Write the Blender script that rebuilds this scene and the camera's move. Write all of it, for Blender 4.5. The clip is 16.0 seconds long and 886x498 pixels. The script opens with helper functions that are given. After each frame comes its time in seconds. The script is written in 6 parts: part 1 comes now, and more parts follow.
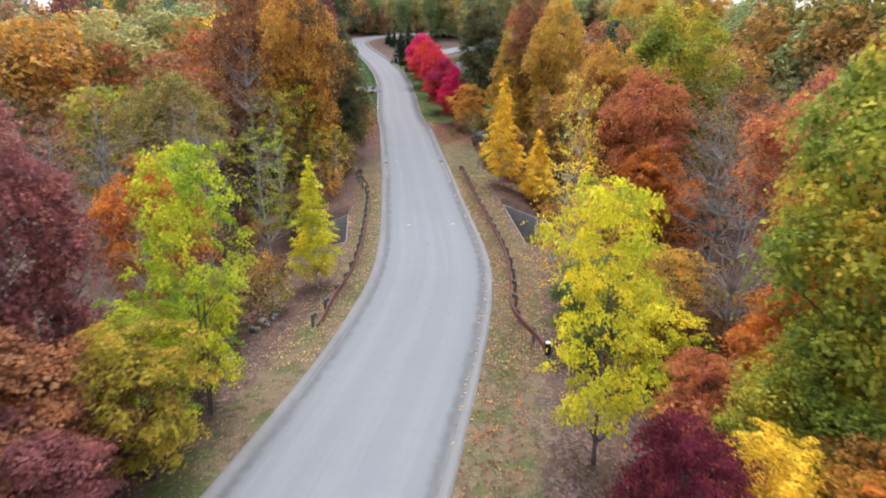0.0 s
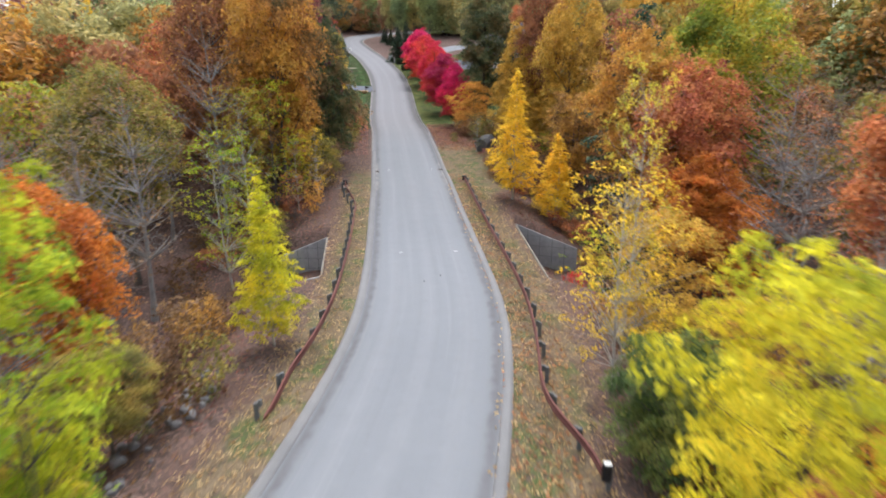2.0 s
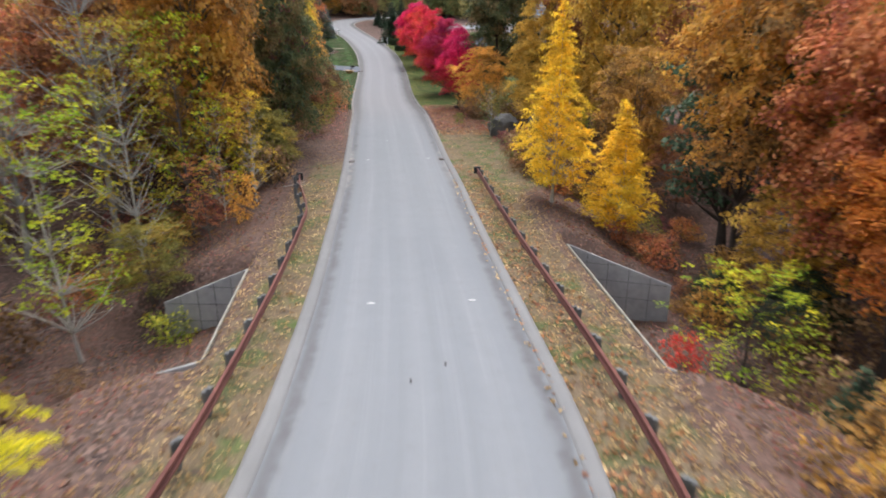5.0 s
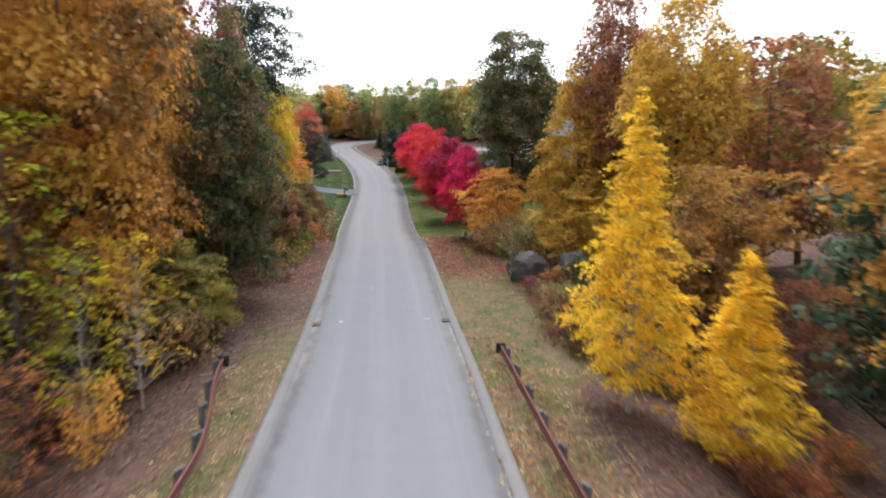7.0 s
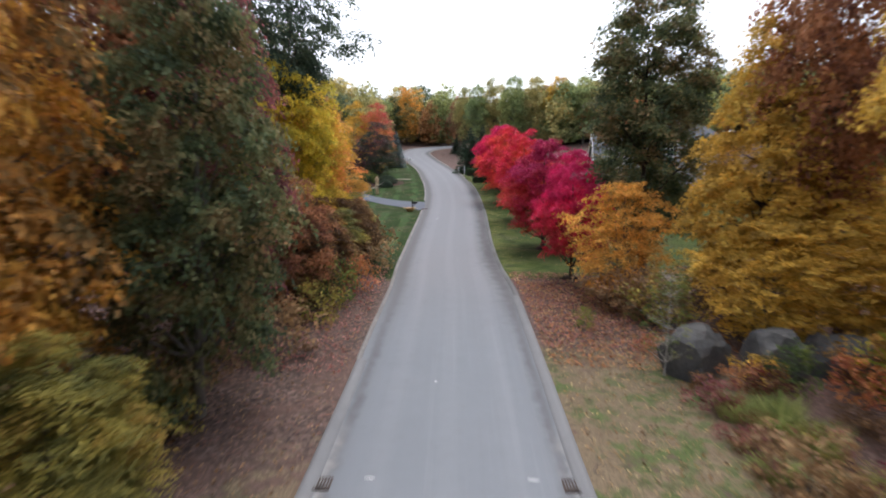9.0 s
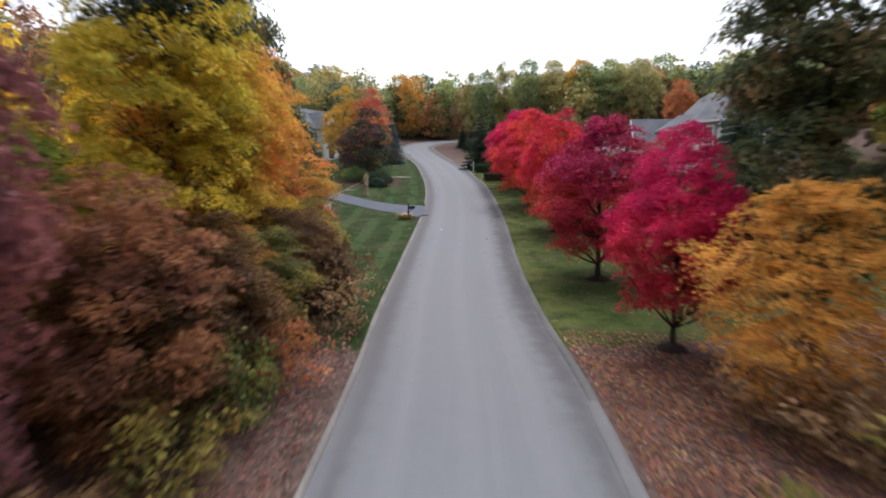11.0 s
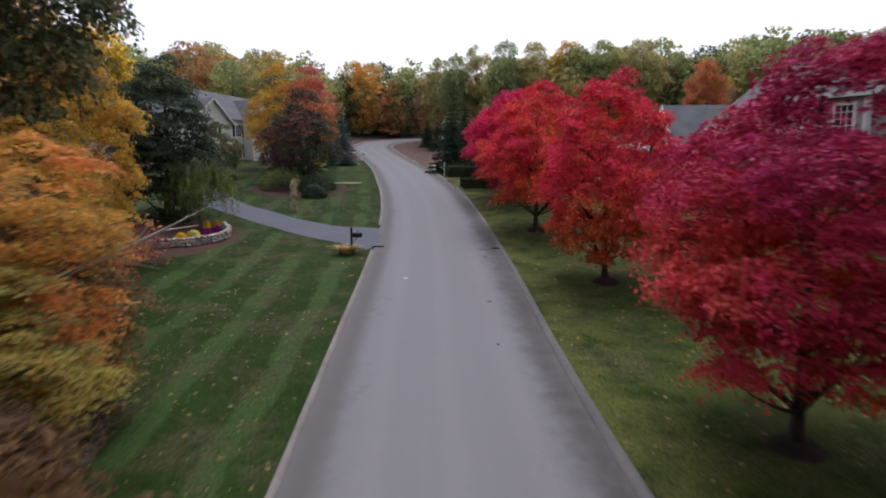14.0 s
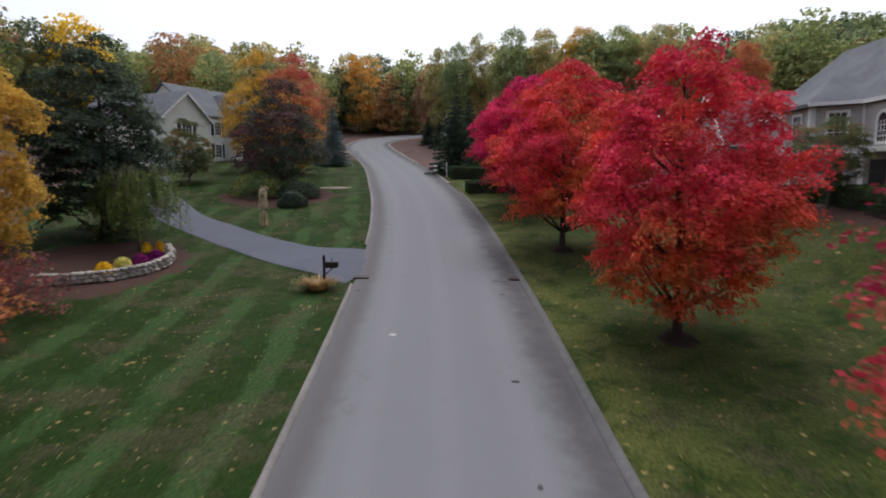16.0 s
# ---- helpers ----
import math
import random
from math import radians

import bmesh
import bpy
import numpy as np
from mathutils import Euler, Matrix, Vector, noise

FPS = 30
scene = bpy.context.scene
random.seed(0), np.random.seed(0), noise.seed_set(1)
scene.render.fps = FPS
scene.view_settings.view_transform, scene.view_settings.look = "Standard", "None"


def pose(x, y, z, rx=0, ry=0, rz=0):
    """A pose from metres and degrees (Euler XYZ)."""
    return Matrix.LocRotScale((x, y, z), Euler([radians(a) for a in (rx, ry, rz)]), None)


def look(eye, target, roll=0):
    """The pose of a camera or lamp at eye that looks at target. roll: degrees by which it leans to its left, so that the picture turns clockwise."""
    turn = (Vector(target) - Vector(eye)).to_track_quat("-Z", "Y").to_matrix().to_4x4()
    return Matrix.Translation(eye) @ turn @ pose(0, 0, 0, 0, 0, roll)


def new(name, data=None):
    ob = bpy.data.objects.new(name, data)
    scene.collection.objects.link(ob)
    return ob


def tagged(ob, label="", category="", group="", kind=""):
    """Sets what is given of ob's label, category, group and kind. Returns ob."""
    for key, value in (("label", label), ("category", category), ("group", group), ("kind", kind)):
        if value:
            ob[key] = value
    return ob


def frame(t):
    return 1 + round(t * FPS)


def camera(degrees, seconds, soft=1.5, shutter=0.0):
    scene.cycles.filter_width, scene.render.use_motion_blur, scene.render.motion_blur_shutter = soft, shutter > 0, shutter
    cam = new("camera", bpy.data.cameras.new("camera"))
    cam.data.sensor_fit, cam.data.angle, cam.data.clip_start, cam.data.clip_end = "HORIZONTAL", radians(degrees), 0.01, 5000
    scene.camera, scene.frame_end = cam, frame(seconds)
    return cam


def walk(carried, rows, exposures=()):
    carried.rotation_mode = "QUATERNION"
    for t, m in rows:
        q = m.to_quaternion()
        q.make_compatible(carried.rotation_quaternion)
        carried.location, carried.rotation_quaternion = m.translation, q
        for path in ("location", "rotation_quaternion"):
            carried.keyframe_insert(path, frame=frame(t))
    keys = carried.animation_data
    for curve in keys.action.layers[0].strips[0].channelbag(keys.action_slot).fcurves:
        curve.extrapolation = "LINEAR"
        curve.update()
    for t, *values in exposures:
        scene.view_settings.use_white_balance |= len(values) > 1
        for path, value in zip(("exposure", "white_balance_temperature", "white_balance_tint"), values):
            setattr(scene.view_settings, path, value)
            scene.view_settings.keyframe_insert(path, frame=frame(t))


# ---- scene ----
# The camera's path: seconds, eye, a point twenty metres ahead, lean.
cam = camera(73.3, 16.0, 1.8, 1.0)
PATH = [
    (0.0, (0.2, 3.14, 13.21), (0.05, 22.08, 6.8), -0.1),
    (0.5, (0.15, 4.79, 12.96), (0.01, 23.75, 6.55), -0.1),
    (1.0, (0.12, 6.91, 12.59), (-0.03, 25.85, 6.18), -0.1),
    (1.5, (0.1, 9.55, 12.32), (-0.05, 28.51, 5.93), -0.1),
    (2.0, (0.02, 12.58, 12.11), (-0.09, 31.55, 5.77), -0.1),
    (2.5, (-0.09, 15.76, 11.64), (-0.17, 34.74, 5.32), 0.0),
    (3.0, (-0.12, 18.7, 10.79), (-0.19, 37.67, 4.43), 0.0),
    (5.5, (-0.4, 32.66, 7.85), (-0.46, 51.62, 1.49), 0.0),
    (6.0, (-0.45, 35.88, 7.76), (-0.51, 54.84, 1.41), 0.0),
    (6.5, (-0.44, 39.38, 7.98), (-0.56, 58.8, 3.21), 0.0),
    (7.0, (-0.47, 42.91, 8.07), (-0.63, 62.74, 5.5), 0.1),
    (7.5, (-0.67, 46.46, 8.22), (-1.32, 66.29, 5.71), 0.3),
    (8.0, (-0.88, 50.08, 8.34), (-1.79, 69.91, 5.86), 0.4),
    (8.5, (-1.39, 53.75, 8.43), (-4.02, 73.42, 6.0), 0.5),
    (9.0, (-1.92, 57.2, 8.51), (-4.58, 76.88, 6.14), 0.5),
    (11.5, (-4.84, 77.18, 8.4), (-7.67, 96.83, 5.96), 0.2),
    (12.0, (-5.53, 80.97, 8.39), (-8.33, 100.63, 6.0), 0.2),
    (12.5, (-6.15, 84.68, 8.42), (-8.92, 104.35, 6.07), 0.3),
    (13.0, (-6.65, 88.02, 8.5), (-9.39, 107.69, 6.16), 0.4),
    (13.5, (-6.99, 90.83, 8.62), (-9.13, 110.59, 6.28), 0.4),
    (14.0, (-7.3, 93.22, 8.77), (-8.79, 113.03, 6.41), 0.3),
    (14.5, (-7.49, 95.47, 8.94), (-9.01, 115.26, 6.52), 0.2),
    (15.0, (-7.63, 97.6, 9.09), (-9.21, 117.39, 6.64), 0.0),
    (15.5, (-7.76, 99.59, 9.22), (-9.37, 119.38, 6.76), -0.1),
    (16.0, (-7.88, 101.46, 9.34), (-9.48, 121.24, 6.87), -0.2),
]
EXPOSURE = [(0.0, 1.43, 6350, 10), (3.0, 1.43, 6350, 10), (6.2, 1.44, 6550, 10), (7.0, 1.35, 6500, 10), (7.5, 1.17, 6400, 10), (8.0, 1.08, 6350, 11), (9.0, 1.1, 6250, 11), (11.5, 0.89, 6300, 13), (14.0, 0.51, 6300, 17), (16.0, 0.47, 6300, 13)]
walk(cam, [(t, look(eye, target, roll)) for t, eye, target, roll in PATH], EXPOSURE)

# ---- world, sun, exposure ----
world = bpy.data.worlds.new("overcast_sky")
world.use_nodes = True
scene.world = world
wn = world.node_tree.nodes
wl = world.node_tree.links
sky = wn.new("ShaderNodeTexSky")
sky.sky_type = "NISHITA"
sky.sun_disc = False
sky.sun_elevation = radians(66)
sky.sun_rotation = radians(0)
sky.air_density, sky.dust_density, sky.ozone_density = 1.0, 4.0, 1.0
pale = wn.new("ShaderNodeHueSaturation")
pale.inputs["Saturation"].default_value = 0.38
wl.new(sky.outputs[0], pale.inputs["Color"])
wl.new(pale.outputs[0], wn["Background"].inputs["Color"])
wn["Background"].inputs["Strength"].default_value = 0.15
sun = new("sun", bpy.data.lights.new("sun", "SUN"))
sun.data.energy, sun.data.angle, sun.data.color = 0.5, radians(40), (1.0, 0.97, 0.94)
sun.matrix_world = pose(0, 0, 60, -24, 0, 0)


# ---- materials ----
def material(name, rough=0.85, spec=0.25):
    m = bpy.data.materials.new(name)
    m.use_nodes = True
    b = m.node_tree.nodes["Principled BSDF"]
    b.inputs["Roughness"].default_value = rough
    b.inputs["Specular IOR Level"].default_value = spec
    return m, m.node_tree.nodes, m.node_tree.links, b


def coords(n, kind="Object"):
    return n.new("ShaderNodeTexCoord").outputs[kind]


def world_place(n):
    return n.new("ShaderNodeNewGeometry").outputs["Position"]


def noise_at(n, l, where, scale, detail=4.0, rough=0.6):
    t = n.new("ShaderNodeTexNoise")
    t.inputs["Scale"].default_value, t.inputs["Detail"].default_value, t.inputs["Roughness"].default_value = scale, detail, rough
    l.new(where, t.inputs["Vector"])
    return t.outputs["Fac"]


def ramp(n, l, fac, stops):
    r = n.new("ShaderNodeValToRGB")
    e = r.color_ramp.elements
    while len(e) < len(stops):
        e.new(0.5)
    for k, (p, c) in zip(e, stops):
        k.position, k.color = p, (*c, 1)
    l.new(fac, r.inputs["Fac"])
    return r.outputs["Color"]


def band(n, l, fac, lo, hi):
    r = n.new("ShaderNodeMapRange")
    r.interpolation_type = "SMOOTHSTEP"
    r.inputs["From Min"].default_value, r.inputs["From Max"].default_value = lo, hi
    l.new(fac, r.inputs["Value"])
    return r.outputs["Result"]


def blend(n, l, fac, a, b, mode="MIX"):
    m = n.new("ShaderNodeMix")
    m.data_type, m.blend_type = "RGBA", mode
    for key, v in (("Factor", fac), ("A", a), ("B", b)):
        socket = [s for s in m.inputs if s.name == key and (s.type == "VALUE" if key == "Factor" else s.type == "RGBA")][0]
        if isinstance(v, (int, float)):
            socket.default_value = v
        elif isinstance(v, tuple):
            socket.default_value = (*v, 1)
        else:
            l.new(v, socket)
    return [s for s in m.outputs if s.type == "RGBA"][0]


def calc(n, l, op, a, b=0.0):
    m = n.new("ShaderNodeMath")
    m.operation = op
    for k, v in enumerate((a, b)):
        if isinstance(v, (int, float)):
            m.inputs[k].default_value = v
        else:
            l.new(v, m.inputs[k])
    return m.outputs[0]


def relief(n, l, b, height, strength=0.4, distance=0.02):
    bump = n.new("ShaderNodeBump")
    bump.inputs["Strength"].default_value, bump.inputs["Distance"].default_value = strength, distance
    l.new(height, bump.inputs["Height"])
    l.new(bump.outputs["Normal"], b.inputs["Normal"])


def plain(name, c1, c2, scale=6.0, rough=0.8, bump=0.3, metal=0.0, spec=0.25, distance=0.01):
    """Two shades of one surface at two scales, with fine relief."""
    m, n, l, b = material(name, rough, spec)
    b.inputs["Metallic"].default_value = metal
    w = world_place(n)
    big, fine = noise_at(n, l, w, scale * 0.25), noise_at(n, l, w, scale * 4)
    mix = calc(n, l, "ADD", calc(n, l, "MULTIPLY", big, 0.65), calc(n, l, "MULTIPLY", fine, 0.35))
    l.new(ramp(n, l, mix, [(0.3, c1), (0.7, c2)]), b.inputs["Base Color"])
    relief(n, l, b, fine, bump, distance)
    return m


def leaf_material(name, colours, patch=0.55, shine=0.42, rise=0.0):
    """Foliage: one colour a leaf out of a few, drifting in patches through the crown; thin enough to let light through."""
    m, n, l, b = material(name, 0.6, 0.13)
    geo = n.new("ShaderNodeNewGeometry")
    info = n.new("ShaderNodeObjectInfo")
    shift = n.new("ShaderNodeVectorMath")
    shift.operation = "MULTIPLY_ADD"
    l.new(info.outputs["Random"], shift.inputs[0])
    shift.inputs[1].default_value = (40, 40, 40)
    l.new(geo.outputs["Position"], shift.inputs[2])
    drift = noise_at(n, l, shift.outputs[0], patch, 2.0, 0.5)
    drift = band(n, l, drift, 0.32, 0.68)
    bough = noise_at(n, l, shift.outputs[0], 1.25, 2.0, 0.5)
    pick = calc(n, l, "ADD", calc(n, l, "ADD", calc(n, l, "MULTIPLY", drift, 0.6), calc(n, l, "MULTIPLY", band(n, l, bough, 0.3, 0.7), 0.22)), calc(n, l, "MULTIPLY", geo.outputs["Random Per Island"], 0.18))
    if rise:
        up = n.new("ShaderNodeSeparateXYZ")
        l.new(coords(n), up.inputs[0])
        pick = calc(n, l, "ADD", calc(n, l, "MULTIPLY", pick, 1 - rise), calc(n, l, "MULTIPLY", calc(n, l, "DIVIDE", up.outputs[2], 9.0), rise))
    step = 1.0 / (len(colours) - 1)
    col = ramp(n, l, pick, [(i * step, c) for i, c in enumerate(colours)])
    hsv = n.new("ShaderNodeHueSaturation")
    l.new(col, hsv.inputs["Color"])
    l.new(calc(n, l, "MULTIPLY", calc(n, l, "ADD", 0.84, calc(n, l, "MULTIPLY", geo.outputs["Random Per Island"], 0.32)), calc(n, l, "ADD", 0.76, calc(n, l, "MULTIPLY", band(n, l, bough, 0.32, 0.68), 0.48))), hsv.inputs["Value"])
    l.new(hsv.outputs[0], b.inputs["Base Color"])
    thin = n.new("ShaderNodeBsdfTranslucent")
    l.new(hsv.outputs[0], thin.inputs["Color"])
    mix = n.new("ShaderNodeMixShader")
    mix.inputs[0].default_value = shine
    l.new(b.outputs[0], mix.inputs[1])
    l.new(thin.outputs[0], mix.inputs[2])
    l.new(mix.outputs[0], n["Material Output"].inputs["Surface"])
    return m


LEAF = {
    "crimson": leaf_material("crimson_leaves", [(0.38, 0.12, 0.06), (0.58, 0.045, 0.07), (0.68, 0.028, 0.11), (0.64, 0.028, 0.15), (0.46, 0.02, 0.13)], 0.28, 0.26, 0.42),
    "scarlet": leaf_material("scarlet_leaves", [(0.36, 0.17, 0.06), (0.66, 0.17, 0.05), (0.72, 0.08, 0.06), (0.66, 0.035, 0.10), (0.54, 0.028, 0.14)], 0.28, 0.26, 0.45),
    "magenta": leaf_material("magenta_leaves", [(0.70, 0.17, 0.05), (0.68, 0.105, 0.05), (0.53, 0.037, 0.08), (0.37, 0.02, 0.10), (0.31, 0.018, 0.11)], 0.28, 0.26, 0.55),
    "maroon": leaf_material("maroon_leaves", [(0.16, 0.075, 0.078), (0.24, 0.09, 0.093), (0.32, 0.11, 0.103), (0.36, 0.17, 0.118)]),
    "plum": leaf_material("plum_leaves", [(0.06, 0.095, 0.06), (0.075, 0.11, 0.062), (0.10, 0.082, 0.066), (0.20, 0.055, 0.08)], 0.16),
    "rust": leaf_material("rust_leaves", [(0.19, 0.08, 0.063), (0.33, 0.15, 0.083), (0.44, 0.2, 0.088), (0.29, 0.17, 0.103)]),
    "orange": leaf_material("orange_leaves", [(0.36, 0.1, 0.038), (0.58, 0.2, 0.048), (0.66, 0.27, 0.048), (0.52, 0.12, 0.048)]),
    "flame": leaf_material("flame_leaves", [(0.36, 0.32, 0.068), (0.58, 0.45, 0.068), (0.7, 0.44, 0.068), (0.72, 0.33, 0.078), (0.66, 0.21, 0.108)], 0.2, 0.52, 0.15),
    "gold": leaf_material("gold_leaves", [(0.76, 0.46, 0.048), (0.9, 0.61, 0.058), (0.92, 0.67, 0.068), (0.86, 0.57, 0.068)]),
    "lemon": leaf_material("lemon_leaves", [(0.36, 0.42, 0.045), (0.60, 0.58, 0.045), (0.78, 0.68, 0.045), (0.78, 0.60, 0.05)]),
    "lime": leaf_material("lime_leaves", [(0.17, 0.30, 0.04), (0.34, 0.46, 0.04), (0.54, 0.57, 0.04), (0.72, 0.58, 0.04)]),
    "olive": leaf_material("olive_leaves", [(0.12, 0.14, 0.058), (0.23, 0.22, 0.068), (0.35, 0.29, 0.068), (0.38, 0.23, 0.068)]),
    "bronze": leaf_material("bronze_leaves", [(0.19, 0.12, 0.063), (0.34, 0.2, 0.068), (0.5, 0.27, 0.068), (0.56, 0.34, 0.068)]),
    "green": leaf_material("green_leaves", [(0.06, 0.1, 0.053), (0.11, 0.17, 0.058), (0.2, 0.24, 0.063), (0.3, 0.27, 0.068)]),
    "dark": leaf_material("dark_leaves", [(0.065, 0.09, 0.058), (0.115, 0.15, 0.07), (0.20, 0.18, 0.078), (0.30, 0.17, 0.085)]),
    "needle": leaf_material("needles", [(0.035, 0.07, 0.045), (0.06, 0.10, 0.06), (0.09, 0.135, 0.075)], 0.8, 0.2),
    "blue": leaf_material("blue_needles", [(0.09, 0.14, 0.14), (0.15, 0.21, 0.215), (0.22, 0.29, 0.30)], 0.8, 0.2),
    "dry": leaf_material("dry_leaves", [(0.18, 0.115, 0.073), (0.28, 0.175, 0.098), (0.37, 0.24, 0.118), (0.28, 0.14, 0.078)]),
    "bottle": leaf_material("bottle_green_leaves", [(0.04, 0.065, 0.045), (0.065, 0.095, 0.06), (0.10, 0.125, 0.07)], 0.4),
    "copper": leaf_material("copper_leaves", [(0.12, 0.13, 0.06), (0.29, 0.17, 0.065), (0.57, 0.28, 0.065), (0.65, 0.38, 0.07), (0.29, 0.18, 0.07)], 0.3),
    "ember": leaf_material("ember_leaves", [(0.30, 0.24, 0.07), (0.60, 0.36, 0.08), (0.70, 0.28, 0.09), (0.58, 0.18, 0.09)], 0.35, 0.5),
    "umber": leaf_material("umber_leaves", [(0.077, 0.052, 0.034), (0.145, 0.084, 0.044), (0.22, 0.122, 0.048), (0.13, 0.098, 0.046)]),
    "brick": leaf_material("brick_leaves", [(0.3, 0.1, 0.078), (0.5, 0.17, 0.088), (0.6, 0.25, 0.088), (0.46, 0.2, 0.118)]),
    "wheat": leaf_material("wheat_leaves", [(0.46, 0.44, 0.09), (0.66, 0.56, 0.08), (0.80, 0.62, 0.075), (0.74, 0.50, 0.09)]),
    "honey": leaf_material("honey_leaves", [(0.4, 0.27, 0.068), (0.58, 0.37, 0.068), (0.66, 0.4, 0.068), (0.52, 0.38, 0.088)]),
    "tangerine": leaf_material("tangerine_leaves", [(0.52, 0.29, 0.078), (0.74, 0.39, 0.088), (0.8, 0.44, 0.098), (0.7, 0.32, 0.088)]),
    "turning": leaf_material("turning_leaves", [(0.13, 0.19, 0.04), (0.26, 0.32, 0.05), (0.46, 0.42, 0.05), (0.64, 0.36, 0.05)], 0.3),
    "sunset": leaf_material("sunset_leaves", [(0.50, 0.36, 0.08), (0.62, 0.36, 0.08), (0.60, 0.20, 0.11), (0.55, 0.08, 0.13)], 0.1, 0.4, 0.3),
    # Aerial haze put into the colour: paler, greyer leaves for distant trees.
    "hazed_green": leaf_material("hazed_green_leaves", [(0.21, 0.27, 0.13), (0.34, 0.40, 0.17), (0.49, 0.49, 0.19)], 0.09),
    "hazed_olive": leaf_material("hazed_olive_leaves", [(0.28, 0.30, 0.15), (0.46, 0.43, 0.18), (0.60, 0.45, 0.17)], 0.09),
    "hazed_rust": leaf_material("hazed_rust_leaves", [(0.28, 0.17, 0.12), (0.42, 0.23, 0.12), (0.54, 0.30, 0.12)], 0.09),
    "hazed_dark": leaf_material("hazed_dark_leaves", [(0.09, 0.13, 0.09), (0.15, 0.20, 0.12), (0.24, 0.26, 0.14)], 0.09),
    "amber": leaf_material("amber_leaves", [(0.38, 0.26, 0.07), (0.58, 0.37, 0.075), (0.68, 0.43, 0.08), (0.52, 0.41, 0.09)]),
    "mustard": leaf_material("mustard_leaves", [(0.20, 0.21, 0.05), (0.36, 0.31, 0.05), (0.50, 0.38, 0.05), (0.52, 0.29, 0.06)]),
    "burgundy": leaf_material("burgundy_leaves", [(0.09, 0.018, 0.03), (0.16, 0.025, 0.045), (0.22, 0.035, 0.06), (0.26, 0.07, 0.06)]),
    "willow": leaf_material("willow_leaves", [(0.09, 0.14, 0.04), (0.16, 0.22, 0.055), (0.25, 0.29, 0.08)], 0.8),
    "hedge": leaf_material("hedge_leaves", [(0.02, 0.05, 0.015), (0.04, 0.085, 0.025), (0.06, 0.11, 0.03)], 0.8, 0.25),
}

GREY_LIMB = plain("pale_grey_bark", (0.16, 0.15, 0.145), (0.34, 0.33, 0.31), 6, 0.95, 0.6, distance=0.02)
BARK = plain("grey_bark", (0.07, 0.06, 0.05), (0.17, 0.15, 0.13), 8, 0.95, 0.8, distance=0.03)
DARK_BARK = plain("dark_bark", (0.03, 0.025, 0.022), (0.08, 0.065, 0.055), 8, 0.95, 0.8, distance=0.03)
PALE_BARK = plain("pale_bark", (0.30, 0.28, 0.25), (0.52, 0.50, 0.46), 5, 0.8, 0.4)
WALL_TOP = plain("weathered_wall_top", (0.15, 0.138, 0.115), (0.30, 0.285, 0.25), 2.2, 0.95, 0.5)
STAINED = plain("stained_concrete", (0.24, 0.246, 0.25), (0.44, 0.44, 0.435), 0.9, 0.92, 0.5)
KERB_DARK = plain("dirty_kerb", (0.085, 0.084, 0.086), (0.165, 0.162, 0.163), 1.1, 0.9, 0.5)
KERB = plain("kerb_concrete", (0.13, 0.12, 0.115), (0.26, 0.245, 0.23), 1.6, 0.9, 0.5)
RUST = plain("weathering_steel", (0.09, 0.036, 0.032), (0.20, 0.082, 0.068), 2.5, 0.75, 0.3, 0.3)
TIMBER = plain("grey_timber", (0.085, 0.09, 0.095), (0.20, 0.205, 0.21), 3, 0.9, 0.6)
IRON = plain("cast_iron", (0.03, 0.025, 0.022), (0.09, 0.06, 0.05), 6, 0.7, 0.4, 0.5)
BLACK = plain("black_paint", (0.012, 0.012, 0.014), (0.03, 0.03, 0.032), 5, 0.5, 0.1)
WHITE = plain("white_paint", (0.62, 0.62, 0.60), (0.80, 0.80, 0.78), 3, 0.6, 0.1)
ROCK = plain("dark_boulder", (0.035, 0.036, 0.038), (0.14, 0.135, 0.13), 2.2, 0.9, 0.9, distance=0.05)
STONE = plain("field_stone", (0.26, 0.24, 0.21), (0.58, 0.54, 0.48), 2.5, 0.9, 0.7, distance=0.02)


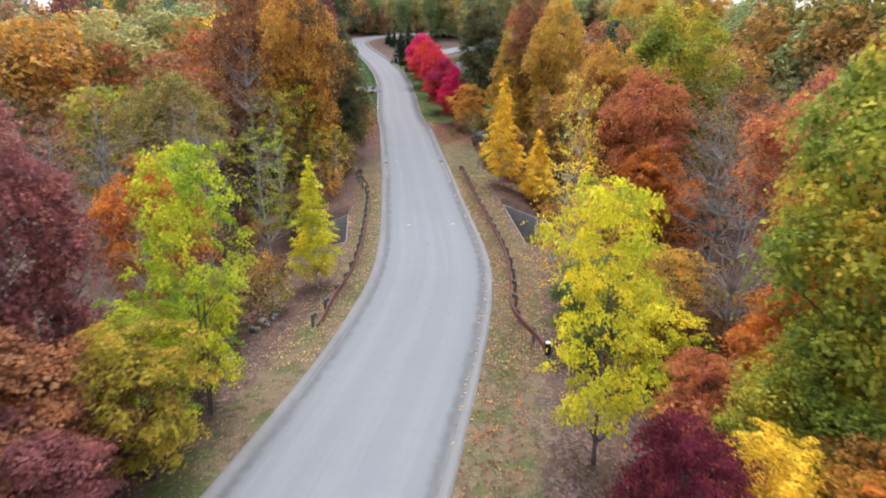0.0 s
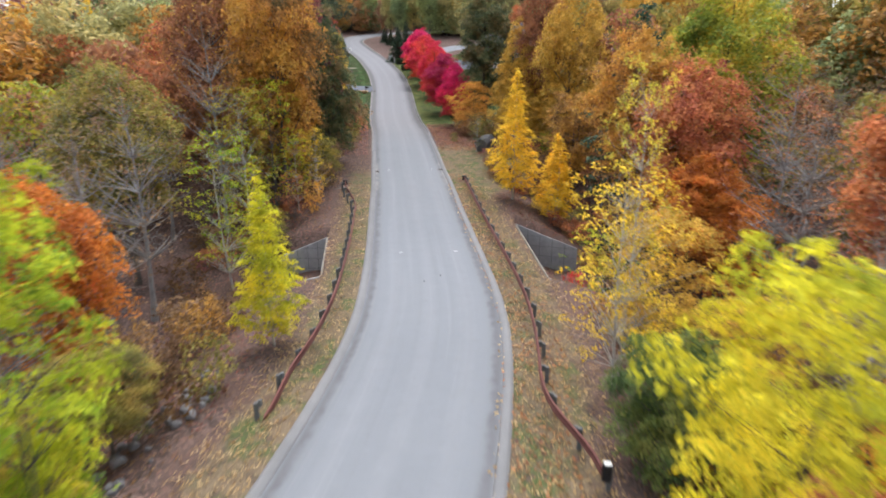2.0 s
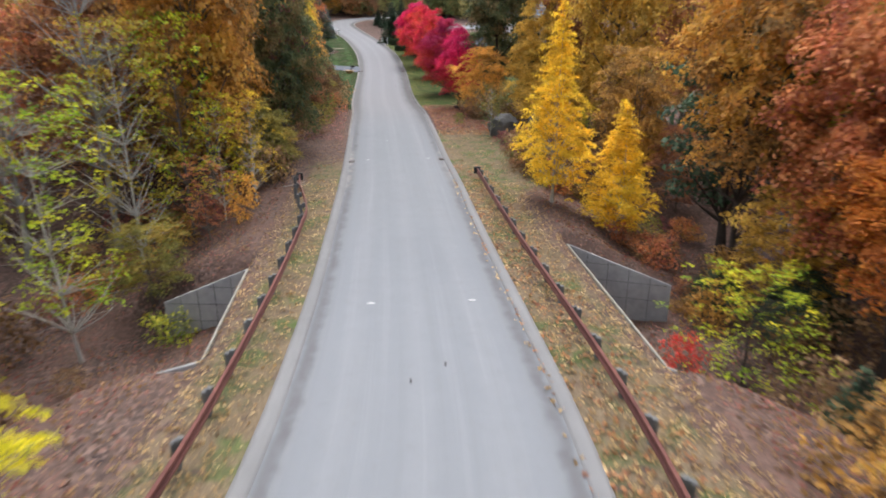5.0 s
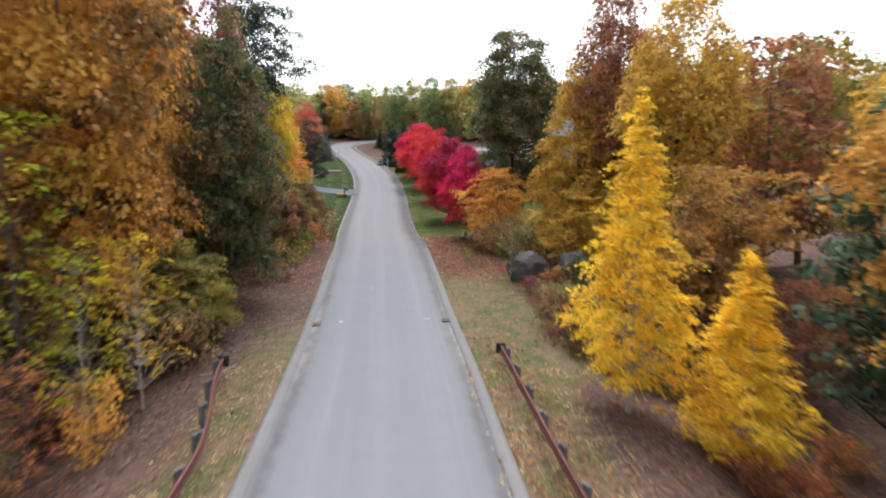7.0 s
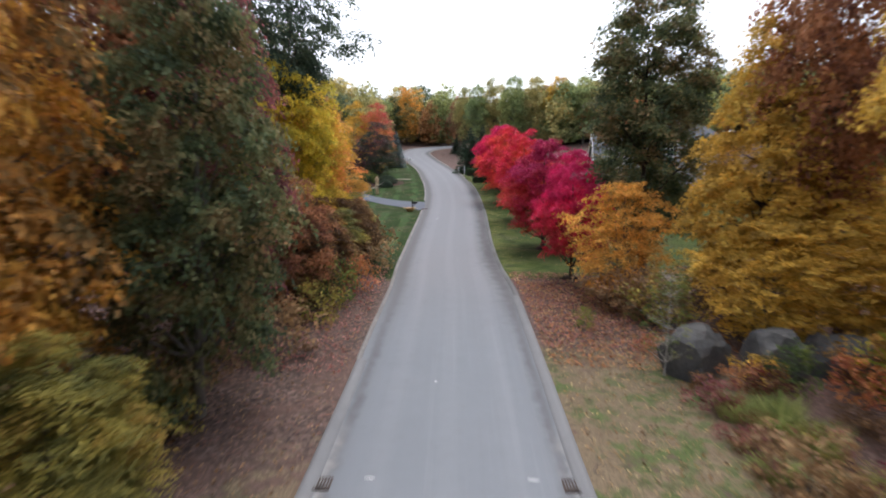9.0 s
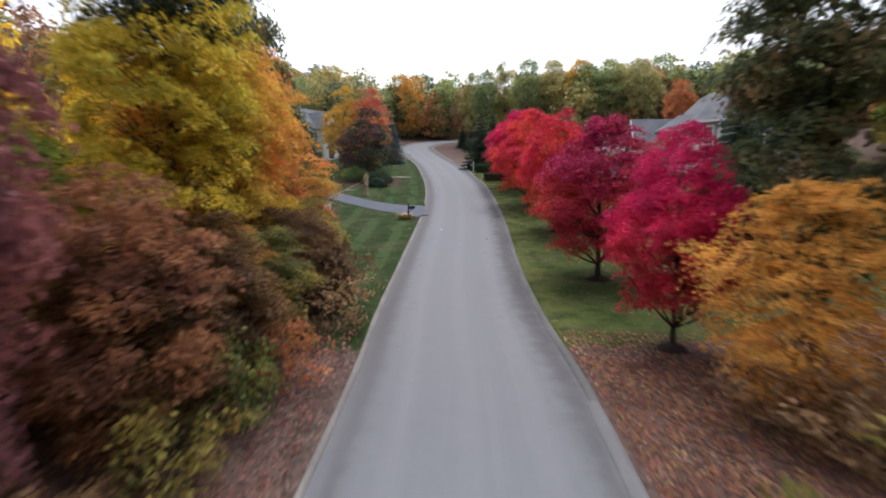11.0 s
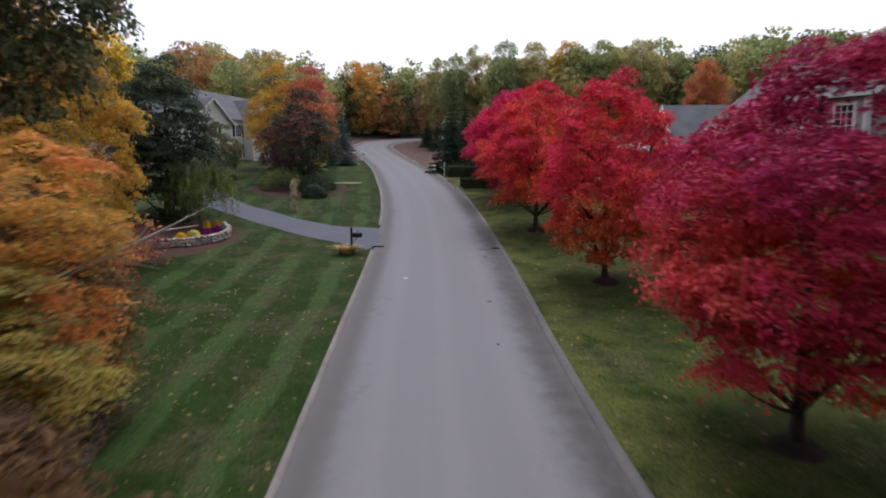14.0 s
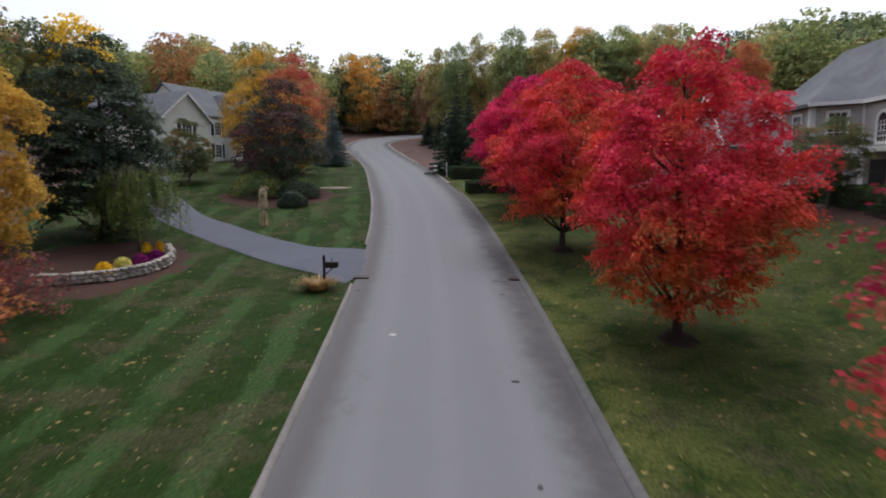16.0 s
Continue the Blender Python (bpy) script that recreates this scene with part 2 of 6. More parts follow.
def ground_material():
    """Leaf litter, patchy verge grass and striped lawn, told apart by the zone laid on the ground."""
    m, n, l, b = material("ground_cover", 0.95, 0.1)
    w = world_place(n)
    zone = n.new("ShaderNodeVertexColor")
    zone.layer_name = "zone"
    parts = n.new("ShaderNodeSeparateColor")
    l.new(zone.outputs["Color"], parts.inputs[0])
    uv = n.new("ShaderNodeUVMap")
    uv.uv_map = "strip"
    across = n.new("ShaderNodeSeparateXYZ")
    l.new(uv.outputs[0], across.inputs[0])
    fine, mid, big = noise_at(n, l, w, 14, 5, 0.7), noise_at(n, l, w, 2.2, 5, 0.65), noise_at(n, l, w, 0.35, 4)
    speck = n.new("ShaderNodeTexVoronoi")
    speck.inputs["Scale"].default_value = 9
    l.new(w, speck.inputs["Vector"])
    tint = n.new("ShaderNodeSeparateColor")
    l.new(speck.outputs["Color"], tint.inputs[0])
    litter = ramp(n, l, tint.outputs[0], [(0.0, (0.036, 0.027, 0.026)), (0.35, (0.070, 0.051, 0.046)), (0.6, (0.125, 0.086, 0.076)), (0.85, (0.225, 0.157, 0.132)), (1.0, (0.19, 0.085, 0.064))])
    litter = blend(n, l, band(n, l, mid, 0.35, 0.65), blend(n, l, 0.65, litter, (0.085, 0.06, 0.05)), litter)
    litter = blend(n, l, calc(n, l, "MULTIPLY", band(n, l, big, 0.4, 0.65), 0.55), litter, (0.13, 0.08, 0.066))
    grass = ramp(n, l, fine, [(0.34, (0.032, 0.052, 0.016)), (0.5, (0.072, 0.108, 0.034)), (0.66, (0.135, 0.155, 0.06))])
    grass = blend(n, l, band(n, l, calc(n, l, "ADD", calc(n, l, "MULTIPLY", mid, 0.4), calc(n, l, "MULTIPLY", noise_at(n, l, w, 0.55, 4, 0.6), 0.6)), 0.42, 0.53), grass, blend(n, l, band(n, l, fine, 0.3, 0.7), (0.085, 0.064, 0.045), (0.235, 0.18, 0.115)))
    wave = calc(n, l, "SINE", calc(n, l, "ADD", calc(n, l, "MULTIPLY", across.outputs[0], 2.6), calc(n, l, "MULTIPLY", big, 4.6)))
    stripe = calc(n, l, "MULTIPLY", band(n, l, wave, 0.1, 0.8), band(n, l, calc(n, l, "MULTIPLY", across.outputs[0], -1.0), 0.0, 4.0))
    stripe = calc(n, l, "ADD", calc(n, l, "MULTIPLY", calc(n, l, "MULTIPLY", stripe, band(n, l, noise_at(n, l, w, 0.16, 4, 0.6), 0.38, 0.58)), 0.9), calc(n, l, "MULTIPLY", band(n, l, big, 0.4, 0.7), 0.3))
    lawn_a = ramp(n, l, fine, [(0.36, (0.006, 0.017, 0.002)), (0.64, (0.022, 0.047, 0.007))])
    lawn_b = ramp(n, l, fine, [(0.36, (0.016, 0.040, 0.010)), (0.64, (0.056, 0.102, 0.030))])
    lawn = blend(n, l, stripe, lawn_a, lawn_b)
    lawn = blend(n, l, calc(n, l, "MULTIPLY", band(n, l, mid, 0.46, 0.72), 0.25), lawn, (0.058, 0.072, 0.022))
    lawn = blend(n, l, calc(n, l, "MULTIPLY", band(n, l, noise_at(n, l, w, 0.5, 5, 0.7), 0.47, 0.62), 0.55), lawn, blend(n, l, band(n, l, fine, 0.36, 0.64), (0.028, 0.026, 0.014), (0.105, 0.09, 0.05)))
    dry = calc(n, l, "MULTIPLY", band(n, l, across.outputs[0], 2.0, 4.0), calc(n, l, "SUBTRACT", 0.7, calc(n, l, "MULTIPLY", band(n, l, across.outputs[0], 4.2, 6.5), 0.35)))
    lawn = blend(n, l, calc(n, l, "MULTIPLY", dry, band(n, l, noise_at(n, l, w, 0.8, 4), 0.3, 0.62)), lawn, blend(n, l, band(n, l, fine, 0.36, 0.64), (0.055, 0.068, 0.016), (0.165, 0.168, 0.05)))
    drop = calc(n, l, "MULTIPLY", band(n, l, tint.outputs[1], 0.985, 0.99), band(n, l, mid, 0.45, 0.6))
    lawn = blend(n, l, calc(n, l, "MULTIPLY", drop, 0.8), lawn, (0.34, 0.24, 0.11))
    rag = calc(n, l, "MULTIPLY", calc(n, l, "SUBTRACT", mid, 0.5), 1.5)
    g = band(n, l, calc(n, l, "ADD", parts.outputs[1], rag), 0.35, 0.65)
    r = band(n, l, calc(n, l, "ADD", parts.outputs[0], calc(n, l, "MULTIPLY", rag, 0.5)), 0.4, 0.6)
    bed = ramp(n, l, fine, [(0.3, (0.035, 0.022, 0.018)), (0.75, (0.11, 0.065, 0.05))])
    col = blend(n, l, g, litter, grass)
    col = blend(n, l, r, col, lawn)
    col = blend(n, l, band(n, l, parts.outputs[2], 0.4, 0.6), col, bed)
    l.new(col, b.inputs["Base Color"])
    relief(n, l, b, calc(n, l, "ADD", fine, tint.outputs[0]), 0.6, 0.05)
    return m


def asphalt(name, dark, light, apron=True):
    """Old grey asphalt: fine stone grain, worn wheel tracks, dark gutters, a few stains; lateral metres lie in the strip map."""
    m, n, l, b = material(name, 0.9, 0.2)
    w = world_place(n)
    grain, mid, big = noise_at(n, l, w, 60, 3, 0.7), noise_at(n, l, w, 1.1, 6, 0.65), noise_at(n, l, w, 0.16, 3)
    col = ramp(n, l, calc(n, l, "ADD", calc(n, l, "MULTIPLY", grain, 0.45), calc(n, l, "ADD", calc(n, l, "MULTIPLY", mid, 0.2), calc(n, l, "MULTIPLY", big, 0.35))), [(0.32, dark), (0.68, light)])
    if apron:
        uv = n.new("ShaderNodeUVMap")
        uv.uv_map = "strip"
        s = n.new("ShaderNodeSeparateXYZ")
        l.new(uv.outputs[0], s.inputs[0])
        off = calc(n, l, "ABSOLUTE", s.outputs[0])
        wob = calc(n, l, "ADD", off, calc(n, l, "MULTIPLY", calc(n, l, "SUBTRACT", mid, 0.5), 0.5))
        far = band(n, l, s.outputs[1], 78, 100)
        side = calc(n, l, "ADD", 0.25, calc(n, l, "MULTIPLY", far, 0.75))
        gutter = calc(n, l, "MULTIPLY", band(n, l, wob, 2.4, 3.15), calc(n, l, "MULTIPLY", side, 0.74))
        right = calc(n, l, "MULTIPLY", calc(n, l, "MULTIPLY", band(n, l, calc(n, l, "ADD", s.outputs[0], calc(n, l, "MULTIPLY", calc(n, l, "SUBTRACT", mid, 0.5), 0.6)), 2.0, 3.0), far), 0.45)
        line = calc(n, l, "MULTIPLY", band(n, l, wob, 2.78, 3.12), calc(n, l, "SUBTRACT", 1.0, band(n, l, wob, 3.16, 3.42)))
        line = calc(n, l, "MULTIPLY", calc(n, l, "MULTIPLY", line, calc(n, l, "SUBTRACT", 1.0, far)), calc(n, l, "ADD", 0.5, calc(n, l, "MULTIPLY", band(n, l, mid, 0.35, 0.65), 0.35)))
        col = blend(n, l, line, col, (0.10, 0.10, 0.108))
        long = n.new("ShaderNodeVectorMath")
        long.operation = "MULTIPLY"
        long.inputs[1].default_value = (2.4, 0.035, 1.0)
        l.new(uv.outputs[0], long.inputs[0])
        streak = noise_at(n, l, long.outputs[0], 1.0, 4, 0.6)
        col = blend(n, l, calc(n, l, "MULTIPLY", band(n, l, streak, 0.52, 0.66), 0.08), col, (0.33, 0.335, 0.345))
        col = blend(n, l, calc(n, l, "MULTIPLY", band(n, l, calc(n, l, "SUBTRACT", 1.0, streak), 0.52, 0.68), 0.10), col, (0.12, 0.122, 0.128))
        blot = noise_at(n, l, w, 1.3, 7, 0.72)
        right = calc(n, l, "MULTIPLY", right, calc(n, l, "ADD", 0.35, calc(n, l, "MULTIPLY", band(n, l, blot, 0.38, 0.62), 1.1)))
        col = blend(n, l, calc(n, l, "MULTIPLY", far, 0.7), col, blend(n, l, band(n, l, grain, 0.3, 0.7), (0.158, 0.157, 0.167), (0.192, 0.19, 0.2)))
        col = blend(n, l, gutter, col, (0.085, 0.08, 0.08))
        col = blend(n, l, right, col, (0.066, 0.064, 0.066))
        blot = calc(n, l, "MULTIPLY", calc(n, l, "MULTIPLY", band(n, l, noise_at(n, l, w, 0.9, 7, 0.75), 0.55, 0.66), far), band(n, l, wob, 0.8, 2.6))
        col = blend(n, l, calc(n, l, "MULTIPLY", blot, 0.35), col, (0.09, 0.088, 0.09))
        track = calc(n, l, "COSINE", calc(n, l, "MULTIPLY", s.outputs[0], 3.4))
        col = blend(n, l, calc(n, l, "MULTIPLY", band(n, l, calc(n, l, "ADD", track, calc(n, l, "MULTIPLY", mid, 0.8)), 0.3, 1.6), 0.05), col, (0.42, 0.42, 0.43))
        sand = calc(n, l, "MULTIPLY", band(n, l, wob, 2.85, 3.3), calc(n, l, "SUBTRACT", band(n, l, s.outputs[1], 60, 70), band(n, l, s.outputs[1], 72, 76)))
        sand = calc(n, l, "MULTIPLY", sand, calc(n, l, "MULTIPLY", band(n, l, noise_at(n, l, w, 0.7, 6, 0.75), 0.36, 0.72), 0.5))
        col = blend(n, l, sand, col, (0.50, 0.47, 0.43))
        col = blend(n, l, calc(n, l, "MULTIPLY", band(n, l, big, 0.45, 0.7), 0.08), col, (0.12, 0.12, 0.125))
        col = blend(n, l, calc(n, l, "MULTIPLY", band(n, l, noise_at(n, l, w, 2.6, 6, 0.7), 0.52, 0.7), 0.14), col, (0.13, 0.13, 0.135))
    l.new(col, b.inputs["Base Color"])
    relief(n, l, b, grain, 0.25, 0.01)
    return m


GROUND = ground_material()
ROAD = asphalt("grey_asphalt", (0.156, 0.167, 0.184), (0.190, 0.203, 0.222))
BERM = asphalt("berm_asphalt", (0.125, 0.126, 0.13), (0.215, 0.215, 0.22), False)
DRIVE = asphalt("sealed_asphalt", (0.074, 0.081, 0.102), (0.118, 0.128, 0.158), False)

# ---- the plan: the road's centre line and height along y ----
RY = [-80, -20, 5, 18, 24, 30, 35, 39, 42, 45, 49, 53, 59, 67, 72, 77, 82, 92, 97, 106, 113, 120, 127, 132, 138, 147, 155, 163, 172, 185, 195, 203, 211, 219, 227, 236, 250, 420]
RX = [-20, -10, -5.6, -3.4, -2.4, -1.45, -0.85, -0.7, -0.85, -1.1, -1.4, -1.8, -2.4, -3.15, -3.8, -4.3, -4.9, -6.0, -6.9, -8.0, -8.75, -9.4, -10.15, -10.8, -11.6, -13.3, -15.2, -17.0, -19.2, -23.2, -26.8, -29.2, -28.2, -22, -11, 3, 24, 260]
RZ = [4, 2.5, 1.2, 0.4, -0.05, -0.15, -0.1, -0.05, -0.05, -0.08, -0.15, -0.1, 0.1, 0.5, 0.68, 1.05, 1.5, 2.1, 2.25, 2.7, 3.35, 4.1, 4.8, 5.35, 6.15, 7.5, 8.5, 9.3, 10.2, 11.7, 13.2, 14.5, 15.8, 16.9, 17.7, 18.4, 19.2, 22]
FINE = np.arange(-80, 420.01, 0.5)
KERNEL = np.exp(-0.5 * (np.arange(-12, 13) / 5.0) ** 2)
KERNEL /= KERNEL.sum()


def eased(values):
    v = np.interp(FINE, RY, values)
    return np.convolve(np.pad(v, 12, mode="edge"), KERNEL, mode="valid")


CX, CZ = eased(RX), eased(RZ)


def xc(y):
    return float(np.interp(y, FINE, CX))


def zr(y):
    return float(np.interp(y, FINE, CZ))


def wide(y):
    """How much wider a cross-cut along x is than the road itself, where the road runs aslant."""
    return 1.0 if y < 180 else math.hypot(1, ease(180, 195, y) * (xc(y + 1) - xc(y - 1)) / 2)


def ease(a, b, v):
    t = min(1.0, max(0.0, (v - a) / (b - a)))
    return t * t * (3 - 2 * t)


def height(x, y):
    """The ground's height."""
    u, z = x - xc(y), zr(y)
    d = abs(u)
    woods = 1 - ease(62, 80, y)
    z -= woods * (3.0 * ease(7.2, 15, d) + 0.2 * ease(4.2, 6.5, d))
    rim = float(np.interp(y, (44.7, 52.1), (6.2, 6.6))) if u < 0 else float(np.interp(y, (44.4, 55.2), (6.95, 7.25)))
    if d > rim:
        near = ease(44.1, 44.6, y) * (1 - ease(52.4 if u < 0 else 55.4, 54.4 if u < 0 else 57.4, y))
        z -= near * (2.4 * ease(rim, rim + 0.25, d) - 2.0 * ease(9, 14, d))
    if y > 88:
        z += ease(88, 118, y) * (1 - ease(175, 240, y)) * (0.05 * max(0.0, d - 9) if u < 0 else 2.4 * ease(9, 24, d))
        z += ease(150, 200, y) * 3.0 * ease(12, 60, d)
    if u > 0:
        pad = ease(116, 121, y) * (1 - ease(152, 160, y)) * ease(14, 19, u)
        z += (7.85 - z) * pad
    z += ease(60, 160, d) * 5 + ease(300, 900, math.hypot(x, y - 150)) * 12
    bump = ease(6, 12, d) * (1 if y < 95 else 0.35 * ease(25, 40, d))
    z += bump * 0.45 * (noise.noise((x * 0.21, y * 0.21, 3.0)) + 0.5 * noise.noise((x * 0.6, y * 0.6, 7.0)))
    z += 0.05 * ease(4, 5, d) * noise.noise((x * 0.9, y * 0.9, 11.0))
    return z


def surface(x, y):
    u = x - xc(y)
    return zr(y) + 0.07 * (1 - (u / 3.7) ** 2) if abs(u) < 3.7 else height(x, y) + (0.02 if abs(u) < 7 else 0)


WOOD_L = ([80, 88, 94, 100, 106, 112, 118, 124, 130, 150], [-4.6, -4.8, -5.4, -6.6, -8.2, -11.5, -15.5, -17, -24, -30])


def zone_of(x, y):
    u = x - xc(y)
    lawn = grass = bed = 0.0
    if u < 0:
        edge = float(np.interp(y, *WOOD_L))
        if 90 < y < 182:
            lawn = ease(90, 97, y) * ease(edge - 0.6, edge + 0.6, u)
        elif y <= 90:
            grass = 0.62 * (1 - ease(5.2, 7.5, -u)) * (1 - 0.6 * ease(68, 76, y))
    else:
        if y > 88:
            lawn = ease(92 + 0.4 * max(0, u - 6), 98 + 0.4 * max(0, u - 6), y) * (1 - ease(160, 164, y)) * (1 - ease(40, 46, u))
        if y <= 92:
            wide = 6.0 + 4.5 * ease(62, 70, y) - 3.5 * ease(78, 86, y)
            grass = (0.6 + 0.08 * ease(60, 66, y)) * (1 - ease(wide, wide + 2, u)) * (1 - 0.7 * ease(78, 86, y))
    if math.hypot((x + 26.4) / 4.2, (y - 127) / 5.4) < 1 or math.hypot((x + 24.8) / 4.4, (y - 148) / 4.8) < 1 or math.hypot((x - 8.4) / 1.7, (y - 131) / 6.5) < 1:
        bed = 1.0
    return lawn, grass, bed, 1.0


def mesh_object(name, verts, faces, mat, parent=None, smooth=False):
    me = bpy.data.meshes.new(name)
    me.from_pydata(verts, [], faces)
    me.update()
    if mat:
        me.materials.append(mat)
    if smooth:
        me.polygons.foreach_set("use_smooth", [True] * len(me.polygons))
    ob = new(name, me)
    ob.parent = parent
    return ob


def part(name, bm, mat, parent=None, label="", smooth=False):
    """One mesh object out of a bmesh, under a thing or a part."""
    me = bpy.data.meshes.new(name)
    bm.to_mesh(me)
    bm.free()
    me.materials.append(mat)
    if smooth:
        me.polygons.foreach_set("use_smooth", [True] * len(me.polygons))
    ob = new(name, me)
    ob.parent = parent
    return tagged(ob, label)


def grid_strip(name, us, ys, z_of, mat, smooth=True):
    """A sheet that follows the road: columns at lateral offsets, rows along y."""
    verts = [(xc(y) + u * (wide(y) if abs(u) < 5 else 1), y, z_of(u, y)) for y in ys for u in us]
    k = len(us)
    faces = [(j * k + i, j * k + i + 1, (j + 1) * k + i + 1, (j + 1) * k + i) for j in range(len(ys) - 1) for i in range(k - 1)]
    ob = mesh_object(name, verts, faces, mat, None, smooth)
    layer = ob.data.uv_layers.new(name="strip")
    flat = [(us[v % k], ys[v // k]) for f in faces for v in f]
    layer.data.foreach_set("uv", [c for p in flat for c in p])
    return ob


# ---- ground ----
near_u = [3.75] + [0.4 * i for i in range(10, 20)] + [0.6 * i for i in range(14, 34)] + [21, 22.5, 24, 26, 28, 31, 34, 38, 42, 47, 53, 60, 70, 85, 105, 135, 180, 250, 400, 800, 1600]
US = sorted([-u for u in near_u] + [-6.95, -6.85, -6.7, -6.55, -6.45, -6.3, -6.1, -3.5, 0, 3.5, 6.9, 7.0, 7.1, 7.35, 7.45, 7.55] + near_u)
YS = [-1500, -700, -300, -150, -80, -50, -30, -20, -12, -6] + [0.7 * i for i in range(0, 260)] + [183 + 2.5 * i for i in range(30)] + [262, 272, 285, 300, 320, 345, 380, 420, 600, 1000, 2000]


def ground_z(u, y):
    z = height(xc(y) + u, y)
    return z - (0.12 if abs(u) < 3.6 else 0)


ground = tagged(grid_strip("ground", US, YS, ground_z, GROUND), "leaf-strewn woodland floor, grass verges and striped lawns", "ground", kind="structure")
layer = ground.data.color_attributes.new("zone", "FLOAT_COLOR", "POINT")
layer.data.foreach_set("color", [c for y in YS for u in US for c in zone_of(xc(y) + u, y)])

# ---- road and kerbs ----
ROAD_U = [-3.66, -3.45, -3.1, -2.4, -1.2, 0, 1.2, 2.4, 3.1, 3.45, 3.66]
ROAD_Y = [-60 + 1.0 * i for i in range(331)]
road = tagged(grid_strip("road", ROAD_U, ROAD_Y, lambda u, y: zr(y) + 0.07 * (1 - (u / 3.7) ** 2), ROAD), "worn pale grey asphalt road curving between woods and lawns", "road", kind="structure")


def kerb(side, y0, y1, mat=KERB):
    prof = [(3.30, -0.12), (3.33, 0.02), (3.42, 0.06), (3.52, 0.10), (3.62, 0.11), (3.72, 0.08), (3.84, -0.10)]
    if mat is not BERM:
        slim = 3.58 if side < 0 else 3.46
        prof = [(slim + (u - 3.30) * (3.84 - slim) / 0.54, h) for u, h in prof]
    ys = [y0 + 0.75 * i for i in range(int((y1 - y0) / 0.75) + 1)]
    us = [side * u for u, _ in prof]
    hs = {side * u: h for u, h in prof}
    ob = grid_strip("kerb", us if side > 0 else us[::-1], ys, lambda u, y: zr(y) + hs[u] + 0.012 * noise.noise((u, y * 0.8, side)), mat)
    return tagged(ob, "weathered grey rolled kerb along the road", "kerb", kind="structure")


kerb(-1, -60, 80, BERM)
kerb(-1, 79.45, 126.2)
kerb(-1, 133.2, 262)
kerb(1, -60, 90, BERM)
kerb(1, 90, 150.5, KERB_DARK)
kerb(1, 155.5, 164.5)
kerb(1, 176.5, 262)


def ribbon(name, points, widths, mat, lift=0.022):
    """A paved strip along a polyline in plan."""
    pts = [Vector((x, y)) for x, y in points]
    verts, faces = [], []
    n = 26
    for i in range(n + 1):
        f = i / n * (len(pts) - 1)
        k = min(int(f), len(pts) - 2)
        p = pts[k].lerp(pts[k + 1], f - k)
        a, c = pts[max(k - (f - k < 0.5), 0)], pts[min(k + 1 + (f - k >= 0.5), len(pts) - 1)]
        side = Vector((c.y - a.y, a.x - c.x)).normalized()
        w = float(np.interp(f, range(len(widths)), widths)) / 2
        for s in (-1, -0.5, 0, 0.5, 1):
            q = p + side * (w * s)
            u = q.x - xc(q.y)
            z = zr(q.y) - 0.03 if abs(u) < 3.5 else zr(q.y) + 0.004 if abs(u) < 4.1 else max(height(q.x, q.y), height(q.x + 0.2, q.y + 0.2), height(q.x - 0.2, q.y - 0.2))
            verts.append((q.x, q.y, z + lift))
    faces = [(r * 5 + c, r * 5 + c + 1, r * 5 + c + 6, r * 5 + c + 5) for r in range(n) for c in range(4)]
    return mesh_object(name, verts, faces, mat, None, True)


tagged(ribbon("driveway", [(-13.2, 129.4), (-14.6, 129.8), (-18.3, 131.3), (-22.6, 134.4), (-27.8, 138.4), (-33.5, 145), (-40, 155)], [6.8, 5.2, 3.3, 3.0, 2.8, 3.2, 4], DRIVE), "dark sealed asphalt driveway across the lawn", "driveway", kind="structure")
tagged(ribbon("driveway", [(-10.2, 153), (-6, 153.5), (2, 155), (12, 156)], [5.0, 4.2, 4, 4], DRIVE), "dark asphalt driveway between clipped hedges", "driveway", kind="structure")
tagged(ribbon("side_street", [(-14.5, 170.5), (-9, 171), (0, 172), (14, 171), (30, 168)], [12.0, 8.5, 7.5, 7.3, 7.3], ROAD), "pale grey asphalt side street joining the road", "road", kind="structure")

# ---- trees: trunk and limbs as tapered tubes, crowns of many single leaves ----
rng = np.random.default_rng(5)


def tube(verts, faces, pts, radii, sides=6):
    base = len(verts)
    pts = [Vector(p) for p in pts]
    for i, p in enumerate(pts):
        way = (pts[min(i + 1, len(pts) - 1)] - pts[max(i - 1, 0)]).normalized()
        a = way.cross(Vector((0.31, 0.94, 0.1))).normalized()
        b = way.cross(a)
        for k in range(sides):
            t = 2 * math.pi * k / sides
            verts.append(tuple(p + (a * math.cos(t) + b * math.sin(t)) * radii[i]))
    for i in range(len(pts) - 1):
        for k in range(sides):
            faces.append((base + i * sides + k, base + i * sides + (k + 1) % sides, base + (i + 1) * sides + (k + 1) % sides, base + (i + 1) * sides + k))


def bent(a, b, sag=0.12, steps=4, r=None):
    r = r or random
    a, b = Vector(a), Vector(b)
    d = (b - a).length
    off = Vector((r.uniform(-1, 1), r.uniform(-1, 1), r.uniform(-0.6, 1))) * d * sag
    return [a.lerp(b, t) + off * (4 * t * (1 - t)) for t in [i / steps for i in range(steps + 1)]]


